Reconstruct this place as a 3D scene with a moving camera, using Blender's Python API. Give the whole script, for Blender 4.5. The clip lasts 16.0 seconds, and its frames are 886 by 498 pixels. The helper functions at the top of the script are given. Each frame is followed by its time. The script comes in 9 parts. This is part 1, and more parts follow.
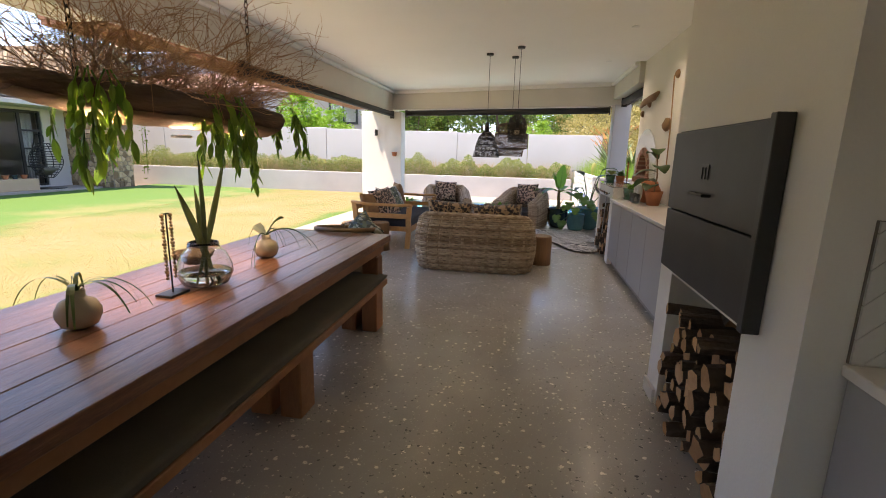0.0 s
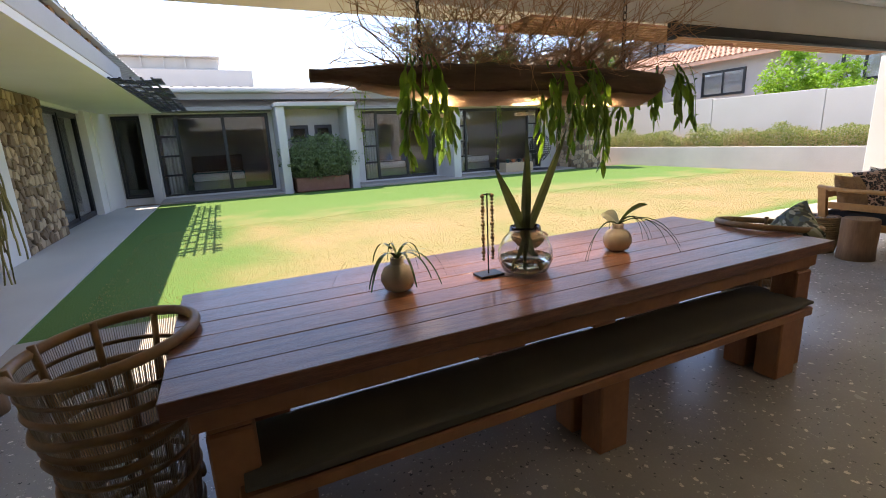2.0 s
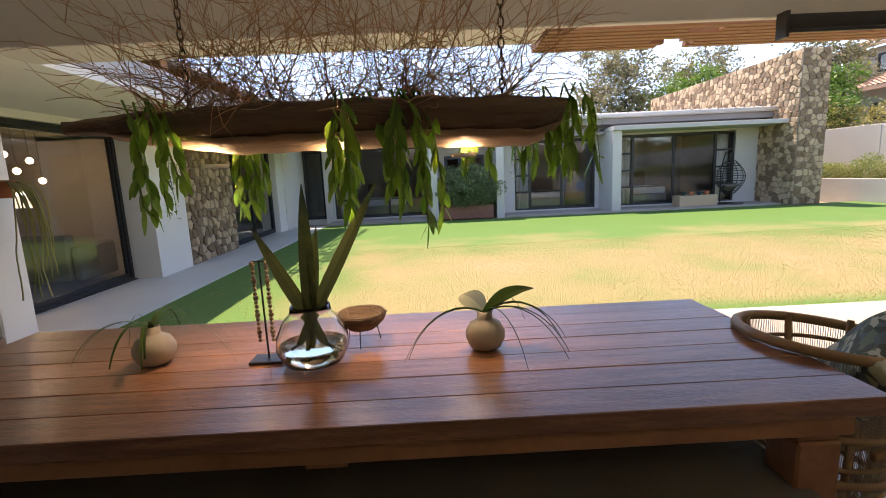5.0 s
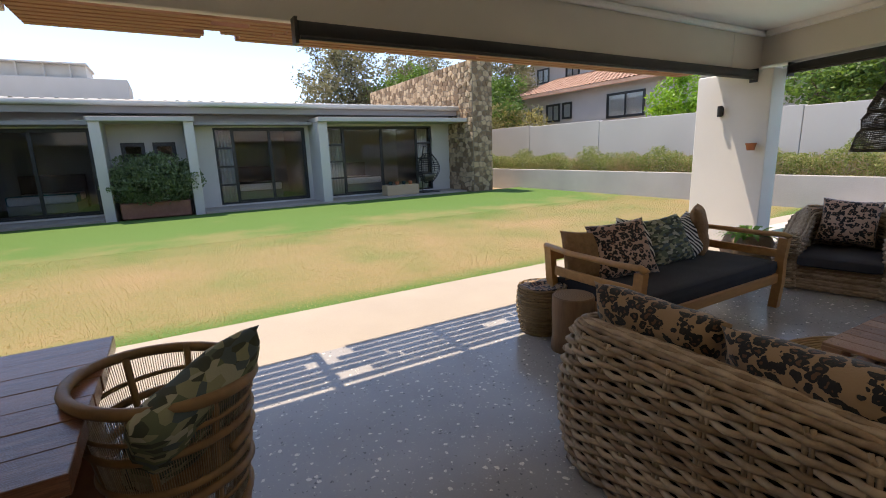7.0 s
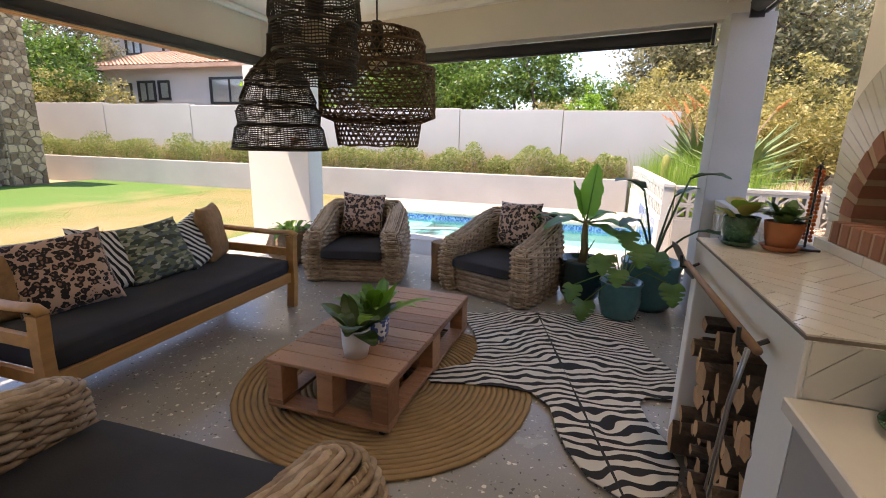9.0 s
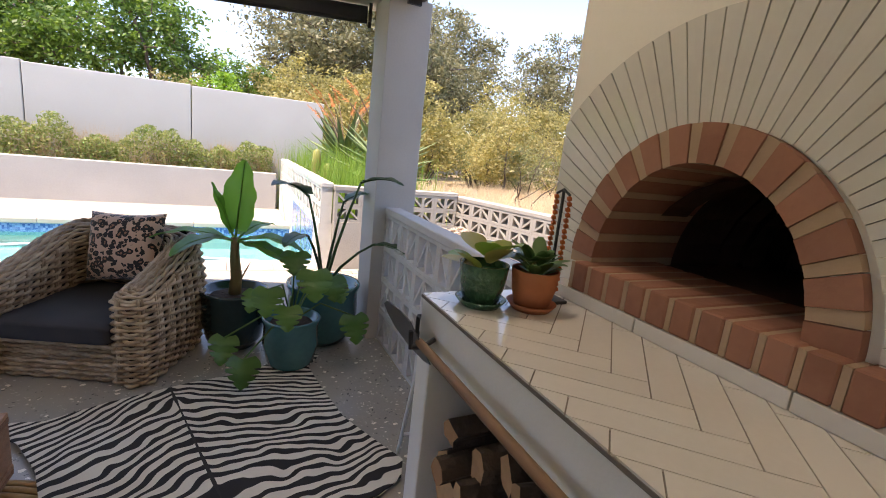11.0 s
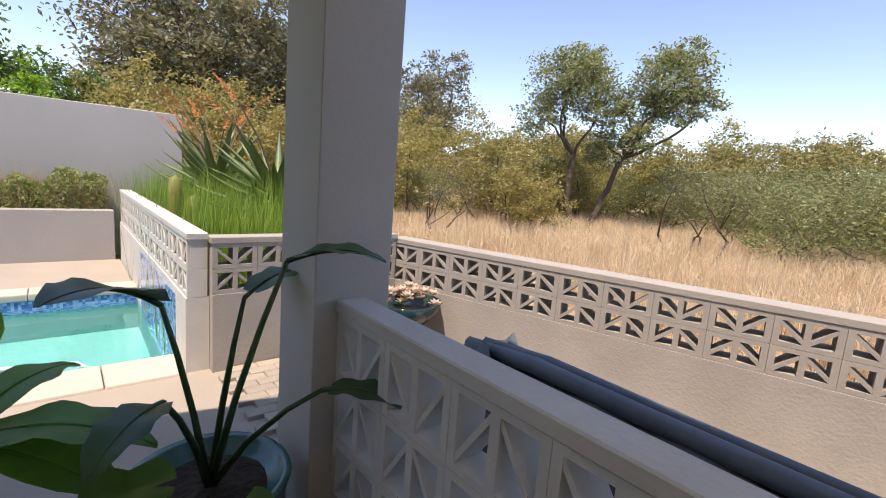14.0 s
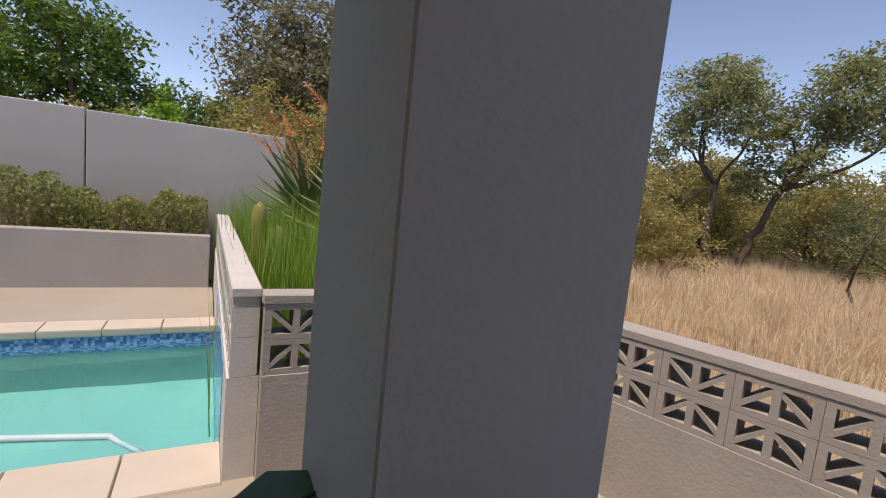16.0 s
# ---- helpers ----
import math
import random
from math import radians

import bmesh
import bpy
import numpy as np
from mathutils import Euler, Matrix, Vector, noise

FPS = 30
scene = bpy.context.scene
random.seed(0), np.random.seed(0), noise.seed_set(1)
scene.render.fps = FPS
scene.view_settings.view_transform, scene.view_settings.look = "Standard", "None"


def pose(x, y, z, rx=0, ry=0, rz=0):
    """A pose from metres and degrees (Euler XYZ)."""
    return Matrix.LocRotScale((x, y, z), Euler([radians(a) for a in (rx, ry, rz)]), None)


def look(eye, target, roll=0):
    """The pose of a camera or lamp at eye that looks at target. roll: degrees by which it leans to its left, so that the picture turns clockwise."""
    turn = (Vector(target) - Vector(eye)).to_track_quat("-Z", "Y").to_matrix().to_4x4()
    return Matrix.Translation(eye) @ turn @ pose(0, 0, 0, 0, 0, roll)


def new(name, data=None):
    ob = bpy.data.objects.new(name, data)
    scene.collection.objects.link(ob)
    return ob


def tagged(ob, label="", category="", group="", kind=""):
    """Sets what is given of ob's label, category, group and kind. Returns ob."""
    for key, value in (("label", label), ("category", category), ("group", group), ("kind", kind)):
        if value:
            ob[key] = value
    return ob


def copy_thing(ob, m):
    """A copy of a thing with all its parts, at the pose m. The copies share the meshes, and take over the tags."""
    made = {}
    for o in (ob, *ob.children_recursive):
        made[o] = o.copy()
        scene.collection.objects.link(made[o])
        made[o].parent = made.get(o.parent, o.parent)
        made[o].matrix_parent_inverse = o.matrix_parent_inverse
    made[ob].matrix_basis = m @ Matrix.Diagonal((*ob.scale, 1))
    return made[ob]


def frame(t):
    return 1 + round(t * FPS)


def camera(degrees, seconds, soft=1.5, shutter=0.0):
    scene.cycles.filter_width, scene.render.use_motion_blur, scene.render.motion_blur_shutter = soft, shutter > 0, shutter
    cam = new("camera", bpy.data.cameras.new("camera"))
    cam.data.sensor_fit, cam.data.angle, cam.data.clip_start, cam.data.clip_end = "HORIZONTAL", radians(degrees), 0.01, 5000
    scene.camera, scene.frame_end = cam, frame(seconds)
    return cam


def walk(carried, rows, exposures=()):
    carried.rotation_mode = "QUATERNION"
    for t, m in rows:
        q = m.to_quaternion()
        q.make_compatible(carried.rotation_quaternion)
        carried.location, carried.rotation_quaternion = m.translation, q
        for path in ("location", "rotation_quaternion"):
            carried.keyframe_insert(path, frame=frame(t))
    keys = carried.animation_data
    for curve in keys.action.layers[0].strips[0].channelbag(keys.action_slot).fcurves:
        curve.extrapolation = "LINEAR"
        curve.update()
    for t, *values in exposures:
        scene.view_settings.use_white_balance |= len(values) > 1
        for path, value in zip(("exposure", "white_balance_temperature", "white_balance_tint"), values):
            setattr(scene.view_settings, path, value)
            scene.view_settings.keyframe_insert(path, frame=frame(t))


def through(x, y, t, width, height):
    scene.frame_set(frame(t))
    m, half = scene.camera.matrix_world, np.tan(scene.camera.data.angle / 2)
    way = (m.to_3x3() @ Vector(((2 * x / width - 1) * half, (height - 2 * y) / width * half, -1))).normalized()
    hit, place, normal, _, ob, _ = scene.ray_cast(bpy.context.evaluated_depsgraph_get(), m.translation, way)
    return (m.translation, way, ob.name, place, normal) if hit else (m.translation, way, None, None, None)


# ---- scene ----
cam = camera(88.1, 16.0, soft=1.0)
EXPOSURES = [(0, 2.5, 7800, 20), (1, 2.2, 7700, 18), (2, 2.3, 7600, 19), (3, 2.5, 7650, 20), (5.5, 2.1, 7850, 19), (7, 1.6, 7600, 16), (8, 1.85, 7850, 18), (9, 2.35, 8100, 21), (10, 2.4, 8050, 21), (12.5, 1.9, 7500, 17), (14, 1.4, 7850, 19), (15, 1.05, 8100, 21), (16, 0.75, 7900, 20)]
PATH = [
    (0, (0.994, 1.205, 1.484), (0.655, 3.134, 1.078), 1.5),
    (0.5, (1.085, 1.336, 1.509), (0.258, 3.103, 1.069), 0.3),
    (1, (1.158, 1.532, 1.458), (-0.077, 3.039, 1.005), -0.7),
    (1.5, (1.241, 1.747, 1.458), (-0.298, 2.935, 0.987), -1.5),
    (2, (1.181, 1.995, 1.435), (-0.581, 2.817, 0.968), -2.7),
    (2.5, (1.257, 2.257, 1.492), (-0.636, 2.717, 1.04), -3.6),
    (3, (1.222, 2.522, 1.473), (-0.728, 2.661, 1.052), -4.7),
    (3.2, (1.205, 2.624, 1.459), (-0.753, 2.658, 1.052), -4.8),
    (5.3, (1.013, 4.017, 1.465), (-0.964, 4.076, 1.17), -2.0),
    (5.5, (0.997, 4.175, 1.46), (-0.976, 4.316, 1.164), -1.7),
    (6, (1.003, 4.587, 1.47), (-0.934, 4.974, 1.158), -1.3),
    (6.5, (0.99, 5.002, 1.455), (-0.863, 5.673, 1.116), -1.4),
    (7, (1.185, 5.424, 1.522), (-0.51, 6.403, 1.108), -2.0),
    (7.5, (1.336, 5.944, 1.503), (-0.125, 7.222, 1.02), -1.8),
    (8, (1.433, 6.264, 1.489), (0.263, 7.8, 0.967), -1.3),
    (8.5, (1.565, 6.495, 1.498), (0.684, 8.217, 0.991), -0.1),
    (9, (1.676, 6.746, 1.513), (1.102, 8.605, 1.049), 1.3),
    (9.5, (1.672, 7.049, 1.512), (1.445, 8.993, 1.101), 2.0),
    (10, (1.68, 7.307, 1.522), (1.847, 9.258, 1.119), 3.5),
    (10.2, (1.69, 7.418, 1.523), (2.021, 9.347, 1.116), 4.2),
    (12.3, (1.571, 8.673, 1.516), (2.745, 10.243, 1.116), 6.9),
    (12.5, (1.574, 8.797, 1.515), (2.721, 10.386, 1.113), 6.4),
    (13, (1.647, 9.102, 1.513), (2.734, 10.738, 1.138), 5.7),
    (13.5, (1.786, 9.383, 1.524), (2.966, 10.965, 1.197), 5.0),
    (14, (1.954, 9.677, 1.54), (3.23, 11.187, 1.24), 4.5),
    (14.5, (2.15, 9.939, 1.536), (3.476, 11.408, 1.246), 4.8),
    (15, (2.286, 10.191, 1.543), (3.607, 11.667, 1.269), 5.2),
    (15.5, (2.403, 10.492, 1.561), (3.59, 12.084, 1.328), 5.4),
    (16, (2.495, 10.807, 1.579), (3.415, 12.568, 1.354), 5.8),
]
walk(cam, [(t, look(eye, target, roll)) for t, eye, target, roll in PATH], EXPOSURES)

# ---------------------------------------------------------------- light
world = bpy.data.worlds.new("world")
scene.world = world
world.use_nodes = True
wn = world.node_tree
sky = wn.nodes.new("ShaderNodeTexSky")
sky.sky_type = "NISHITA"
sky.sun_disc = False
SUN_WAY = Vector((-0.34, -0.18, 1.0)).normalized()   # towards the sun
sky.sun_elevation = math.asin(SUN_WAY.z)
sky.sun_rotation = math.atan2(SUN_WAY.x, SUN_WAY.y)
sky.air_density, sky.dust_density, sky.ozone_density = 0.8, 0.1, 1.8
sky.altitude = 1400
wn.links.new(sky.outputs["Color"], wn.nodes["Background"].inputs["Color"])
wn.nodes["Background"].inputs["Strength"].default_value = 0.13
sun = new("sun", bpy.data.lights.new("sun", "SUN"))
sun.data.energy, sun.data.angle, sun.data.color = 2.2, radians(0.55), (1.0, 0.95, 0.87)
sun.matrix_world = look(SUN_WAY * 60, (0, 0, 0))

# ---------------------------------------------------------------- helpers
R = random.Random(7)


def part(name, bm, material, parent, label="", smooth=False, at=None):
    me = bpy.data.meshes.new(name)
    bmesh.ops.recalc_face_normals(bm, faces=bm.faces[:])
    bm.to_mesh(me)
    bm.free()
    if smooth:
        me.polygons.foreach_set("use_smooth", [True] * len(me.polygons))
    me.materials.append(material)
    ob = new(name, me)
    ob.parent = parent
    if at is not None:
        ob.matrix_basis = at
    if label:
        ob["label"] = label
    return ob


def thing(name, label, category, m=None, group="", kind=""):
    ob = new(name)
    ob.empty_display_size = 0.1
    if m is not None:
        ob.matrix_basis = m
    return tagged(ob, label, category, group, kind)


def solid(name, bm, material, label="", category="", kind="structure", smooth=False, group="", m=None):
    ob = part(name, bm, material, None, smooth=smooth)
    if m is not None:
        ob.matrix_basis = m
    return tagged(ob, label, category, group, kind)


def box(bm, x0, y0, z0, x1, y1, z1, bevel=0.0, m=None, seg=1):
    t = bmesh.new()
    bmesh.ops.create_cube(t, size=1)
    for v in t.verts:
        v.co = Vector((x0 + (v.co.x + .5) * (x1 - x0), y0 + (v.co.y + .5) * (y1 - y0), z0 + (v.co.z + .5) * (z1 - z0)))
    if bevel:
        bmesh.ops.bevel(t, geom=t.edges[:], offset=bevel, segments=seg, affect="EDGES", profile=0.5)
    merge(bm, t, m)
    return bm


def merge(bm, t, m=None):
    vs = [bm.verts.new(m @ v.co if m is not None else v.co) for v in t.verts]
    t.verts.index_update()
    for f in t.faces:
        try:
            bm.faces.new([vs[v.index] for v in f.verts])
        except ValueError:
            pass
    t.free()


def frame_at(d):
    d = d.normalized()
    a = d.cross(Vector((0, 0, 1)) if abs(d.z) < 0.95 else Vector((1, 0, 0))).normalized()
    return a, d.cross(a).normalized()


def tube(bm, pts, r, seg=6, close=False, caps=True):
    """A tube along pts; r is one radius or one for each point."""
    pts = [Vector(p) for p in pts]
    n = len(pts)
    rs = r if isinstance(r, (list, tuple)) else [r] * n
    rings = []
    a = None
    for i, p in enumerate(pts):
        if close:
            d = pts[(i + 1) % n] - pts[i - 1]
        else:
            d = pts[min(i + 1, n - 1)] - pts[max(i - 1, 0)]
        d = d.normalized() if d.length > 1e-9 else Vector((0, 0, 1))
        if a is None:
            a, b = frame_at(d)
        else:
            a = (a - d * a.dot(d))
            a = a.normalized() if a.length > 1e-6 else frame_at(d)[0]
            b = d.cross(a)
        rings.append([bm.verts.new(p + (a * math.cos(2 * math.pi * k / seg) + b * math.sin(2 * math.pi * k / seg)) * rs[i]) for k in range(seg)])
    for i in range(n if close else n - 1):
        p, q = rings[i], rings[(i + 1) % n]
        for k in range(seg):
            bm.faces.new((p[k], p[(k + 1) % seg], q[(k + 1) % seg], q[k]))
    if caps and not close:
        bm.faces.new(rings[0][::-1])
        bm.faces.new(rings[-1])
    return bm


def lathe(bm, profile, seg=24, c=(0, 0, 0), wob=0.0):
    """Turn (radius, height) pairs about z at c."""
    rings = []
    for r, z in profile:
        rings.append([bm.verts.new((c[0] + r * (1 + wob * math.sin(3 * k + z * 9)) * math.cos(2 * math.pi * k / seg),
                                    c[1] + r * (1 + wob * math.cos(2 * k + z * 7)) * math.sin(2 * math.pi * k / seg), c[2] + z)) for k in range(seg)])
    for p, q in zip(rings, rings[1:]):
        for k in range(seg):
            bm.faces.new((p[k], p[(k + 1) % seg], q[(k + 1) % seg], q[k]))
    bm.faces.new(rings[0][::-1])
    bm.faces.new(rings[-1])
    return bm


def prism(bm, poly, z0, z1, m=None):
    """A flat polygon (x, y) raised from z0 to z1."""
    t = bmesh.new()
    lo = [t.verts.new((x, y, z0)) for x, y in poly]
    hi = [t.verts.new((x, y, z1)) for x, y in poly]
    n = len(poly)
    t.faces.new(lo[::-1])
    t.faces.new(hi)
    for i in range(n):
        t.faces.new((lo[i], lo[(i + 1) % n], hi[(i + 1) % n], hi[i]))
    merge(bm, t, m)
    return bm


def blade(bm, base, d, up, length, width, droop=0.3, n=5, fold=0.15, tip=0.9):
    """A leaf: a curved strip with a middle rib, broad in the middle."""
    d, up = Vector(d).normalized(), Vector(up)
    side = d.cross(up)
    side = side.normalized() if side.length > 1e-5 else Vector((1, 0, 0))
    up = side.cross(d).normalized()
    prev = None
    for i in range(n + 1):
        s = i / n
        p = Vector(base) + d * (length * s * (1 - 0.25 * droop * s)) + Vector((0, 0, -1)) * (droop * length * s * s)
        w = width * 0.5 * (math.sin(math.pi * min(1.0, s * tip + 0.06)) ** 0.8)
        row = (bm.verts.new(p - side * w + up * w * fold), bm.verts.new(p), bm.verts.new(p + side * w + up * w * fold))
        if prev:
            bm.faces.new((prev[0], prev[1], row[1], row[0]))
            bm.faces.new((prev[1], prev[2], row[2], row[1]))
        prev = row


def big_leaf(bm, base, d, up, length, width, droop=0.3, stalk=0.0, n=14, wave=0.02, seed=0):
    """A broad leaf with a grooved middle rib, wavy edges and a short stalk."""
    d, up = Vector(d).normalized(), Vector(up)
    side = d.cross(up).normalized()
    up = side.cross(d).normalized()
    prev = None
    stem = []
    for i in range(n + 1):
        f = i / n
        p = Vector(base) + d * (length * f * (1 - 0.2 * droop * f)) + Vector((0, 0, -1)) * (droop * length * f * f)
        stem.append(p)
        if f < stalk:
            continue
        u = (f - stalk) / (1 - stalk)
        w = width * 0.5 * max(0.02, math.sin(math.pi * (u * 0.94 + 0.06) ** 0.85)) ** 0.62
        row = []
        for q in (-1, -0.5, 0, 0.5, 1):
            lift = (0.30 * abs(q) - 0.16 * q * q) * w + wave * abs(q) * math.sin(u * 17 + seed + q * 2)
            row.append(bm.verts.new(p + side * q * w * (1 + 0.06 * math.sin(u * 23 + seed * 3 + q)) + up * lift))
        if prev:
            for k in range(4):
                bm.faces.new((prev[k], prev[k + 1], row[k + 1], row[k]))
        prev = row
    tube(bm, stem, [0.009 * (1 - 0.85 * i / n) + 0.001 for i in range(n + 1)], 5, caps=False)


# ---------------------------------------------------------------- materials
def mat(name, c1, c2=None, rough=0.6, scale=6.0, bump=0.1, bscale=60.0, metal=0.0, spec=0.5, stretch=(1, 1, 1), detail=4.0, coords="Object", fine=0.25, coat=0.0, bdist=0.01, island=0.0, sheen=0.0):
    """A surface whose colour wanders between c1 and c2 at two scales, with fine relief."""
    m = bpy.data.materials.new(name)
    m.use_nodes = True
    nt = m.node_tree
    b = nt.nodes["Principled BSDF"]
    b.inputs["Roughness"].default_value = rough
    b.inputs["Metallic"].default_value = metal
    b.inputs["Specular IOR Level"].default_value = spec
    b.inputs["Coat Weight"].default_value = coat
    b.inputs["Coat Roughness"].default_value = 0.12
    b.inputs["Sheen Weight"].default_value = sheen
    c2 = c2 or tuple(x * 0.85 for x in c1)
    tc = nt.nodes.new("ShaderNodeTexCoord")
    mp = nt.nodes.new("ShaderNodeMapping")
    mp.inputs["Scale"].default_value = stretch
    nt.links.new(tc.outputs[coords], mp.inputs["Vector"])
    n1 = nt.nodes.new("ShaderNodeTexNoise")
    n1.inputs["Scale"].default_value, n1.inputs["Detail"].default_value = scale, detail
    n2 = nt.nodes.new("ShaderNodeTexNoise")
    n2.inputs["Scale"].default_value, n2.inputs["Detail"].default_value = bscale, 3.0
    for n in (n1, n2):
        nt.links.new(mp.outputs["Vector"], n.inputs["Vector"])
    mix = nt.nodes.new("ShaderNodeMath")
    mix.operation = "MULTIPLY_ADD"
    mix.inputs[1].default_value = fine
    nt.links.new(n2.outputs["Fac"], mix.inputs[0])
    sc = nt.nodes.new("ShaderNodeMath")
    sc.operation = "MULTIPLY"
    sc.inputs[1].default_value = 1 - fine
    nt.links.new(n1.outputs["Fac"], sc.inputs[0])
    nt.links.new(sc.outputs[0], mix.inputs[2])
    last = mix
    if island:
        g = nt.nodes.new("ShaderNodeNewGeometry")
        oi = nt.nodes.new("ShaderNodeObjectInfo")
        ad = nt.nodes.new("ShaderNodeMath")
        ad.operation = "ADD"
        nt.links.new(g.outputs["Random Per Island"], ad.inputs[0])
        nt.links.new(oi.outputs["Random"], ad.inputs[1])
        fr = nt.nodes.new("ShaderNodeMath")
        fr.operation = "FRACT"
        nt.links.new(ad.outputs[0], fr.inputs[0])
        ma = nt.nodes.new("ShaderNodeMath")
        ma.operation = "MULTIPLY_ADD"
        ma.inputs[1].default_value = island
        nt.links.new(fr.outputs[0], ma.inputs[0])
        of = nt.nodes.new("ShaderNodeMath")
        of.operation = "SUBTRACT"
        of.inputs[1].default_value = island / 2
        nt.links.new(mix.outputs[0], of.inputs[0])
        nt.links.new(of.outputs[0], ma.inputs[2])
        last = ma
    ramp = nt.nodes.new("ShaderNodeValToRGB")
    ramp.color_ramp.elements[0].position, ramp.color_ramp.elements[1].position = 0.3, 0.7
    ramp.color_ramp.elements[0].color, ramp.color_ramp.elements[1].color = (*c1, 1), (*c2, 1)
    nt.links.new(last.outputs[0], ramp.inputs["Fac"])
    nt.links.new(ramp.outputs["Color"], b.inputs["Base Color"])
    if bump:
        bp = nt.nodes.new("ShaderNodeBump")
        bp.inputs["Strength"].default_value, bp.inputs["Distance"].default_value = bump, bdist
        nt.links.new(n2.outputs["Fac"], bp.inputs["Height"])
        nt.links.new(bp.outputs["Normal"], b.inputs["Normal"])
    return m


def nodes_of(m):
    nt = m.node_tree
    ramp = [n for n in nt.nodes if n.bl_idname == "ShaderNodeValToRGB"][0]
    mp = [n for n in nt.nodes if n.bl_idname == "ShaderNodeMapping"][0]
    return nt, nt.nodes["Principled BSDF"], ramp, mp


def leafy(name, c1, c2, through=0.35, rough=0.5, scale=4.0, island=0.5):
    """Foliage that lets some light through."""
    m = mat(name, c1, c2, rough=rough, scale=scale, bump=0.05, bscale=40, island=island, fine=0.15)
    nt, b, ramp, mp = nodes_of(m)
    tr = nt.nodes.new("ShaderNodeBsdfTranslucent")
    hs = nt.nodes.new("ShaderNodeHueSaturation")
    hs.inputs["Value"].default_value, hs.inputs["Saturation"].default_value = 1.5, 1.1
    nt.links.new(ramp.outputs["Color"], hs.inputs["Color"])
    nt.links.new(hs.outputs["Color"], tr.inputs["Color"])
    mx = nt.nodes.new("ShaderNodeMixShader")
    mx.inputs["Fac"].default_value = through
    nt.links.new(b.outputs[0], mx.inputs[1])
    nt.links.new(tr.outputs[0], mx.inputs[2])
    nt.links.new(mx.outputs[0], nt.nodes["Material Output"].inputs["Surface"])
    return m


def glassy(name, color=(0.9, 0.95, 0.95), rough=0.0, ior=1.45):
    m = bpy.data.materials.new(name)
    m.use_nodes = True
    b = m.node_tree.nodes["Principled BSDF"]
    b.inputs["Base Color"].default_value = (*color, 1)
    b.inputs["Transmission Weight"].default_value = 1.0
    b.inputs["Roughness"].default_value = rough
    b.inputs["IOR"].default_value = ior
    return m


def glow(name, color, strength):
    m = bpy.data.materials.new(name)
    m.use_nodes = True
    b = m.node_tree.nodes["Principled BSDF"]
    b.inputs["Emission Color"].default_value = (*color, 1)
    b.inputs["Emission Strength"].default_value = strength
    return m


M_CEIL = mat("ceiling_paint", (0.90, 0.89, 0.86), (0.87, 0.86, 0.83), rough=0.7, scale=1.5, bump=0.03, bscale=120)
M_WALL = mat("cream_wall_paint", (0.80, 0.77, 0.71), (0.75, 0.72, 0.66), rough=0.75, scale=1.2, bump=0.08, bscale=90)
M_BEAM = mat("greige_beam_paint", (0.70, 0.655, 0.58), (0.64, 0.60, 0.53), rough=0.75, scale=1.4, bump=0.08, bscale=80)
M_PLASTER = mat("grey_plaster", (0.44, 0.42, 0.40), (0.36, 0.345, 0.33), rough=0.85, scale=1.1, bump=0.25, bscale=45)
M_GARDENWALL = mat("pale_garden_wall_paint", (0.50, 0.475, 0.45), (0.44, 0.42, 0.395), rough=0.85, scale=0.7, bump=0.1, bscale=40)
M_FACADE = mat("house_wall_paint", (0.60, 0.57, 0.53), (0.54, 0.51, 0.47), rough=0.8, scale=0.8, bump=0.08, bscale=50)
M_DARKBAND = mat("taupe_fascia_paint", (0.30, 0.27, 0.25), (0.25, 0.23, 0.21), rough=0.7, scale=1.0, bump=0.03)
M_METALROOF = mat("pale_sheet_roof", (0.62, 0.61, 0.59), (0.52, 0.51, 0.50), rough=0.5, scale=0.8, bump=0.03)
M_BLACK = mat("black_aluminium", (0.016, 0.016, 0.017), (0.03, 0.03, 0.03), rough=0.4, scale=5, bump=0.02)
M_BLIND = mat("charcoal_blind_fabric", (0.035, 0.035, 0.036), (0.055, 0.054, 0.053), rough=0.7, scale=3, bump=0.05, bscale=200)
M_CONCRETE = mat("cream_concrete_paving", (0.43, 0.375, 0.31), (0.36, 0.31, 0.255), rough=0.8, scale=0.9, bump=0.12, bscale=70)
M_COPING = mat("sandstone_coping", (0.62, 0.55, 0.47), (0.55, 0.48, 0.41), rough=0.8, scale=1.5, bump=0.15, bscale=60, island=0.3)
M_STONE = mat("field_stone", (0.22, 0.14, 0.08), (0.52, 0.375, 0.235), rough=0.85, scale=5, bump=0.5, bscale=26, bdist=0.03, island=0.9)
M_MORTAR = mat("stone_mortar", (0.27, 0.215, 0.16), (0.20, 0.16, 0.12), rough=0.9, scale=3, bump=0.4, bscale=50)
M_GLASS = glassy("window_glass", (0.95, 0.97, 0.965))
M_CLEAR = glassy("clear_vase_glass", (0.95, 0.98, 0.97))
M_WHITE = mat("white_gloss_paint", (0.80, 0.79, 0.77), (0.75, 0.74, 0.72), rough=0.35, scale=3, bump=0.02)
M_BREEZE = mat("painted_breeze_block", (0.66, 0.64, 0.61), (0.55, 0.53, 0.50), rough=0.85, scale=3.5, bump=0.3, bscale=60)
M_BREEZEGREY = mat("weathered_grey_breeze_block", (0.43, 0.395, 0.355), (0.36, 0.33, 0.295), rough=0.9, scale=3.0, bump=0.35, bscale=55)
M_COLUMN = mat("grey_column_plaster", (0.52, 0.505, 0.48), (0.45, 0.44, 0.42), rough=0.85, scale=2.2, bump=0.12, bscale=60)
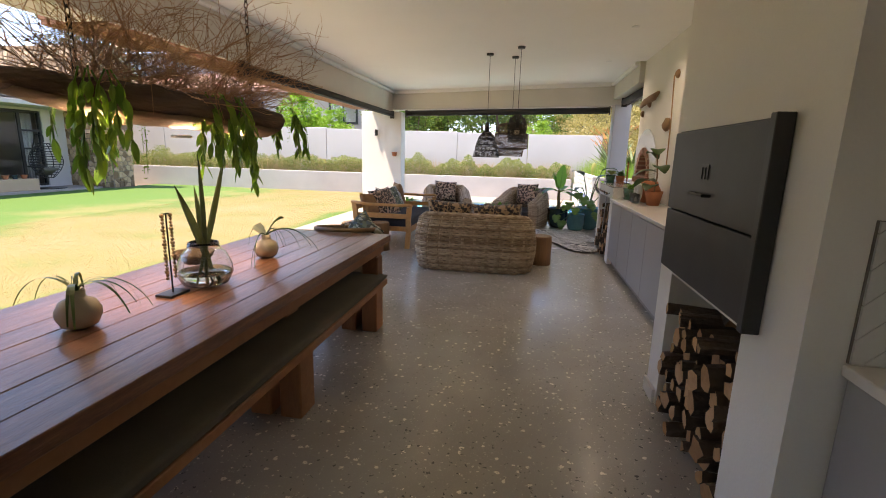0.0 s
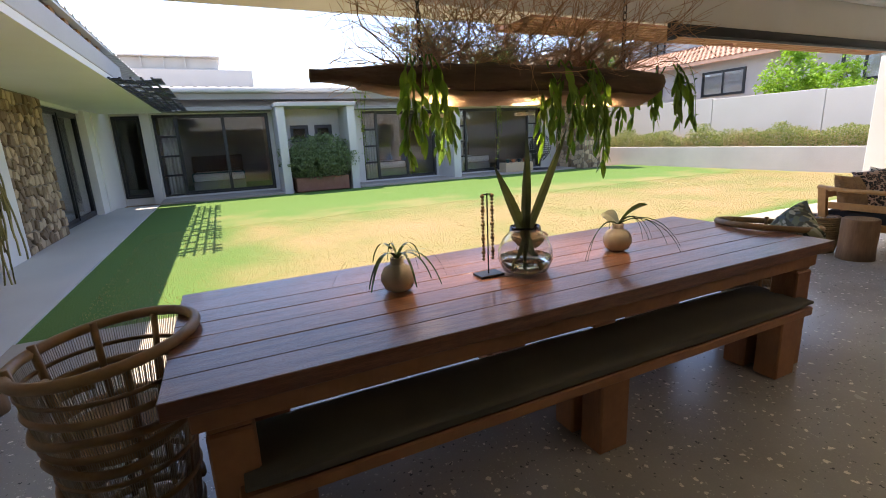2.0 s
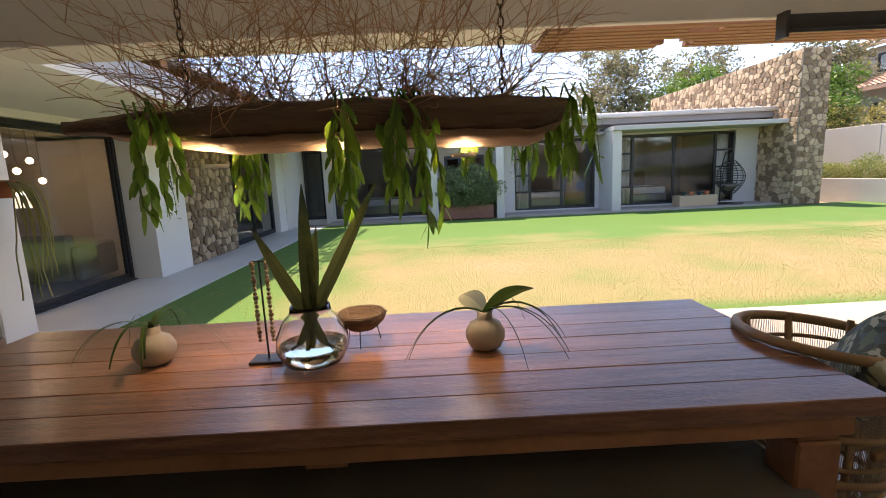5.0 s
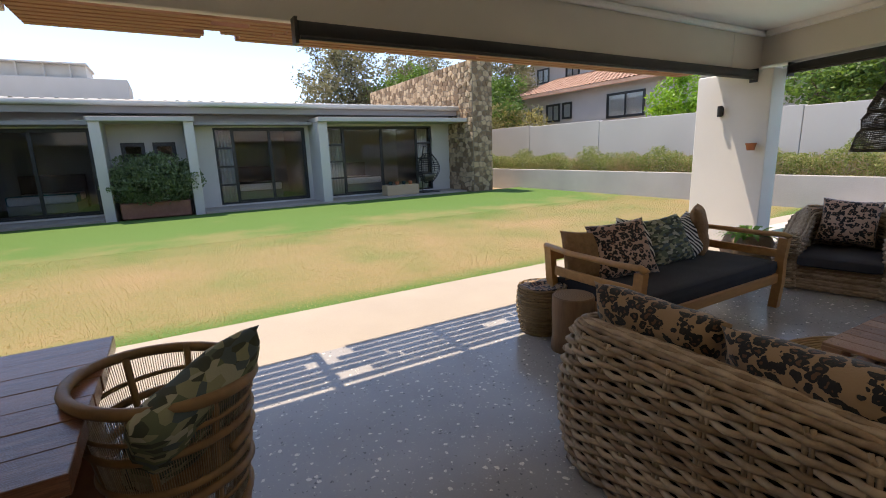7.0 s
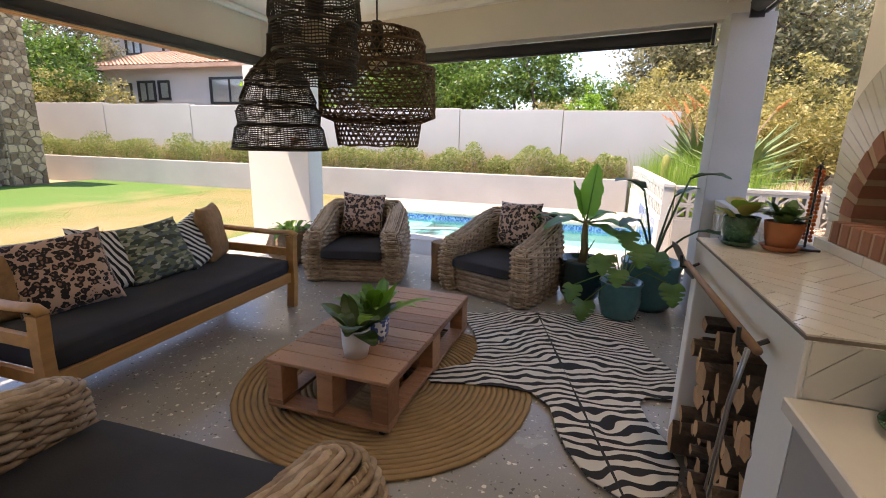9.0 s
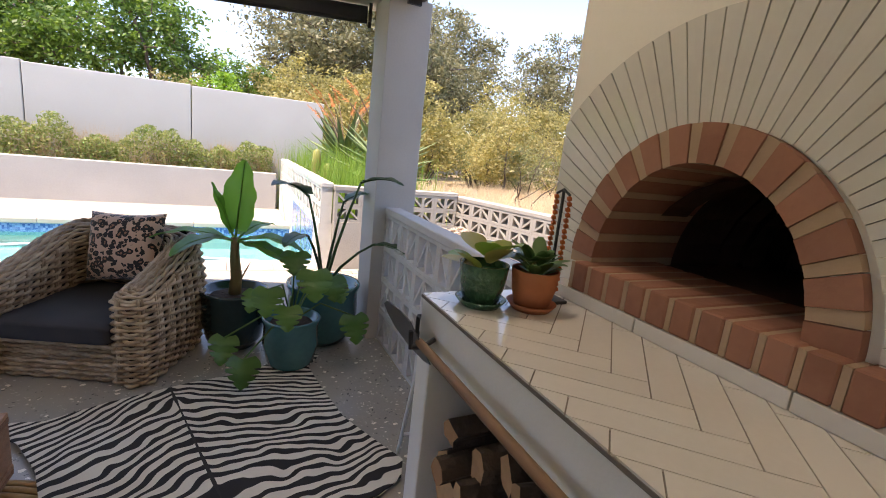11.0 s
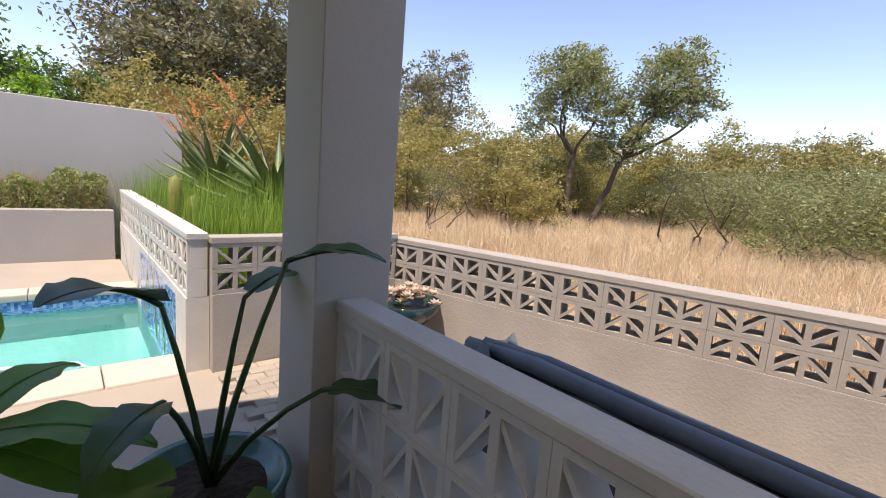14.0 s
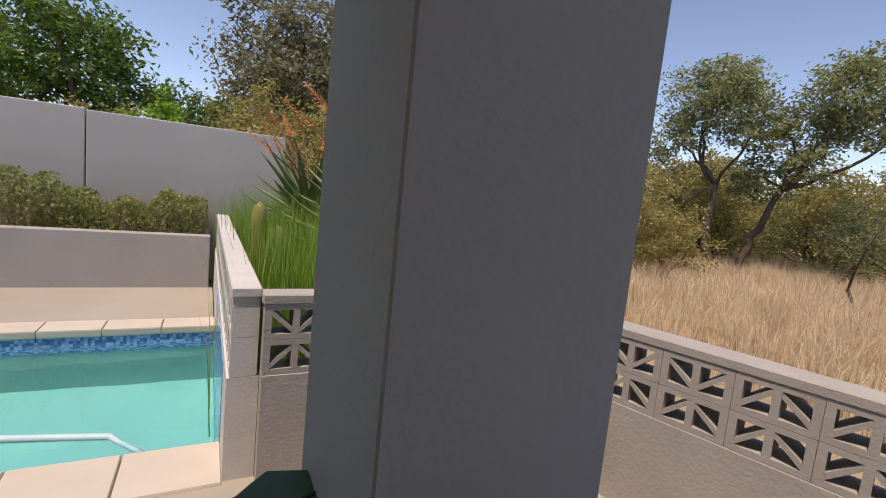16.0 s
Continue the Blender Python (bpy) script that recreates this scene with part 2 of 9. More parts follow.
M_SCREED = mat("pale_grey_path_screed", (0.60, 0.58, 0.55), (0.53, 0.51, 0.48), rough=0.55, scale=1.0, bump=0.06, bscale=60)


def terrazzo():
    m = mat("polished_terrazzo", (0.32, 0.30, 0.275), (0.42, 0.395, 0.36), rough=0.16, scale=2.2, bump=0.0, bscale=120, spec=0.5)
    nt, b, ramp, mp = nodes_of(m)
    last = ramp.outputs["Color"]
    rng = [(26.0, 0.23, (0.86, 0.80, 0.70), 0.45), (55.0, 0.22, (0.62, 0.58, 0.51), 0.45), (42.0, 0.22, (0.12, 0.115, 0.11), 0.34), (110.0, 0.30, (0.42, 0.39, 0.35), 0.5)]
    for sc, size, col, share in rng:
        v = nt.nodes.new("ShaderNodeTexVoronoi")
        v.inputs["Scale"].default_value = sc
        v.inputs["Randomness"].default_value = 1.0
        no = nt.nodes.new("ShaderNodeTexNoise")
        no.inputs["Scale"].default_value = sc * 1.3
        ad = nt.nodes.new("ShaderNodeMixRGB")
        ad.blend_type = "ADD"
        ad.inputs["Fac"].default_value = 0.035
        nt.links.new(mp.outputs["Vector"], no.inputs["Vector"])
        nt.links.new(mp.outputs["Vector"], ad.inputs[1])
        nt.links.new(no.outputs["Color"], ad.inputs[2])
        nt.links.new(ad.outputs[0], v.inputs["Vector"])
        sep = nt.nodes.new("ShaderNodeSeparateColor")
        nt.links.new(v.outputs["Color"], sep.inputs[0])
        # chip size differs from cell to cell, and some cells have none
        lim = nt.nodes.new("ShaderNodeMath")
        lim.operation = "MULTIPLY"
        lim.inputs[1].default_value = size * 1.5
        nt.links.new(sep.outputs[0], lim.inputs[0])
        lt = nt.nodes.new("ShaderNodeMath")
        lt.operation = "LESS_THAN"
        nt.links.new(v.outputs["Distance"], lt.inputs[0])
        nt.links.new(lim.outputs[0], lt.inputs[1])
        has = nt.nodes.new("ShaderNodeMath")
        has.operation = "LESS_THAN"
        has.inputs[1].default_value = share
        nt.links.new(sep.outputs[1], has.inputs[0])
        mu = nt.nodes.new("ShaderNodeMath")
        mu.operation = "MULTIPLY"
        nt.links.new(lt.outputs[0], mu.inputs[0])
        nt.links.new(has.outputs[0], mu.inputs[1])
        mx = nt.nodes.new("ShaderNodeMixRGB")
        nt.links.new(mu.outputs[0], mx.inputs["Fac"])
        nt.links.new(last, mx.inputs[1])
        mx.inputs[2].default_value = (*col, 1)
        last = mx.outputs[0]
    nt.links.new(last, b.inputs["Base Color"])
    # worn polish
    no = nt.nodes.new("ShaderNodeTexNoise")
    no.inputs["Scale"].default_value = 1.6
    no.inputs["Detail"].default_value = 5
    mr = nt.nodes.new("ShaderNodeMapRange")
    mr.inputs["To Min"].default_value, mr.inputs["To Max"].default_value = 0.12, 0.34
    nt.links.new(mp.outputs["Vector"], no.inputs["Vector"])
    nt.links.new(no.outputs["Fac"], mr.inputs["Value"])
    nt.links.new(mr.outputs[0], b.inputs["Roughness"])
    return m


M_TERRAZZO = terrazzo()


def lawn_mat():
    m = mat("patchy_lawn", (0.075, 0.16, 0.022), (0.32, 0.215, 0.105), rough=0.9, scale=0.7, bump=0.35, bscale=60, bdist=0.03, fine=0.42)
    nt, b, ramp, mp = nodes_of(m)
    # greener along the walls and the paving, where it is watered
    tc = nt.nodes.new("ShaderNodeTexCoord")
    sp = nt.nodes.new("ShaderNodeSeparateXYZ")
    nt.links.new(tc.outputs["Object"], sp.inputs[0])
    def lin(sock, a, bb, lo, hi):
        r = nt.nodes.new("ShaderNodeMapRange")
        for k, v in (("From Min", a), ("From Max", bb), ("To Min", lo), ("To Max", hi)):
            r.inputs[k].default_value = v
        nt.links.new(sock, r.inputs["Value"])
        return r.outputs[0]
    def mm(op, a, bb):
        n = nt.nodes.new("ShaderNodeMath")
        n.operation = op
        nt.links.new(a, n.inputs[0])
        nt.links.new(bb, n.inputs[1])
        return n.outputs[0]
    g = mm("MAXIMUM", lin(sp.outputs[0], -6.5, -13.6, 0, 1), lin(sp.outputs[1], 3.0, 0.3, 0, 1))
    g = mm("MAXIMUM", g, lin(sp.outputs[0], -3.9, -3.4, 0, 0.55))
    base = ramp.inputs["Fac"].links[0].from_socket
    sub = nt.nodes.new("ShaderNodeMath")
    sub.operation = "MULTIPLY_ADD"
    sub.inputs[1].default_value = -0.5
    nt.links.new(g, sub.inputs[0])
    add = nt.nodes.new("ShaderNodeMath")
    add.operation = "ADD"
    add.inputs[1].default_value = 0.04
    nt.links.new(base, add.inputs[0])
    nt.links.new(add.outputs[0], sub.inputs[2])
    nt.links.new(sub.outputs[0], ramp.inputs["Fac"])
    e = ramp.color_ramp.elements.new(0.5)
    e.color = (0.225, 0.19, 0.07, 1)
    return m


M_LAWN = lawn_mat()
M_VELD = mat("dry_veld_soil", (0.42, 0.30, 0.19), (0.33, 0.26, 0.15), rough=0.95, scale=0.35, bump=0.6, bscale=12, bdist=0.05)

# ---------------------------------------------------------------- the ground
def ground_height(x, y):
    h = -0.12
    if x > 6:
        h += min(1.0, (x - 6) / 3) * 0.10 + 0.022 * max(0, x - 9)
    return h


bm = bmesh.new()
xs = [-700, -300, -120, -60, -35, -20, -8, 0, 3, 4.5, 6, 7, 8, 9, 11, 14, 18, 24, 32, 45, 60, 90, 150, 300, 700]
ys = [-700, -300, -120, -60, -30, -12, -4, 2, 6, 9, 12, 15, 18, 22, 28, 36, 50, 80, 150, 300, 700]
grid = [[bm.verts.new((x, y, ground_height(min(x, 60), y) + (0.05 * noise.noise((x * .3, y * .3, 0)) if x > 6 else 0))) for x in xs] for y in ys]
for j in range(len(ys) - 1):
    for i in range(len(xs) - 1):
        bm.faces.new((grid[j][i], grid[j][i + 1], grid[j + 1][i + 1], grid[j + 1][i]))
# a hole where the pool is sunk
gone = [f for f in bm.faces if -8 <= f.calc_center_median().x <= 3 and 12 <= f.calc_center_median().y <= 18]
bmesh.ops.delete(bm, geom=gone, context="FACES_ONLY")
solid("ground", bm, M_VELD, "dry sandy veld with sparse straw-coloured grass", "ground")
bm = bmesh.new()
box(bm, -7.99, 12.01, -0.2, -2.9, 17.99, -0.1)
box(bm, -2.9, 16.1, -0.2, 2.99, 17.99, -0.1)
solid("ground_by_pool", bm, M_VELD, "bare soil under the pool surround", "ground")

bm = bmesh.new()
box(bm, -13.9, 0.1, -0.09, -3.37, 17.85, -0.022)
solid("lawn", bm, M_LAWN, "sun-bleached patchy lawn, greener along its edges", "lawn", kind="structure")

# terrace floor, the strip of paving and the path
bm = bmesh.new()
prism(bm, [(-2.25, 0.3), (2.74, 0.3), (2.74, 11.5), (-2.25, 12.9)], -0.09, 0.0)
solid("floor", bm, M_TERRAZZO, "polished grey terrazzo floor with pale stone chips", "floor")
bm = bmesh.new()
box(bm, -3.365, 0.3, -0.1, -2.254, 13.2, -0.003)
prism(bm, [(-2.25, 12.904), (2.742, 11.504), (5.05, 11.504), (4.45, 13.25), (-2.25, 13.25)], -0.1, -0.003)
prism(bm, [(2.744, 4.0), (6.9, 4.0), (6.0, 7.85), (4.98, 11.5), (2.744, 11.5)], -0.1, -0.006)
box(bm, -3.365, 13.2, -0.1, -2.95, 17.8, -0.003)
box(bm, -2.95, 16.3, -0.1, 2.6, 17.85, -0.003)
solid("pavement", bm, M_CONCRETE, "smooth pale concrete paving beside lawn and pool", "pavement")

bm = bmesh.new()
box(bm, -13.9, -1.15, -0.1, 4.2, 0.296, -0.004)
solid("path", bm, M_SCREED, "smooth pale grey path along the main house", "path")

# ---------------------------------------------------------------- terrace roof
CEIL = 2.98
SOF = 2.47
bm = bmesh.new()
prism(bm, [(-2.4, -1.2), (2.99, -1.2), (2.99, 11.42), (-2.4, 12.9)], CEIL, CEIL + 0.12)
solid("ceiling", bm, M_CEIL, "smooth white painted ceiling of the terrace", "ceiling")
bm = bmesh.new()
prism(bm, [(-2.42, -1.3), (3.0, -1.3), (3.0, 11.65), (-2.42, 13.12)], CEIL + 0.124, CEIL + 0.24)
box(bm, -2.85, -1.3, CEIL + 0.124, -2.421, 4.67, CEIL + 0.24)
box(bm, -2.85, 12.0, CEIL + 0.124, -2.421, 13.4, CEIL + 0.24)
solid("roof_slab", bm, M_BEAM, "flat concrete roof over the terrace", "roof")
bm = bmesh.new()
box(bm, -2.85, 0.7, SOF, -2.4, 4.67, CEIL + 0.12, 0.008)
box(bm, -2.46, 4.672, SOF, -2.4, 12.0, CEIL + 0.12, 0.008)
box(bm, -2.85, 12.002, SOF, -2.4, 13.35, CEIL + 0.12, 0.008)
solid("beam_west", bm, M_BEAM, "greige painted beam along the lawn side", "beam")
bm = bmesh.new()
prism(bm, [(-2.397, 12.72), (2.97, 11.3), (2.97, 11.6), (2.64, 11.74), (-2.397, 13.07)], 2.54, CEIL + 0.121)
solid("beam_north", bm, M_BEAM, "greige painted beam on the pool side", "beam")
bm = bmesh.new()
prism(bm, [(2.64, 9.205), (2.98, 9.205), (2.98, 11.293), (2.64, 11.383)], 2.66, CEIL + 0.119)
solid("beam_east", bm, M_BEAM, "greige painted beam over the breeze-block wall", "beam")
bm = bmesh.new()
for x0, y0, x1, y1 in ((-2.4, -1.1, -2.32, 12.69), (2.56, 9.205, 2.636, 11.34)):
    box(bm, x0, y0, CEIL - 0.07, x1, y1, CEIL - 0.002, 0.02)
prism(bm, [(-2.32, 12.615), (2.56, 11.325), (2.56, 11.405), (-2.32, 12.695)], CEIL - 0.07, CEIL - 0.002)
solid("cornice", bm, M_CEIL, "white moulded cornice at the ceiling edge", "cornice")

# timber slats hung outside the beam
pergola = thing("slatted_screen", "reddish timber slat screen along the roof edge", "pergola", kind="structure")
M_SLAT = mat("reddish_timber_slat", (0.36, 0.17, 0.09), (0.26, 0.12, 0.06), rough=0.6, scale=5, stretch=(4, 0.5, 4), bump=0.1)
rs = random.Random(21)
for i in range(7):
    y = 4.7
    x = -3.12 + i * 0.092
    while y < 11.9:
        L = rs.uniform(0.9, 1.9)
        bm = bmesh.new()
        box(bm, x, y, SOF - 0.005, x + 0.066, min(11.95, y + L), SOF + 0.035, 0.003)
        part("slat", bm, M_SLAT, pergola)
        y += L + rs.choice((0.0, 0.02, 0.25))
for k in range(8):
    bm = bmesh.new()
    box(bm, -3.14, 4.7 + k * 1.02, SOF + 0.036, -2.465, 4.76 + k * 1.02, SOF + 0.1, 0.004)
    part("bearer", bm, M_SLAT, pergola)

# piers
bm = bmesh.new()
box(bm, -3.12, 12.45, -0.1, -2.10, 12.8, SOF - 0.001, 0.01)
solid("pier_north_west", bm, M_WALL, "broad cream painted pier at the lawn corner", "pier")
bm = bmesh.new()
box(bm, 2.65, 11.2, -0.1, 2.97, 11.53, 2.539, 0.003)
solid("column_east", bm, M_COLUMN, "square greige painted column beside the breeze-block wall", "column")
bm = bmesh.new()
box(bm, -2.71, 0.06, -0.1, -2.4, 0.45, SOF, 0.012)
solid("column_south", bm, M_WALL, "cream painted column by the sliding doors", "column")

# ---------------------------------------------------------------- kitchen side of the terrace
def arch_poly(cy, z0, r, rise, n=18):
    return [(cy - r, z0)] + [(cy - r * math.cos(math.pi * k / n), z0 + rise * math.sin(math.pi * k / n)) for k in range(1, n)] + [(cy + r, z0)]


ARCH_Y, ARCH_Z = 8.655, 1.215
XW = 2.72          # face of the wall behind the counters
# wall with the oven's mouth: strips left, right and above
bm = bmesh.new()
box(bm, XW, 4.2, -0.1, XW + 0.25, ARCH_Y - 0.335, CEIL + 0.1)
box(bm, XW, ARCH_Y + 0.335, -0.1, XW + 0.25, 9.2, CEIL + 0.1)
box(bm, XW, ARCH_Y - 0.335, -0.1, XW + 0.25, ARCH_Y + 0.335, 1.138)
inner = arch_poly(ARCH_Y, ARCH_Z, 0.335, 0.38)
for (ya, za), (yb, zb) in zip(inner, inner[1:]):
    for x in (XW, XW + 0.25):
        bm.faces.new([bm.verts.new(p) for p in ((x, ya, za), (x, yb, zb), (x, yb, CEIL + 0.1), (x, ya, CEIL + 0.1))])
solid("wall_east", bm, M_WALL, "cream painted wall behind the counters, with an arched oven mouth", "wall")
bm = bmesh.new()
box(bm, 1.86, 2.71, 0.84, 2.97, 4.2, CEIL + 0.1)
box(bm, 1.86, 2.71, -0.1, 2.97, 3.08, 0.84)
box(bm, 1.86, 3.98, -0.1, 2.97, 4.2, 0.84)
box(bm, 2.6, 3.08, -0.1, 2.97, 3.98, 0.84)
solid("wall_chimney_breast", bm, M_WALL, "cream chimney breast with a firewood niche below", "wall")
bm = bmesh.new()
box(bm, 2.75, -1.2, -0.1, 2.97, 2.706, CEIL + 0.1)
solid("wall_scullery", bm, M_WALL, "cream wall behind the scullery counter", "wall")
bm = bmesh.new()
box(bm, -2.4, -1.45, -0.1, -1.2, -1.25, CEIL + 0.1)
box(bm, 2.2, -1.45, -0.1, 3.0, -1.25, CEIL + 0.1)
box(bm, -1.2, -1.45, 2.45, 2.2, -1.25, CEIL + 0.1)
solid("wall_south", bm, M_WALL, "cream wall of the main house behind the dining end", "wall")
bm = bmesh.new()
box(bm, 1.84, 2.7, 0.0, 1.858, 3.06, 0.09, 0.002)
box(bm, 1.84, 4.0, 0.0, 1.858, 4.2, 0.09, 0.002)
solid("baseboard", bm, M_BEAM, "low greige skirting at the foot of the chimney breast", "baseboard")

# ---------------------------------------------------------------- garden walls
GW = 18.75
joints = [-34, -26.6, -22, -18.0, -14.2, -10.5, -6.9, -4.3, -1.65, 0.98, 3.6]
gwall = thing("wall_garden", "tall pale garden wall in panels with thin joints", "wall", kind="structure")
for a, b in zip(joints, joints[1:]):
    bm = bmesh.new()
    box(bm, a + 0.008, GW, -0.1, b - 0.008, GW + 0.22, 2.27 + 0.012 * max(0, -a), 0.01)
    part("panel", bm, M_GARDENWALL, gwall)
bm = bmesh.new()
box(bm, -30, 17.85, -0.15, 2.55, 18.05, 0.72, 0.01)
solid("wall_planter", bm, M_PLASTER, "low grey retaining wall of the planting bed", "wall")
bm = bmesh.new()
box(bm, -30, 18.05, -0.1, 2.55, GW, 0.64)
solid("planting_bed", bm, M_VELD, "soil of the raised planting bed", "soil")

# ---------------------------------------------------------------- pool
M_WATER = glassy("pool_water", (0.55, 0.90, 0.92), 0.02, 1.33)
nt = M_WATER.node_tree
wv = nt.nodes.new("ShaderNodeTexNoise")
wv.inputs["Scale"].default_value = 5
bp = nt.nodes.new("ShaderNodeBump")
bp.inputs["Strength"].default_value, bp.inputs["Distance"].default_value = 0.12, 0.05
nt.links.new(wv.outputs["Fac"], bp.inputs["Height"])
nt.links.new(bp.outputs["Normal"], nt.nodes["Principled BSDF"].inputs["Normal"])
M_POOL = mat("turquoise_pool_plaster", (0.15, 0.43, 0.43), (0.12, 0.375, 0.38), rough=0.6, scale=1.5, bump=0.05)
PX0, PX1, PY0, PY1 = -2.7, 2.62, 13.62, 16.0
bm = bmesh.new()
box(bm, PX0 - 0.2, PY0 - 0.2, -1.4, PX1 + 0.2, PY1 + 0.2, -1.2)
box(bm, PX0 - 0.2, PY0 - 0.2, -1.199, PX0, PY1 + 0.2, -0.05)
box(bm, PX1, PY0 - 0.2, -1.199, PX1 + 0.05, PY1 + 0.2, -0.05)
box(bm, PX0, PY0 - 0.2, -1.199, PX1, PY0, -0.05)
box(bm, PX0, PY1, -1.199, PX1, PY1 + 0.2, -0.05)
box(bm, PX0, PY0, -1.199, PX0 + 1.3, PY1, -0.55)
solid("pool_basin", bm, M_POOL, "turquoise plastered swimming pool with a shallow ledge", "pool")
bm = bmesh.new()
box(bm, PX0 + 0.001, PY0 + 0.001, -1.1, PX1 - 0.001, PY1 - 0.001, -0.15)
bmesh.ops.delete(bm, geom=[f for f in bm.faces if abs(f.calc_center_median().z + 0.15) > 0.01], context="FACES_ONLY")
water = solid("water", bm, M_WATER, "clear turquoise pool water with soft ripples", "water")
water.visible_shadow = False
# coping slabs
bm = bmesh.new()
box(bm, 0, 0, -0.06, 1, 1, 0.012, 0.012)
me_slab = bpy.data.meshes.new("coping_slab")
bm.to_mesh(me_slab)
bm.free()
me_slab.materials.append(M_COPING)
coping = thing("pool_coping", "sandstone coping slabs round the pool", "coping", kind="structure")
def slab(x, y, w, d):
    o = new("slab", me_slab)
    o.parent = coping
    o.location, o.scale = (x, y, 0), (w, d, 1)
n = 11
for i in range(n):
    w = (PX1 - PX0) / n
    slab(PX0 + i * w, PY0 - 0.4, w - 0.006, 0.42)
    slab(PX0 + i * w, PY1 - 0.02, w - 0.006, 0.32)
for i in range(5):
    slab(PX0 - 0.25, PY0 + i * 0.476, 0.27, 0.47)
# mosaic bands
def mosaic():
    m = mat("blue_glass_mosaic", (0.05, 0.16, 0.45), (0.28, 0.45, 0.75), rough=0.15, scale=9, bump=0.0)
    nt, b, ramp, mp = nodes_of(m)
    v = nt.nodes.new("ShaderNodeTexVoronoi")
    v.inputs["Scale"].default_value, v.inputs["Randomness"].default_value = 36, 0.0
    nt.links.new(mp.outputs["Vector"], v.inputs["Vector"])
    sp = nt.nodes.new("ShaderNodeSeparateColor")
    nt.links.new(v.outputs["Color"], sp.inputs[0])
    nt.links.new(sp.outputs[0], ramp.inputs["Fac"])
    return m


M_MOSAIC = mosaic()
bm = bmesh.new()
box(bm, PX0, PY1 - 0.006, -0.32, PX1, PY1 - 0.0001, -0.02)
box(bm, PX0 + 0.0001, PY0, -0.32, PX0 + 0.006, PY1 - 0.007, -0.02)
box(bm, PX0 + 0.007, PY0 + 0.0001, -0.32, PX1, PY0 + 0.006, -0.02)
box(bm, PX1 - 0.012, PY0 + 0.007, -0.4, PX1 - 0.004, 15.6, 0.50)
solid("mosaic_band", bm, M_MOSAIC, "band of small blue glass mosaic tiles at the waterline", "tiles")
bm = bmesh.new()
tube(bm, [(-1.8, 14.6, -0.14), (-0.6, 15.0, -0.13), (0.4, 14.75, -0.13), (1.3, 14.3, -0.13), (2.0, 14.15, -0.14), (2.3, 13.9, -0.3)], 0.024, 8)
solid("pool_hose", bm, mat("white_ribbed_hose", (0.55, 0.72, 0.78), rough=0.5), "pale ribbed pool cleaner hose floating on water", "hose", kind="", smooth=True)

# ---------------------------------------------------------------- breeze-block walls
def breeze_block(w, h, t, flip, side, material):
    """A pierced block: frame, a middle bar and one slanting bar in each half."""
    bm = bmesh.new()
    f = side * 0.82
    y0, y1 = -t / 2, t / 2
    box(bm, 0.001, y0, 0.001, side, y1, h - 0.001)
    box(bm, w - side, y0, 0.001, w - 0.001, y1, h - 0.001)
    box(bm, side, y0, 0.001, w - side, y1, f)
    box(bm, side, y0, h - f, w - side, y1, h - 0.001)
    m = 0.017
    box(bm, w / 2 - m, y0, f, w / 2 + m, y1, h - f)
    for x0, x1, up in ((side, w / 2 - m, not flip), (w / 2 + m, w - side, flip)):
        za, zb = (f, h - f) if up else (h - f, f)
        d = 0.03
        a = [(x0, za - d), (x0, za + d), (x1, zb + d), (x1, zb - d)]
        a = [(x, min(max(z, f), h - f)) for x, z in a]
        lo = [bm.verts.new((x, y0 + 0.003, z)) for x, z in a]
        hi = [bm.verts.new((x, y1 - 0.003, z)) for x, z in a]
        bm.faces.new(lo)
        bm.faces.new(hi[::-1])
        for i in range(4):
            bm.faces.new((lo[i], lo[(i + 1) % 4], hi[(i + 1) % 4], hi[i]))
    me = bpy.data.meshes.new("breeze_block")
    bmesh.ops.recalc_face_normals(bm, faces=bm.faces[:])
    bm.to_mesh(me)
    bm.free()
    me.materials.append(material)
    return me


def breeze_wall(name, p, q, rows, z0, bw, bh, thick, label, plinth=True, cap=0.05, side=0.036, material=None):
    material = material or M_BREEZEGREY
    p, q = Vector((*p, 0)), Vector((*q, 0))
    d = (q - p)
    L = d.length
    ang = math.degrees(math.atan2(d.y, d.x))
    root = thing(name, label, "wall", pose(p.x, p.y, 0, 0, 0, ang), kind="structure")
    n = max(1, round(L / bw))
    w = L / n
    kinds = [breeze_block(w, bh, thick, False, side, material), breeze_block(w, bh, thick, True, side, material)]
    for r in range(rows):
        for i in range(n):
            o = new("breeze_block", kinds[(r + (1 if R.random() < 0.12 else 0)) % 2])
            o.parent = root
            o.location = (i * w, 0, z0 + r * bh)
    if plinth and z0 > 0.01:
        bm = bmesh.new()
        box(bm, 0, -thick / 2 - 0.012, -0.15, L, thick / 2 + 0.012, z0 - 0.002)
        part("plinth", bm, material, root, "rough grey plaster base")
    bm = bmesh.new()
    box(bm, -0.01, -thick / 2 - 0.006, z0 + rows * bh, L + 0.01, thick / 2 + 0.006, z0 + rows * bh + cap, 0.006)
    part("capping", bm, material, root, "weathered cement capping")
    return root


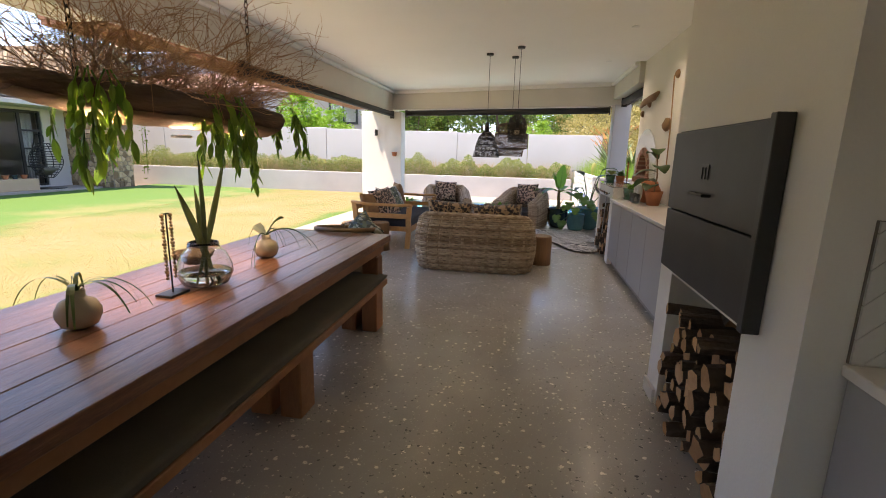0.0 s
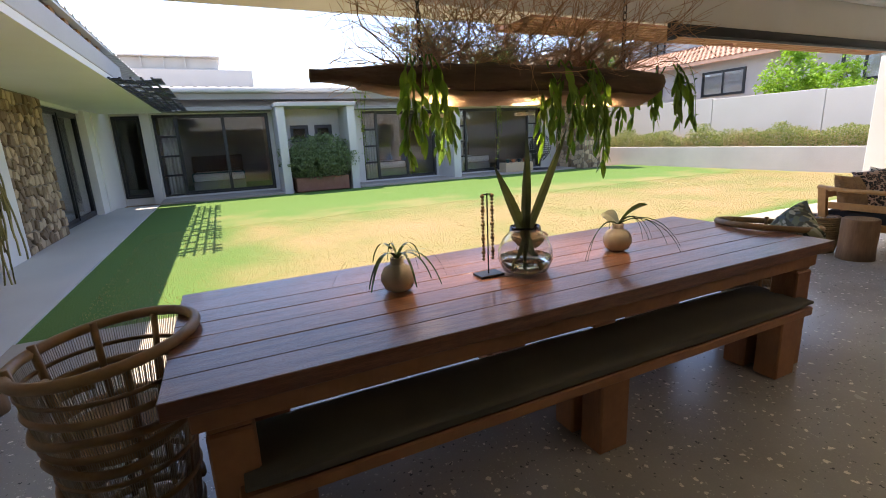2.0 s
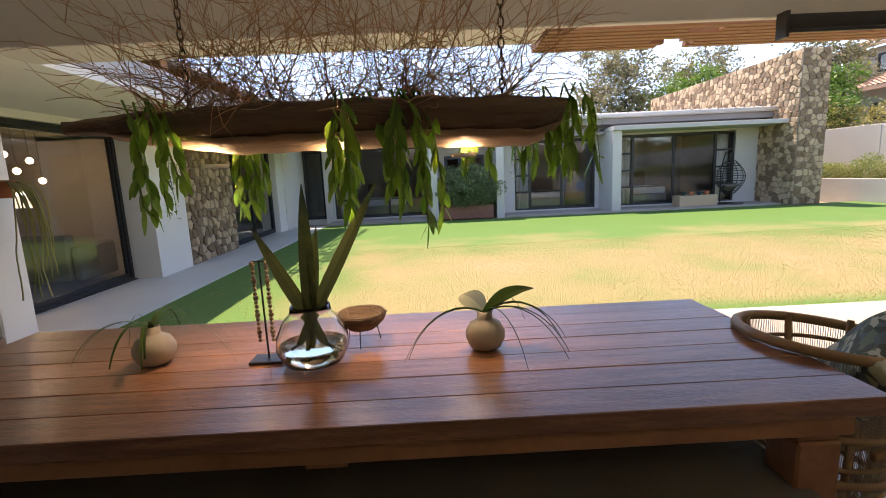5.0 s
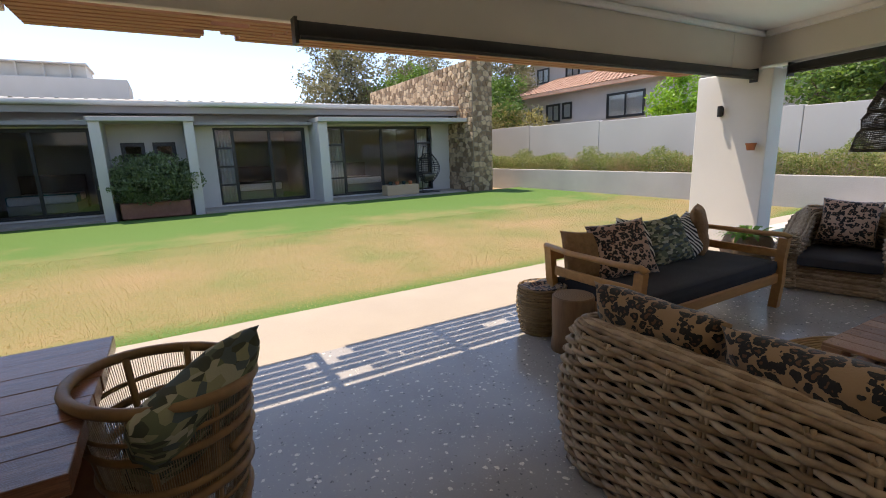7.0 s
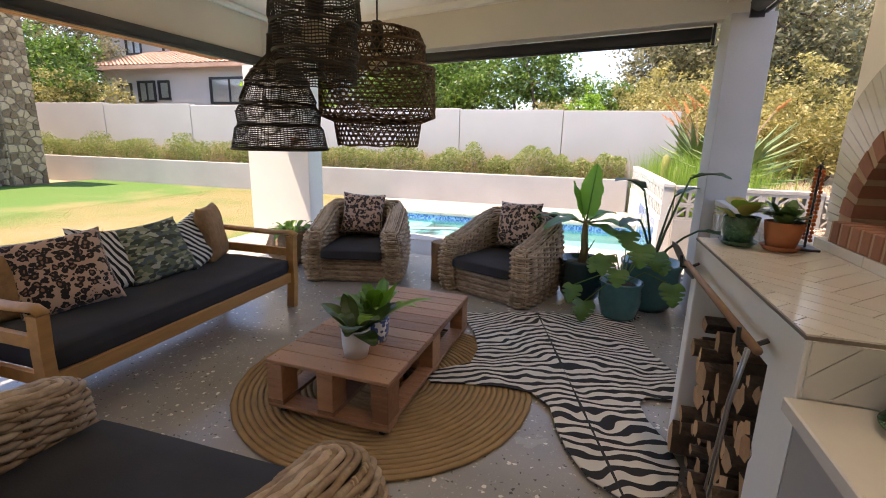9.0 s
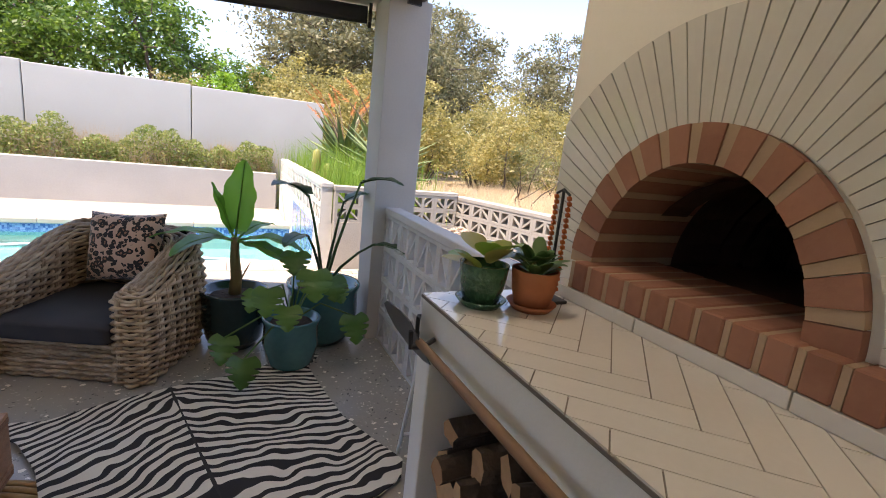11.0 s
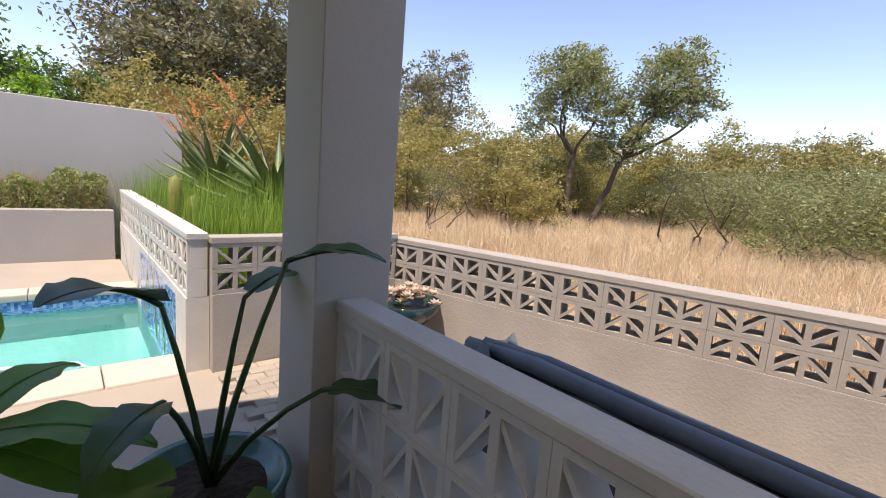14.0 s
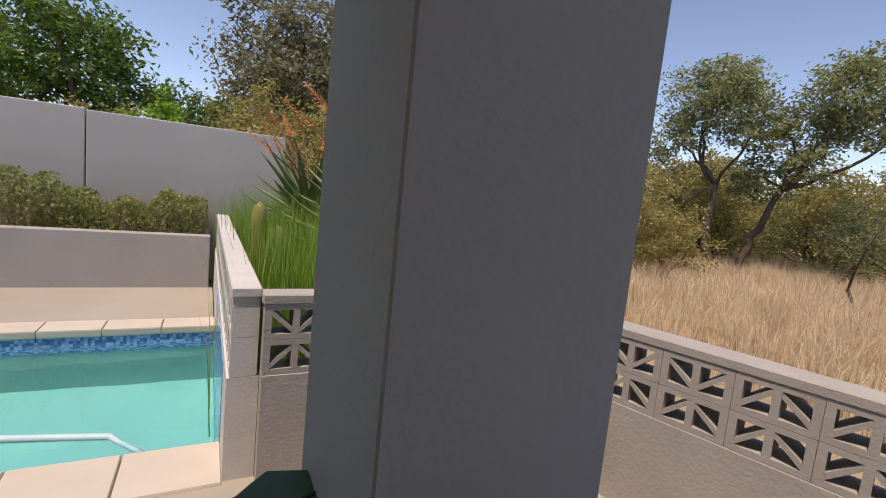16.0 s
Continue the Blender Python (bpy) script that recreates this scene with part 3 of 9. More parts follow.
breeze_wall("wall_breeze_block_terrace", (2.8, 9.205), (2.8, 11.195), 4, 0.0, 0.34, 0.253, 0.11, "white pierced breeze-block wall beside the terrace", side=0.03, material=M_BREEZE)
breeze_wall("wall_breeze_block_pool", (2.69, 13.25), (2.69, 17.84), 2, 0.56, 0.36, 0.21, 0.13, "pierced breeze-block wall beside the pool", material=M_BREEZE)
breeze_wall("wall_breeze_block_corner", (2.77, 13.24), (4.34, 13.24), 2, 0.59, 0.335, 0.185, 0.13, "short pierced breeze-block wall")
breeze_wall("wall_breeze_block_veld", (4.42, 13.26), (5.92, 7.9), 2, 0.55, 0.335, 0.185, 0.17, "long pierced breeze-block boundary wall facing the veld")
breeze_wall("wall_breeze_block_yard", (5.95, 7.8), (6.85, 4.6), 2, 0.55, 0.335, 0.185, 0.17, "long pierced breeze-block boundary wall facing the veld")

# ---------------------------------------------------------------- stones
def cells(w, h, size, rng):
    """Irregular convex pieces that fill a rectangle w by h."""
    nx, ny = max(1, round(w / size)), max(1, round(h / size))
    pts = []
    for j in range(ny):
        for i in range(nx):
            pts.append(((i + 0.5 + (0.5 if j % 2 else 0) * 0.6 + rng.uniform(-.38, .38)) * w / nx, (j + 0.5 + rng.uniform(-.38, .38)) * h / ny))
    out = []
    for k, (px, py) in enumerate(pts):
        poly = [(0, 0), (w, 0), (w, h), (0, h)]
        for l, (qx, qy) in enumerate(pts):
            if l == k or abs(qx - px) > 3 * size or abs(qy - py) > 3 * size:
                continue
            mx, my, dx, dy = (px + qx) / 2, (py + qy) / 2, qx - px, qy - py
            res = []
            for i in range(len(poly)):
                a, b = poly[i], poly[(i + 1) % len(poly)]
                sa = (a[0] - mx) * dx + (a[1] - my) * dy
                sb = (b[0] - mx) * dx + (b[1] - my) * dy
                if sa <= 0:
                    res.append(a)
                if sa * sb < 0:
                    u = sa / (sa - sb)
                    res.append((a[0] + u * (b[0] - a[0]), a[1] + u * (b[1] - a[1])))
            poly = res
            if len(poly) < 3:
                break
        if len(poly) >= 3:
            out.append((poly, (px, py)))
    return out


def stone_face(parent, m, w, h, size, seed, singles=True):
    """Field stones on a face; m maps (along, up, out) to the parent's space."""
    rng = random.Random(seed)
    joined = bmesh.new()
    for poly, c in cells(w, h, size, rng):
        bm = bmesh.new() if singles else joined
        cx = sum(p[0] for p in poly) / len(poly)
        cy = sum(p[1] for p in poly) / len(poly)
        out = rng.uniform(0.012, 0.05)
        rings = []
        for k, o in ((1 - 0.014 / size * 2, -0.02), (1 - 0.014 / size * 2, out * 0.6), (0.72, out)):
            rings.append([bm.verts.new(m @ Vector((cx + (x - cx) * k, cy + (y - cy) * k, o))) for x, y in poly])
        for a, b in zip(rings, rings[1:]):
            for i in range(len(poly)):
                bm.faces.new((a[i], a[(i + 1) % len(poly)], b[(i + 1) % len(poly)], b[i]))
        bm.faces.new(rings[-1])
        if singles:
            part("stone", bm, M_STONE, parent)
    if singles:
        joined.free()
    else:
        tagged(part("stone_facing", joined, M_STONE, parent), kind="stuff")


def plane(o, u, v):
    u, v = Vector(u).normalized(), Vector(v).normalized()
    w = u.cross(v)
    return Matrix(((u.x, v.x, w.x, o[0]), (u.y, v.y, w.y, o[1]), (u.z, v.z, w.z, o[2]), (0, 0, 0, 1)))


# ---------------------------------------------------------------- windows
def glazing(parent, m, w, h, sashes, side=0.0, bars=3, far_side=0.0):
    """A black framed opening in the plane of m (along, up, out), with panes."""
    root = new("window")
    root.parent = parent
    root.matrix_basis = m
    f = 0.06
    bm = bmesh.new()
    box(bm, 0, 0, -0.05, f, h, 0.05)
    box(bm, w - f, 0, -0.05, w, h, 0.05)
    box(bm, f, h - f, -0.05, w - f, h, 0.05)
    box(bm, f, 0, -0.05, w - f, 0.05, 0.05)
    part("frame", bm, M_BLACK, root)
    x = f
    panes = []
    if side:
        sw = side
        step = (h - 0.11) / (bars + 1)
        bm = bmesh.new()
        box(bm, x + sw - 0.05, 0.05, -0.04, x + sw, h - f, 0.04)
        part("mullion", bm, M_BLACK, root)
        for k in range(1, bars + 1):
            bm = bmesh.new()
            box(bm, x, 0.05 + k * step - 0.03, -0.04, x + sw - 0.05, 0.05 + k * step + 0.03, 0.04)
            part("glazing_bar", bm, M_BLACK, root)
        for k in range(bars + 1):
            panes.append((x, 0.05 + k * step + (0.03 if k else 0), x + sw - 0.05, 0.05 + (k + 1) * step - 0.03))
        x += sw
    if far_side:
        step = (h - 0.11) / (bars + 1)
        x1 = w - f - far_side
        bm = bmesh.new()
        box(bm, x1, 0.05, -0.04, x1 + 0.05, h - f, 0.04)
        part("mullion", bm, M_BLACK, root)
        for k in range(1, bars + 1):
            bm = bmesh.new()
            box(bm, x1 + 0.05, 0.05 + k * step - 0.03, -0.04, w - f, 0.05 + k * step + 0.03, 0.04)
            part("glazing_bar", bm, M_BLACK, root)
        for k in range(bars + 1):
            panes.append((x1 + 0.05, 0.05 + k * step + (0.03 if k else 0), w - f, 0.05 + (k + 1) * step - 0.03))
    sw = (w - f - far_side - x) / sashes
    for s in range(sashes):
        bm = bmesh.new()
        o = 0.02 * (s % 2)
        a, b = x + s * sw, x + (s + 1) * sw
        box(bm, a, 0.052, -0.03 + o, a + 0.045, h - f, 0.02 + o)
        box(bm, b - 0.045, 0.052, -0.03 + o, b - 0.001, h - f, 0.02 + o)
        box(bm, a + 0.045, 0.052, -0.03 + o, b - 0.045, 0.11, 0.02 + o)
        box(bm, a + 0.045, h - f - 0.05, -0.03 + o, b - 0.045, h - f, 0.02 + o)
        part("sash", bm, M_BLACK, root)
        panes.append((a + 0.045, 0.11, b - 0.045, h - f - 0.05))
    for a, z0, b, z1 in panes:
        bm = bmesh.new()
        box(bm, a, z0, -0.006, b, z1, 0.0)
        o = part("pane", bm, M_GLASS, root)
        o.visible_shadow = False
    return root


# ---------------------------------------------------------------- bedroom wing across the lawn
FX = -15.3
wing = thing("house_wing", "single-storey bedroom wing with black glazed doors under a pale sheet roof", "house")
bm = bmesh.new()
def wallpiece(y0, y1, z0, z1, x0=FX - 0.25, x1=FX):
    t = bmesh.new()
    box(t, x0, y0, z0, x1, y1, z1)
    part("wall", t, M_FACADE, wing)
OPEN = [(-0.7, 0.02, 0.1, 2.5), (0.33, 3.6, 0.08, 2.52), (4.25, 4.85, 1.55, 2.1), (5.05, 5.65, 1.55, 2.1), (6.72, 9.59, 0.08, 2.52), (10.35, 14.6, 0.08, 2.55)]
y = -1.6
for a, b, z0, z1 in OPEN:
    wallpiece(y, a, -0.1, 3.05)
    wallpiece(a, b, z1, 3.05)
    wallpiece(a, b, -0.1, z0)
    y = b
wallpiece(y, 15.4, -0.1, 3.05)
bm.free()
for y0, y1 in ((0.05, 0.3), (3.72, 3.97), (5.9, 6.15), (9.72, 10.02)):
    bm = bmesh.new()
    box(bm, FX + 0.002, y0, -0.1, -14.05 if y0 > 1 else FX + 0.25, y1, 2.62, 0.008)
    part("pillar", bm, M_FACADE, wing, "pale painted fin beside the glazed doors")
bm = bmesh.new()
box(bm, FX + 0.002, 9.7, 2.622, -13.9, 15.38, 2.76, 0.008)
part("canopy", bm, M_GARDENWALL, wing, "thin pale concrete canopy")
bm = bmesh.new()
box(bm, FX + 0.002, 3.7, 2.622, -13.95, 6.17, 2.74, 0.008)
part("canopy", bm, M_GARDENWALL, wing, "thin pale concrete canopy")
bm = bmesh.new()
box(bm, FX + 0.002, -0.6, 2.56, -14.5, 3.68, 2.66, 0.005)
part("door_hood", bm, M_DARKBAND, wing, "slim taupe hood over the doors")
bm = bmesh.new()
box(bm, FX + 0.002, 6.19, 2.56, -14.6, 9.68, 2.64, 0.005)
part("door_hood", bm, M_DARKBAND, wing, "slim taupe hood over the doors")
bm = bmesh.new()
box(bm, FX - 0.2, -1.6, 3.052, -14.7, 15.38, 3.06)
box(bm, -14.72, -1.6, 2.88, -14.6, 15.36, 3.2)
part("fascia", bm, M_DARKBAND, wing, "taupe fascia board")
bm = bmesh.new()
tube(bm, [(-14.5, -1.6, 3.15), (-14.5, 15.38, 3.15)], 0.085, 8)
part("gutter", bm, M_METALROOF, wing, smooth=True)
bm = bmesh.new()
k = 0
yy = -1.8
while yy < 15.3:
    prof = [(0, 0.0), (0.09, 0.0), (0.12, 0.035), (0.18, 0.035), (0.21, 0.0), (0.3, 0.0)]
    for (a, za), (b, zb) in zip(prof, prof[1:]):
        bm.faces.new([bm.verts.new(p) for p in ((-14.42, yy + a, 3.2 + za), (-14.42, yy + b, 3.2 + zb), (-24, yy + b, 3.95 + zb), (-24, yy + a, 3.95 + za))])
    yy += 0.3
bmesh.ops.remove_doubles(bm, verts=bm.verts[:], dist=1e-4)
box(bm, -24, -1.8, 3.1, -14.45, 15.3, 3.14)
part("roof", bm, M_METALROOF, wing, "pale ribbed sheet metal roof")
def fp(y0, z0):
    return plane((FX - 0.1, y0, z0), (0, 1, 0), (0, 0, 1))
glazing(wing, fp(-0.7, 0.1), 0.72, 2.4, 1)
glazing(wing, fp(0.33, 0.08), 3.27, 2.44, 2, side=0.55)
glazing(wing, fp(4.25, 1.55), 0.6, 0.55, 1)
glazing(wing, fp(5.05, 1.55), 0.6, 0.55, 1)
glazing(wing, fp(6.72, 0.08), 2.87, 2.44, 2, side=0.5)
glazing(wing, fp(10.35, 0.08), 4.25, 2.47, 2, side=0.55, far_side=0.62)
# rooms behind the glass
M_ROOM = mat("grey_room_paint", (0.34, 0.32, 0.30), (0.28, 0.26, 0.245), rough=0.8, scale=1.0, bump=0.03)
M_ROOMFLOOR = mat("dark_room_floor", (0.10, 0.09, 0.08), (0.14, 0.125, 0.11), rough=0.35, scale=1.0, bump=0.02)
bm = bmesh.new()
box(bm, -20.2, -1.6, -0.1, -20.0, 15.4, 3.05)
for yy in (-1.6, 0.1, 3.8, 6.2, 9.85, 15.2):
    box(bm, -20.0, yy, -0.1, FX - 0.252, yy + 0.15, 2.8)
part("inner_wall", bm, M_ROOM, wing)
bm = bmesh.new()
box(bm, -20.0, -1.6, -0.1, FX - 0.252, 15.4, 0.06)
part("room_floor", bm, M_ROOMFLOOR, wing)
bm = bmesh.new()
box(bm, -20.0, -1.6, 2.802, FX - 0.252, 15.4, 2.9)
part("room_ceiling", bm, M_CEIL, wing)
bm = bmesh.new()
box(bm, FX, 0.3, -0.1, -14.0, 3.7, 0.03)
box(bm, FX, 6.17, -0.1, -14.0, 15.38, 0.03)
part("stoep", bm, M_CONCRETE, wing, "narrow concrete step before the doors")
# stack and parapet behind the roof
bm = bmesh.new()
box(bm, -30, -6.0, 2.5, -26.5, 4.2, 5.45, 0.02)
box(bm, -29.5, -6.0, 5.45, -27.0, 2.6, 6.05)
for k in range(9):
    box(bm, -26.95, -5.6 + k * 0.95, 5.46, -26.7, -5.55 + k * 0.95, 6.1)
box(bm, -29.5, -6.0, 6.052, -26.6, 2.7, 6.12)
part("clerestory", bm, M_FACADE, wing, "raised roof with louvred clerestory")

stone_wall = thing("wall_stone_gable", "tall rough field-stone wall at the end of the wing", "wall", kind="structure")
bm = bmesh.new()
box(bm, -23.5, 15.42, -0.15, -13.55, 16.3, 4.82)
part("core", bm, M_MORTAR, stone_wall)
stone_face(stone_wall, plane((-17.5, 15.42, 0), (1, 0, 0), (0, 0, 1)), 3.95, 4.82, 0.185, 3, singles=False)
stone_face(stone_wall, plane((-13.55, 15.42, 0), (0, 1, 0), (0, 0, 1)), 0.88, 4.82, 0.185, 5)
stone_face(stone_wall, plane((-23.5, 15.42, 2.9), (1, 0, 0), (0, 0, 1)), 6.0, 1.92, 0.22, 6, singles=False)

# ---------------------------------------------------------------- main house beside the path
main = thing("main_house", "main house side with sliding glass doors, pillars and deep soffit", "house")
bm = bmesh.new()
box(bm, -7.5, -1.3, -0.1, -6.5, -0.75, SOF, 0.006)
part("pillar", bm, M_WALL, main)
bm = bmesh.new()
box(bm, -9.6, -1.3, -0.1, -7.504, -0.78, SOF)
part("stone_pier", bm, M_MORTAR, main)
pier = main.children[-1]
stone_face(pier, plane((-9.6, -0.78, 0), (1, 0, 0), (0, 0, 1)) @ Matrix.Diagonal((1, 1, -1, 1)), 2.09, SOF - 0.01, 0.165, 11)
bm = bmesh.new()
box(bm, -13.2, -1.3, -0.1, -12.6, -0.75, SOF, 0.006)
box(bm, -15.28, -1.3, -0.1, -13.2, -0.72, 2.9)
box(bm, -12.6, -1.3, 2.395, -9.604, -0.85, SOF)
part("wall", bm, M_WALL, main)
bm = bmesh.new()
box(bm, -6.5, -1.36, 2.37, -2.404, -1.14, SOF)
part("lintel", bm, M_WALL, main)
def wall_plane(x, z, y=-1.25):
    # along -x so that the outer side looks to the lawn
    return plane((x, y, z), (-1, 0, 0), (0, 0, 1))
glazing(main, wall_plane(-4.35, 0.0), 2.14, 2.365, 1)
glazing(main, wall_plane(-9.65, 0.02, -0.95), 2.9, 2.37, 2)
bm = bmesh.new()
box(bm, -6.5, -1.34, -0.06, -2.4, -1.16, 0.012)
part("door_track", bm, M_BLACK, main, "black sliding door track")
bm = bmesh.new()
box(bm, -13.9, -1.2, SOF, -2.855, 0.73, SOF + 0.08)
box(bm, -2.852, -1.2, SOF, -2.41, 0.698, SOF + 0.08)
part("soffit", bm, M_WALL, main, "cream plastered soffit")
bm = bmesh.new()
box(bm, -8.2, 0.63, SOF + 0.082, -2.86, 0.74, 2.8, 0.006)
part("parapet", bm, M_GARDENWALL, main)
# perforated sun screen
bm = bmesh.new()
rs = random.Random(4)
for i in range(27):
    for j in range(5):
        x, yv = -13.4 + i * 0.24, 0.74 + j * 0.13
        box(bm, x, yv, SOF, x + 0.24, yv + 0.03, SOF + 0.02)
        if rs.random() < 0.8:
            box(bm, x + rs.uniform(0, .1), yv + 0.03, SOF, x + rs.uniform(.11, .2), yv + 0.13, SOF + 0.02)
part("sun_screen", bm, M_BLACK, main, "dark laser-cut sun screen")
for i in range(6):
    bm = bmesh.new()
    x = -4.9 - i * 0.55
    box(bm, x - 0.08, -0.8, 2.86, x + 0.08, 0.6, 3.0, 0.01)
    part("rafter", bm, mat("orange_stained_timber", (0.42, 0.20, 0.075), (0.33, 0.15, 0.055), rough=0.6, scale=8, stretch=(3, 0.6, 3)) if i == 0 else bpy.data.materials["orange_stained_timber"], main, "orange stained rafter end")
bm = bmesh.new()
for k in range(40):
    a = -14.2 + k * 0.3
    prof = [(0, 0.0), (0.09, 0.0), (0.12, 0.03), (0.18, 0.03), (0.21, 0.0), (0.3, 0.0)]
    for (u, zu), (v, zv) in zip(prof, prof[1:]):
        bm.faces.new([bm.verts.new(p) for p in ((a + u, 0.68, 3.03 + zu), (a + v, 0.68, 3.03 + zv), (a + v, -8.5, 4.8 + zv), (a + u, -8.5, 4.8 + zu))])
box(bm, -8.3, 0.58, 3.0, -3.6, 0.67, 3.028)
part("roof", bm, M_METALROOF, main, "pale ribbed sheet metal roof")
bm = bmesh.new()
box(bm, -9.0, -0.7, 2.56, -3.5, -0.5, 3.2)
part("upper_wall", bm, M_GARDENWALL, main)
# living room seen through the open doors
bm = bmesh.new()
box(bm, -9.6, -9.2, -0.1, 3.2, -9.0, 1.25)
box(bm, -9.6, -9.2, 1.7, 3.2, -9.0, 3.3)
box(bm, -9.8, -9.2, -0.1, -9.6, -1.3, 1.15)
box(bm, -9.8, -9.2, 1.52, -9.6, -1.3, 3.3)
box(bm, -9.8, -5.3, 1.15, -9.6, -1.3, 1.52)
box(bm, 3.2, -9.2, -0.1, 3.4, -1.26, 3.3)
part("inner_wall", bm, M_ROOM, main)
bm = bmesh.new()
box(bm, -9.6, -9.0, -0.1, 3.2, -1.34, -0.003)
part("room_floor", bm, mat("grey_screed", (0.20, 0.195, 0.185), (0.16, 0.155, 0.15), rough=0.3, scale=1.0, bump=0.02), main)
bm = bmesh.new()
box(bm, -9.6, -9.0, 3.2, 3.2, -1.3, 3.3)
part("room_ceiling", bm, M_ROOM, main)
bm = bmesh.new()
box(bm, -13.4, -5.2, -0.1, -9.802, -5.0, 2.6)
box(bm, -13.4, -4.998, -0.1, -13.202, -1.302, 2.6)
box(bm, -10.0, -4.998, -0.1, -9.802, -1.302, 2.6)
part("inner_wall", bm, M_ROOM, main)
bm = bmesh.new()
box(bm, -13.2, -5.0, 2.602, -9.6, -0.9, 2.7)
part("room_ceiling", bm, M_ROOM, main)
bm = bmesh.new()
box(bm, -13.2, -5.0, -0.1, -10.0, -1.302, 0.0)
part("room_floor", bm, M_ROOMFLOOR, main)
M_DARKTIMBER = mat("dark_roof_timber", (0.09, 0.05, 0.03), (0.06, 0.035, 0.02), rough=0.6, scale=8, stretch=(3, .5, 3))
for i in range(8):
    bm = bmesh.new()
    box(bm, -9.0 + i * 1.3, -9.0, 2.95, -8.85 + i * 1.3, -1.4, 3.19)
    part("ceiling_beam", bm, M_DARKTIMBER, main, "dark timber ceiling beam")

# ---------------------------------------------------------------- house next door
M_TILE = mat("terracotta_roof_tiles", (0.40, 0.225, 0.155), (0.50, 0.315, 0.23), rough=0.8, scale=3, bump=0.3, bscale=12, island=0.4)
nb = thing("neighbour_house", "pale two-storey house with a terracotta tiled roof behind the wall", "house")
bm = bmesh.new()
box(bm, -22.3, 25, -0.1, -6, 33, 4.55)
box(bm, -27.5, 29, -0.1, -19.5, 38, 7.4)
part("wall", bm, M_GARDENWALL, nb)
def tiled(x0, x1, y0, y1, z0, z1, name="roof"):
    bm = bmesh.new()
    n = int((x1 - x0) / 0.26)
    rows = 12
    for j in range(rows):
        for i in range(n):
            a, b = x0 + (x1 - x0) * i / n, x0 + (x1 - x0) * (i + 1) / n
            ya, yb = y0 + (y1 - y0) * j / rows, y0 + (y1 - y0) * (j + 1) / rows
            za, zb = z0 + (z1 - z0) * j / rows, z0 + (z1 - z0) * (j + 1) / rows
            mid = (a + b) / 2
            for u, v, hu, hv in ((a, mid, 0.0, 0.06), (mid, b, 0.06, 0.0)):
                bm.faces.new([bm.verts.new(p) for p in ((u, ya, za + hu + 0.04), (v, ya, za + hv + 0.04), (v, yb, zb + hv), (u, yb, zb + hu))])
    box(bm, x0, y0 - 0.02, z0 - 0.15, x1, y0 + 0.1, z0 + 0.02)
    tagged(part(name, bm, M_TILE, nb, "terracotta tiled roof"), kind="stuff")
tiled(-23, -5.2, 24.3, 29, 4.6, 6.1)
bm = bmesh.new()
box(bm, -23, 29.001, 4.6, -5.2, 33.5, 6.05)
part("roof_back", bm, M_TILE, nb)
tiled(-28.3, -18.8, 28.3, 33, 7.5, 9.0)
for x, z0, w, h, yv in ((-21.2, 3.1, 0.9, .8, 25), (-19.9, 3.0, 1.1, 1.0, 25), (-18.6, 3.1, 0.7, .9, 25), (-15.5, 2.9, 2.2, 1.2, 25), (-9.5, 2.9, 1.6, 1.2, 25), (-25.2, 6.0, 1.2, 1.0, 29), (-22.4, 6.0, 1.2, 1.0, 29)):
    glazing(nb, plane((x, yv - 0.03, z0), (1, 0, 0), (0, 0, 1)), w, h, 2 if w > 1 else 1)

# ---------------------------------------------------------------- dining end
M_TABLE = mat("oiled_reddish_wood", (0.44, 0.20, 0.105), (0.15, 0.06, 0.034), rough=0.30, scale=3.4, stretch=(11, 0.9, 11), bump=0.22, bscale=26, island=0.4, coat=0.3, fine=0.4)
M_TABLE2 = mat("reddish_beam_wood", (0.38, 0.17, 0.075), (0.22, 0.09, 0.04), rough=0.5, scale=3.0, stretch=(6, 1.2, 1.2), bump=0.15, bscale=24, island=0.3)
M_CUSH = mat("olive_grey_canvas", (0.12, 0.108, 0.082), (0.09, 0.082, 0.064), rough=0.9, scale=4, bump=0.12, bscale=180)
M_FABRIC = mat("charcoal_canvas", (0.028, 0.028, 0.033), (0.042, 0.042, 0.048), rough=0.9, scale=5, bump=0.15, bscale=160)
TX0, TX1, TY0, TY1 = -1.237, -0.167, 1.743, 5.105
table = thing("dining_table", "long reddish wooden plank dining table", "table", pose(0, 0, 0))
n = 7
w = (TX1 - TX0) / n
for i in range(n):
    bm = bmesh.new()
    box(bm, TX0 + i * w + 0.0008, TY0, 0.708, TX0 + (i + 1) * w - 0.0008, TY1 + R.uniform(-.006, .004), 0.77 + R.uniform(-.0015, .001), 0.003)
    part("plank", bm, M_TABLE, table)
for y in (TY0 + 0.10, TY1 - 0.23, 3.36):
    bm = bmesh.new()
    box(bm, TX0 + 0.06, y, 0.6, TX1 - 0.06, y + 0.13, 0.707, 0.005)
    part("cross_beam", bm, M_TABLE2, table)
for x in (TX0 + 0.04, TX1 - 0.10):
    bm = bmesh.new()
    box(bm, x, TY0 + 0.06, 0.62, x + 0.05, TY1 - 0.06, 0.706, 0.005)
    part("apron", bm, M_TABLE2, table)
for x in (TX0 + 0.05, TX1 - 0.19):
    for y in (TY0 + 0.095, TY1 - 0.235):
        bm = bmesh.new()
        box(bm, x, y, 0, x + 0.14, y + 0.14, 0.6, 0.008)
        part("leg", bm, M_TABLE2, table)


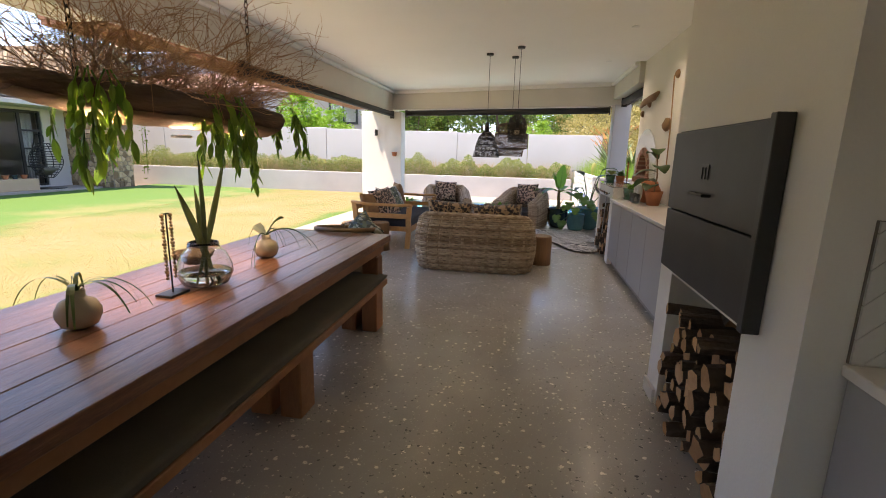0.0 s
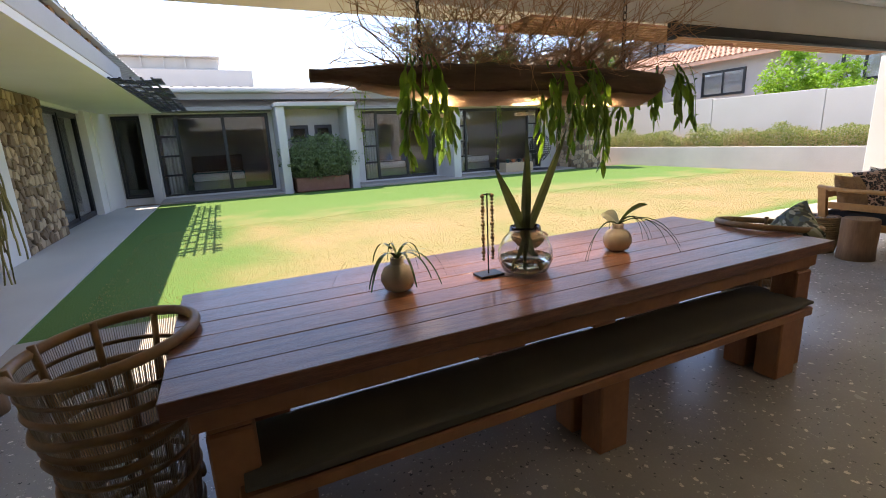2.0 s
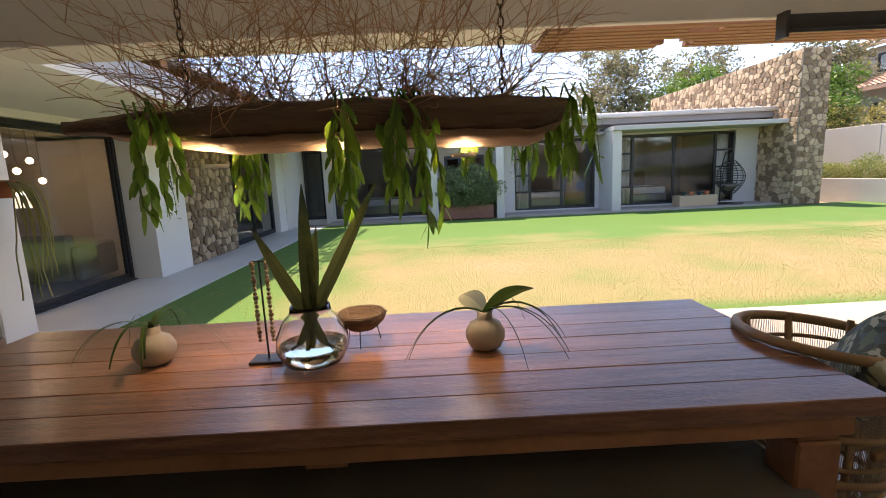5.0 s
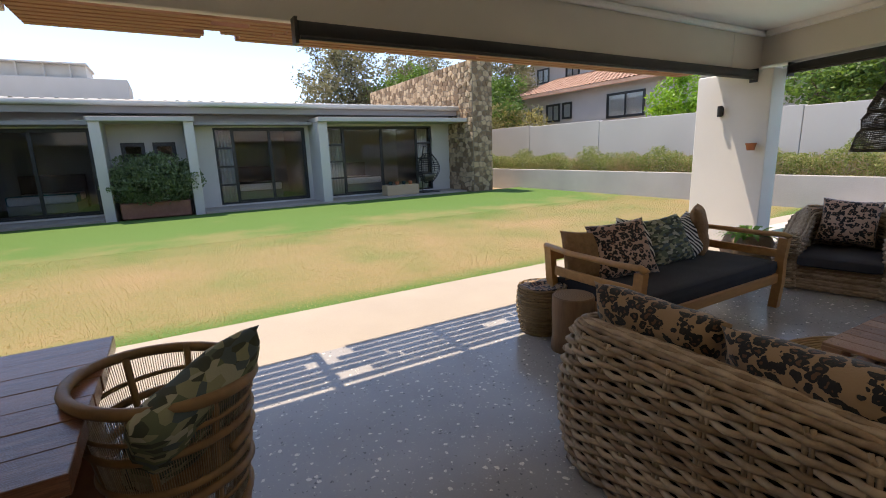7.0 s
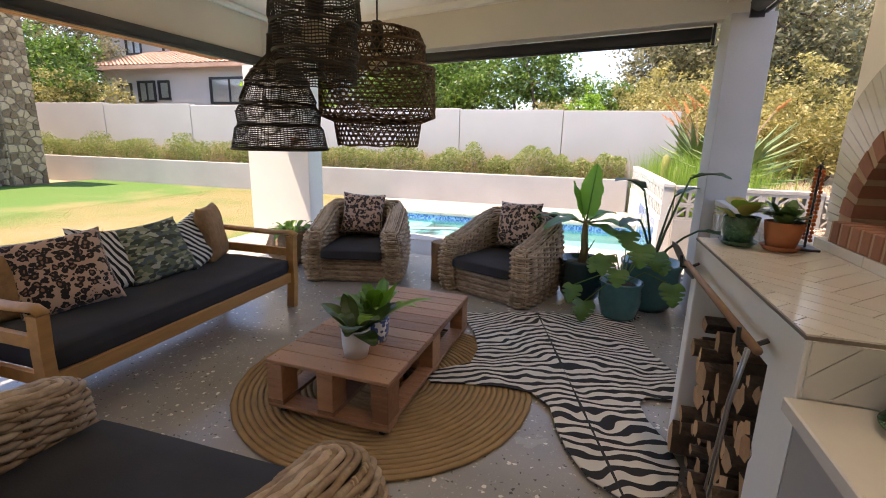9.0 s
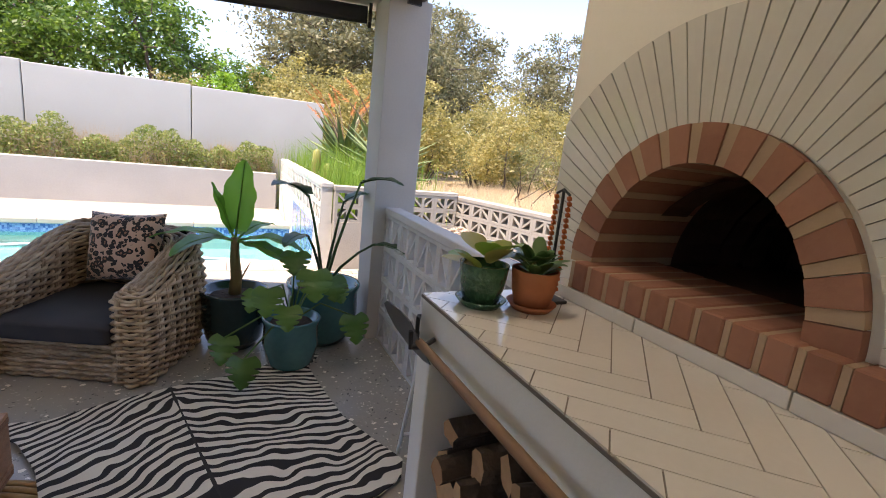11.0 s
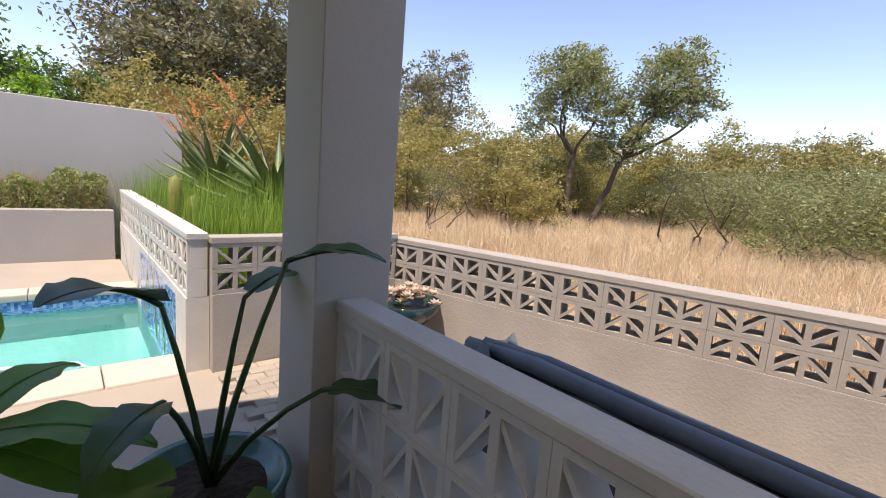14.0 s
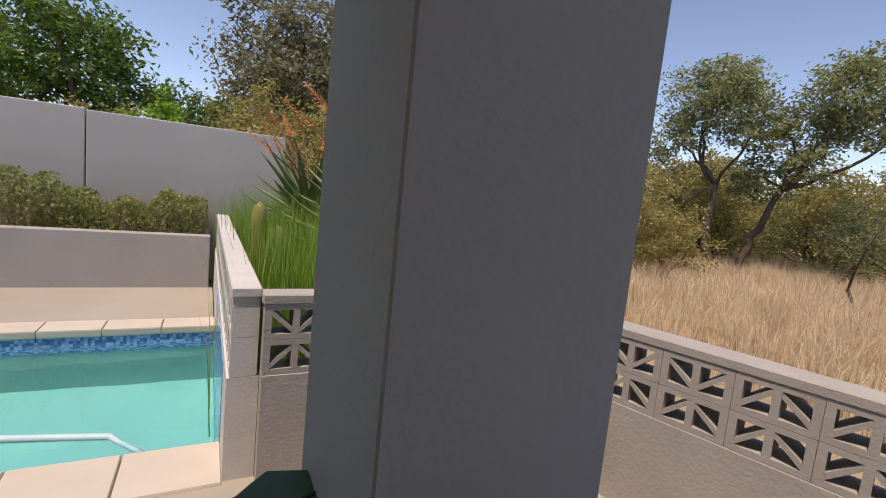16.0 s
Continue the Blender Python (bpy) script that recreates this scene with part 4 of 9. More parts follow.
def bench(x0, x1, name_label):
    b = thing("bench", name_label, "bench", pose(0, 0, 0), "benches at the table")
    for i in range(2):
        bm = bmesh.new()
        ww = (x1 - x0) / 2
        box(bm, x0 + i * ww + 0.003, TY0 + 0.16, 0.355, x0 + (i + 1) * ww - 0.003, TY1 - 0.17, 0.405, 0.006)
        part("seat_plank", bm, M_TABLE2, b)
    for y in (TY0 + 0.22, 3.36, TY1 - 0.42):
        for x in (x0 + 0.02, x1 - 0.15):
            bm = bmesh.new()
            box(bm, x, y, 0, x + 0.13, y + 0.17, 0.354, 0.008)
            part("leg", bm, M_TABLE2, b)
    bm = bmesh.new()
    t = bmesh.new()
    bmesh.ops.create_cube(t, size=1)
    bmesh.ops.subdivide_edges(t, edges=t.edges[:], cuts=12, use_grid_fill=True)
    for v in t.verts:
        u, s, q = v.co.x * 2, v.co.y * 2, v.co.z * 2
        v.co = Vector(((x0 + x1) / 2 + u * (x1 - x0) / 2, (TY0 + TY1) / 2 + s * (TY1 - TY0 - 0.36) / 2, 0.435 + q * 0.03 * (1 - 0.5 * u ** 6) * (1 - 0.6 * s ** 12) + 0.006 * noise.noise((s * 6, u * 2, 0))))
    merge(bm, t)
    part("cushion", bm, M_CUSH, b, "olive-grey canvas seat cushion", smooth=True)
    return b


bench(-0.50, -0.145, "wooden bench with a dark olive seat cushion, under the table")
bench(-1.30, -0.95, "wooden bench with an olive cushion, lawn side of table")

# ---- barrel chairs of cane
M_CANE = mat("brown_cane", (0.36, 0.215, 0.10), (0.22, 0.125, 0.055), rough=0.5, scale=8, bump=0.2, bscale=40, island=0.25)
M_CORD = mat("black_grey_cord", (0.32, 0.26, 0.19), (0.46, 0.385, 0.29), rough=0.8, scale=20, bump=0.1, island=0.5)


def barrel_chair(label):
    c = thing("cane_chair", label, "chair", group="chairs at the table ends")
    def rad(z):
        return 0.20 + 0.095 * (z / 0.8) ** 1.4
    def ring(z, a0=0, a1=360, k=0.0, n=40):
        return [(rad(z) * math.cos(radians(a0 + (a1 - a0) * i / n)), rad(z) * 1.02 * math.sin(radians(a0 + (a1 - a0) * i / n)), z + k * math.cos(radians(a0 + (a1 - a0) * i / n))) for i in range(n + (0 if a1 - a0 == 360 else 1))]
    bm = bmesh.new()
    tube(bm, ring(0.765, k=0.03), 0.021, 8, close=True)
    part("rim", bm, M_CANE, c, "thick steam-bent cane rim", smooth=True)
    for z, r in ((0.67, 0.009), (0.6, 0.016), (0.46, 0.016), (0.33, 0.01), (0.2, 0.014), (0.03, 0.018)):
        bm = bmesh.new()
        tube(bm, ring(z), r, 6, close=True)
        part("hoop", bm, M_CANE, c, smooth=True)
    for i in range(8):
        a = radians(i * 45 + 20)
        bm = bmesh.new()
        tube(bm, [(rad(z) * 0.97 * math.cos(a), rad(z) * 0.97 * math.sin(a), z) for z in (0, .2, .4, .6, .77)], 0.014, 6)
        part("upright", bm, M_CANE, c, smooth=True)
    bm = bmesh.new()
    for i in range(210):
        a = 2 * math.pi * i / 210
        zs = (0.03, 0.33, 0.6, 0.765 + 0.03 * math.cos(a))
        tube(bm, [(rad(z) * 1.0 * math.cos(a), rad(z) * 1.02 * math.sin(a), z) for z in zs], 0.0017, 3, caps=False)
    tagged(part("cord_wall", bm, M_CORD, c, "fine upright cord wall"), kind="stuff")
    bm = bmesh.new()
    lathe(bm, [(0.02, 0.39), (0.20, 0.39), (0.225, 0.41), (0.225, 0.43), (0.20, 0.45), (0.02, 0.455)], 28)
    part("seat", bm, M_CANE, c, smooth=True)
    # broad bands round the lower half
    for k, z in enumerate((0.12, 0.26, 0.40, 0.52)):
        bm = bmesh.new()
        pts = ring(z, k * 40, k * 40 + 215)
        tube(bm, [(x * 1.03, y * 1.03, zz + 0.012 * math.sin(i * 0.3)) for i, (x, y, zz) in enumerate(pts)], 0.017, 6)
        part("band", bm, M_CANE, c, smooth=True)
    return c


chair = barrel_chair("brown cane barrel chair with upright cords at the table end")
chair.matrix_basis = pose(-0.76, 1.53, 0, 0, 0, 90)
other = copy_thing(chair, pose(-0.66, 5.31, 0, 0, 0, -80))
tagged(other, "brown cane barrel chair holding a leaf-print cushion")


# ---- cushions
def pillow(w, h, t, seed=0, seg=18, pinch=0.08):
    bm = bmesh.new()
    sides = []
    for s in (1, -1):
        g = []
        for j in range(seg + 1):
            row = []
            for i in range(seg + 1):
                u, v = 2 * i / seg - 1, 2 * j / seg - 1
                k = (1 - abs(u) ** 3.2) * (1 - abs(v) ** 3.2)
                px = 1 - pinch * (1 - v * v) * abs(u) ** 3
                py = 1 - pinch * (1 - u * u) * abs(v) ** 3
                wr = 0.012 * noise.noise((u * 2.3 + seed, v * 2.3, s)) * k ** 0.3
                row.append(bm.verts.new((u * w / 2 * px, s * (t / 2 * k ** 0.42 + wr * (k > 0)), v * h / 2 * py)))
            g.append(row)
        for j in range(seg):
            for i in range(seg):
                q = (g[j][i], g[j][i + 1], g[j + 1][i + 1], g[j + 1][i])
                bm.faces.new(q if s > 0 else q[::-1])
    bmesh.ops.remove_doubles(bm, verts=bm.verts[:], dist=0.0004)
    return bm


def leopard(name, base, brown, dark, scale):
    m = mat(name, base, tuple(x * 0.86 for x in base), rough=0.85, scale=3, bump=0.15, bscale=150, sheen=0.3)
    nt, b, ramp, mp = nodes_of(m)
    no = nt.nodes.new("ShaderNodeTexNoise")
    no.inputs["Scale"].default_value = scale * 1.1
    add = nt.nodes.new("ShaderNodeMixRGB")
    add.blend_type = "ADD"
    add.inputs["Fac"].default_value = 0.045
    nt.links.new(mp.outputs["Vector"], no.inputs["Vector"])
    nt.links.new(mp.outputs["Vector"], add.inputs[1])
    nt.links.new(no.outputs["Color"], add.inputs[2])
    mp.inputs["Rotation"].default_value = (radians(-90), 0, 0)
    v = nt.nodes.new("ShaderNodeTexVoronoi")
    v.voronoi_dimensions = "3D"
    v.inputs["Scale"].default_value, v.inputs["Randomness"].default_value = scale, 0.8
    nt.links.new(add.outputs[0], v.inputs["Vector"])
    # rosettes: a dark broken ring round a brown centre
    n2 = nt.nodes.new("ShaderNodeTexNoise")
    n2.inputs["Scale"].default_value = scale * 1.9
    nt.links.new(mp.outputs["Vector"], n2.inputs["Vector"])
    sm = nt.nodes.new("ShaderNodeMath")
    sm.operation = "MULTIPLY_ADD"
    sm.inputs[1].default_value = 0.24
    nt.links.new(n2.outputs["Fac"], sm.inputs[0])
    nt.links.new(v.outputs["Distance"], sm.inputs[2])
    r2 = nt.nodes.new("ShaderNodeValToRGB")
    cr = r2.color_ramp
    cr.interpolation = "CONSTANT"
    cr.elements[0].position, cr.elements[0].color = 0.0, (*brown, 1)
    cr.elements[1].position, cr.elements[1].color = 0.34, (*dark, 1)
    e = cr.elements.new(0.65)
    e.color = (*base, 1)
    nt.links.new(sm.outputs[0], r2.inputs["Fac"])
    nt.links.new(r2.outputs["Color"], b.inputs["Base Color"])
    return m


def stripes(name, light, dark, scale, distort, axis="X", rot=0.0):
    m = mat(name, light, tuple(x * 0.85 for x in light), rough=0.85, scale=3, bump=0.12, bscale=140)
    nt, b, ramp, mp = nodes_of(m)
    mp.inputs["Rotation"].default_value = (0, radians(rot), 0)
    wv = nt.nodes.new("ShaderNodeTexWave")
    wv.bands_direction = axis
    wv.inputs["Scale"].default_value, wv.inputs["Distortion"].default_value = scale, distort
    wv.inputs["Detail"].default_value, wv.inputs["Detail Scale"].default_value = 1.5, 1.2
    nt.links.new(mp.outputs["Vector"], wv.inputs["Vector"])
    r2 = nt.nodes.new("ShaderNodeValToRGB")
    r2.color_ramp.elements[0].position, r2.color_ramp.elements[0].color = 0.46, (*dark, 1)
    r2.color_ramp.elements[1].position, r2.color_ramp.elements[1].color = 0.54, (*light, 1)
    nt.links.new(wv.outputs["Fac"], r2.inputs["Fac"])
    nt.links.new(r2.outputs["Color"], b.inputs["Base Color"])
    return m


def leafprint():
    m = mat("leaf_print_fabric", (0.1, 0.1, 0.1), rough=0.85, scale=3, bump=0.12, bscale=140)
    nt, b, ramp, mp = nodes_of(m)
    mp.inputs["Scale"].default_value = (1, 1, 2.2)
    mp.inputs["Rotation"].default_value = (0, 0.6, 0)
    v = nt.nodes.new("ShaderNodeTexVoronoi")
    v.inputs["Scale"].default_value = 22
    nt.links.new(mp.outputs["Vector"], v.inputs["Vector"])
    sp = nt.nodes.new("ShaderNodeSeparateColor")
    nt.links.new(v.outputs["Color"], sp.inputs[0])
    r2 = nt.nodes.new("ShaderNodeValToRGB")
    cr = r2.color_ramp
    cr.interpolation = "CONSTANT"
    cols = ((0.0, (0.055, 0.065, 0.045)), (0.25, (0.13, 0.16, 0.10)), (0.5, (0.30, 0.31, 0.20)), (0.68, (0.085, 0.12, 0.13)), (0.84, (0.42, 0.42, 0.33)))
    cr.elements[0].color = (*cols[0][1], 1)
    cr.elements[1].position, cr.elements[1].color = cols[-1][0], (*cols[-1][1], 1)
    for p, c in cols[1:-1]:
        cr.elements.new(p).color = (*c, 1)
    nt.links.new(sp.outputs[0], r2.inputs["Fac"])
    nt.links.new(r2.outputs["Color"], b.inputs["Base Color"])
    return m


M_LEO = leopard("leopard_print_plush", (0.36, 0.225, 0.12), (0.13, 0.06, 0.03), (0.010, 0.008, 0.007), 26)
M_LEO2 = leopard("pinkish_leopard_print", (0.56, 0.38, 0.29), (0.30, 0.15, 0.10), (0.015, 0.011, 0.010), 25)
M_ZEBRAP = stripes("zebra_print_fabric", (0.70, 0.68, 0.63), (0.012, 0.011, 0.011), 7.5, 3.0, "X", 35)
M_LEAFPRINT = leafprint()
M_WOVEN = mat("woven_water_hyacinth", (0.40, 0.22, 0.095), (0.24, 0.125, 0.05), rough=0.75, scale=12, bump=0.6, bscale=45, bdist=0.02)


def cushion(label, m, material, w=0.5, h=0.48, t=0.18, seed=0):
    ob = part("cushion", pillow(w, h, t, seed), material, None, smooth=True)
    ob.matrix_basis = m
    return tagged(ob, label, "cushion")


cushion("leaf-print cushion in dark greens on a cane chair", pose(-0.58, 5.38, 0.63, -34, 14, -52), M_LEAFPRINT, 0.54, 0.52, 0.2, 2)

# ---- stump stools
M_BARK = mat("smooth_log_side", (0.30, 0.17, 0.085), (0.19, 0.10, 0.05), rough=0.75, scale=5, stretch=(3, 3, 0.5), bump=0.3, bscale=20)


def endgrain(name, c1, c2):
    m = mat(name, c1, c2, rough=0.8, scale=8, bump=0.2, bscale=60)
    nt, b, ramp, mp = nodes_of(m)
    wv = nt.nodes.new("ShaderNodeTexWave")
    wv.wave_type, wv.rings_direction = "RINGS", "Z"
    wv.inputs["Scale"].default_value, wv.inputs["Distortion"].default_value = 18, 2.5
    nt.links.new(mp.outputs["Vector"], wv.inputs["Vector"])
    nt.links.new(wv.outputs["Fac"], ramp.inputs["Fac"])
    return m


M_END = endgrain("stump_end_grain", (0.36, 0.22, 0.12), (0.24, 0.14, 0.07))


def stump(x, y, r, h, label, dark=False):
    s = thing("stump_stool", label, "stool", pose(x, y, 0), "tree stump stools")
    bm = bmesh.new()
    lathe(bm, [(r * 1.02, 0), (r * 0.97, h * .3), (r, h * .7), (r * 0.98, h - 0.012), (r * 0.96, h - 0.004)], 26, wob=0.025)
    part("trunk", bm, M_BARK, s, smooth=True)
    bm = bmesh.new()
    lathe(bm, [(r * 0.95, h - 0.006), (r * 0.93, h), (0.012, h)], 26, wob=0.02)
    part("end_grain", bm, M_END, s)
    return s


stump(-2.12, 0.52, 0.15, 0.44, "pale stripped log stool beside the column")
stump(1.25, 7.68, 0.15, 0.40, "brown log stool beside the wicker sofa")
stump(0.24, 11.42, 0.135, 0.43, "dark brown log stool between the wicker armchairs")
stump(-1.2, 7.93, 0.16, 0.43, "brown log stool beside the daybed")

# ---- the hanging log
M_LOG = mat("weathered_dark_log", (0.10, 0.062, 0.042), (0.19, 0.125, 0.085), rough=0.85, scale=4, stretch=(4, 0.5, 4), bump=0.6, bscale=22, bdist=0.02)
M_LOGUNDER = mat("split_log_face", (0.36, 0.24, 0.15), (0.24, 0.15, 0.09), rough=0.8, scale=4, stretch=(5, 0.5, 5), bump=0.4, bscale=25)
LX = -0.82
log = thing("hanging_log", "dark hollowed log hung on chains as a planter lamp", "planter", pose(0, 0, 0))
bm = bmesh.new()
N = 40
rings = []
for i in range(N + 1):
    s = i / N
    y = 2.37 + s * 2.0
    taper = min(1, (s / 0.34) ** 0.75 if s > 0 else 0.05, ((1 - s) / 0.10) ** 0.5 if s < 1 else 0.12)
    taper = max(0.10, taper)
    half = 0.17 * taper * (1 + 0.08 * noise.noise((s * 6, 0, 3)))
    zt = 1.735 + 0.03 * math.sin(s * 3.1) + 0.012 * noise.noise((s * 11, 2, 0))
    zb = zt - 0.045 - 0.10 * taper + 0.012 * noise.noise((s * 9, 5, 0))
    ring = []
    for k in range(12):
        a = 2 * math.pi * k / 12
        zc = (zt + zb) / 2
        x = LX + half * math.cos(a) * (1.05 if math.sin(a) > -0.6 else 0.9)
        zz = zc + (zt - zb) / 2 * max(-0.92, min(0.95, 1.25 * math.sin(a)))
        ring.append(bm.verts.new((x, y, zz + 0.006 * noise.noise((x * 20, y * 12, zz * 20)))))
    rings.append(ring)
for a, b in zip(rings, rings[1:]):
    for k in range(12):
        bm.faces.new((a[k], a[(k + 1) % 12], b[(k + 1) % 12], b[k]))
bm.faces.new(rings[0])
bm.faces.new(rings[-1][::-1])
part("trough", bm, M_LOG, log, smooth=True)
bm = bmesh.new()
rings = []
for i in range(29):
    s = 0.10 + 0.86 * i / 28
    k = min(1, (s / 0.34) ** 0.75, ((1 - s) / .10) ** .5)
    zt = 1.735 + 0.03 * math.sin(s * 3.1) - 0.045 - 0.10 * k + 0.016
    rings.append([bm.verts.new((LX + 0.148 * k * u * (1 + 0.05 * math.sin(i * 1.7)), 2.37 + s * 2.0, zt - 0.055 * k * (1 - u * u) + 0.003 * math.sin(i * 2.3 + u))) for u in (-1, -.72, -.36, 0, .36, .72, 1)])
for a, b in zip(rings, rings[1:]):
    for k in range(6):
        bm.faces.new((a[k], a[k + 1], b[k + 1], b[k]))
    bm.faces.new((a[0], a[6], b[6], b[0]))
bm.faces.new(rings[0])
bm.faces.new(rings[-1][::-1])
part("underside", bm, M_LOGUNDER, log, "paler split underside", smooth=True)
M_LED = glow("warm_led", (1.0, 0.80, 0.52), 45)
for y in (2.93, 3.42, 3.92):
    bm = bmesh.new()
    lathe(bm, [(0.05, 1.533), (0.05, 1.546), (0.035, 1.546), (0.035, 1.533)], 18, (LX, y, 0))
    pl = part("downlight", bm, M_WHITE, log, "small round downlight")
    bm = bmesh.new()
    lathe(bm, [(0.034, 1.536), (0.034, 1.538)], 18, (LX, y, 0))
    part("lens", bm, M_LED, pl)
    sp = new("log_spot", bpy.data.lights.new("log_spot", "SPOT"))
    sp.data.energy, sp.data.color, sp.data.spot_size, sp.data.spot_blend, sp.data.shadow_soft_size = 4.5, (1.0, 0.8, 0.55), radians(110), 0.8, 0.04
    sp.location = (LX, y, 1.528)
M_CHAIN = mat("rusty_dark_chain", (0.05, 0.04, 0.033), (0.10, 0.075, 0.055), rough=0.6, metal=0.6, scale=12)
for y in (2.86, 4.08):
    bm = bmesh.new()
    z = 1.73
    k = 0
    while z < CEIL - 0.01:
        pts = []
        for i in range(8):
            a = 2 * math.pi * i / 8
            u, v = 0.011 * math.cos(a), 0.024 * math.sin(a)
            pts.append((LX + (u if k % 2 else 0), y + (0 if k % 2 else u), z + v))
        tube(bm, pts, 0.0035, 4, close=True)
        z += 0.038
        k += 1
    tagged(part("chain", bm, M_CHAIN, log), kind="stuff")
# dry twig nest
M_TWIG = mat("dry_orange_twigs", (0.52, 0.30, 0.15), (0.36, 0.19, 0.09), rough=0.75, scale=10, bump=0.1, island=0.5)
bm = bmesh.new()
rt = random.Random(31)
for i in range(330):
    y = rt.uniform(2.75, 4.15)
    p = Vector((LX + rt.uniform(-.09, .09), y, 1.72))
    d = Vector((rt.uniform(-1, 1) * 0.75, rt.uniform(-1, 1) * 0.9, rt.uniform(0.35, 1.0))).normalized()
    n = rt.randint(5, 9)
    step = rt.uniform(0.055, 0.105)
    pts = [p.copy()]
    for k in range(n):
        d = (d + Vector((rt.uniform(-.45, .45), rt.uniform(-.45, .45), rt.uniform(-.34, .22)))).normalized()
        p = p + d * step
        if p.z > CEIL - 0.1 or p.z < 1.7:
            d.z = -d.z * 0.5
            p.z = min(max(p.z, 1.7), CEIL - 0.1)
        p.y = min(max(p.y, 2.6), 4.3)
        p.x = min(max(p.x, LX - 0.42), LX + 0.42)
        pts.append(p.copy())
        if rt.random() < 0.45:
            q = [p.copy()]
            e = (d + Vector((rt.uniform(-1, 1), rt.uniform(-1, 1), rt.uniform(-.6, .7)))).normalized()
            for _ in range(3):
                e = (e + Vector((rt.uniform(-.4, .4), rt.uniform(-.4, .4), rt.uniform(-.4, .3)))).normalized()
                q.append(q[-1] + e * rt.uniform(0.04, 0.08))
            tube(bm, q, [0.0017, 0.0015, 0.0012, 0.0008], 3, caps=False)
    r0 = rt.uniform(0.0016, 0.0042)
    tube(bm, pts, [r0 * (1 - 0.75 * k / n) for k in range(n + 1)], 3, caps=False)
tw = solid("twig_nest", bm, M_TWIG, "tangle of dry orange-brown twigs on the log", "twigs", kind="stuff")
# hanging leaf cacti
M_HANG = leafy("hanging_cactus_leaf", (0.085, 0.18, 0.03), (0.21, 0.35, 0.065), 0.35, 0.35)


def hanging_plant(x, y, z, seed, length, strands, beads=False):
    r = random.Random(seed)
    pl = thing("hanging_plant", "trailing green bead plant over the log edge" if beads else "hanging green leaf cactus trailing from the log", "plant", pose(x, y, z), "plants on the log")
    bm = bmesh.new()
    bs = bmesh.new()
    for i in range(strands):
        a = r.uniform(0, 6.28)
        p = Vector((r.uniform(-.05, .05), r.uniform(-.07, .07), 0.03))
        d = Vector((math.cos(a) * .22, math.sin(a) * .22, 0.25))
        pts = [p.copy()]
        L = length * r.uniform(0.5, 1.0)
        n = int(L / 0.055)
        for k in range(n):
            d = (d + Vector((r.uniform(-.14, .14), r.uniform(-.14, .14), -0.7))).normalized()
            p = p + d * 0.055
            pts.append(p.copy())
            if beads:
                for _ in range(3):
                    b = p + Vector((r.uniform(-.012, .012), r.uniform(-.012, .012), r.uniform(-.025, .025)))
                    blade(bm, b, (r.uniform(-1, 1), r.uniform(-1, 1), r.uniform(-.5, .5)), (0, 0, 1), 0.018, 0.016, 0.1, 2)
            else:
                side = Vector((r.uniform(-1, 1), r.uniform(-1, 1), -0.55)).normalized()
                blade(bm, p, (side * 0.36 + d * 0.75), (r.uniform(-1, 1), r.uniform(-1, 1), 0.4), r.uniform(0.06, 0.095), r.uniform(0.024, 0.038), 0.3, 4)
                side = Vector((r.uniform(-1, 1), r.uniform(-1, 1), -0.4)).normalized()
                blade(bm, p, (side * 0.6 + d * 0.5), (r.uniform(-1, 1), r.uniform(-1, 1), 0.4), r.uniform(0.045, 0.08), r.uniform(0.02, 0.032), 0.3, 4)
        tube(bs, pts, 0.0045 if not beads else 0.0015, 4, caps=False)
    part("leaves", bm, M_HANG, pl).name = "foliage"
    part("stems", bs, M_HANG, pl).name = "stem"
    return pl


for i, (dx, y, L, s) in enumerate(((0.16, 2.80, 0.48, 7), (-0.14, 3.02, 0.42, 6), (0.17, 3.58, 0.45, 7), (0.15, 3.80, 0.55, 8), (-0.15, 4.05, 0.36, 5), (0.12, 4.42, 0.40, 6), (-0.12, 4.36, 0.34, 4))):
    hanging_plant(LX + dx, 2.45 + (y - 2.42) * 0.91, 1.74, 40 + i, L, s)
for i, (dx, y, L) in enumerate(((-0.17, 2.62, .5), (-0.17, 3.42, .55), (-0.17, 4.28, .5), (0.16, 4.48, .35))):
    hanging_plant(LX + dx, 2.45 + (y - 2.42) * 0.91, 1.74, 60 + i, L, 3, True)

# ---- things on the table
M_CERAMIC = mat("matt_stone_ceramic", (0.46, 0.40, 0.32), (0.40, 0.345, 0.275), rough=0.6, scale=6, bump=0.08)
M_LEAFDARK = leafy("dark_green_leaf", (0.028, 0.06, 0.016), (0.065, 0.12, 0.03), 0.25, 0.35)
M_LEAFMID = leafy("mid_green_leaf", (0.05, 0.12, 0.025), (0.10, 0.21, 0.045), 0.3, 0.35)
M_LEAFPALE = leafy("pale_variegated_leaf", (0.42, 0.45, 0.33), (0.55, 0.56, 0.44), 0.3, 0.5)
TOP = 0.771


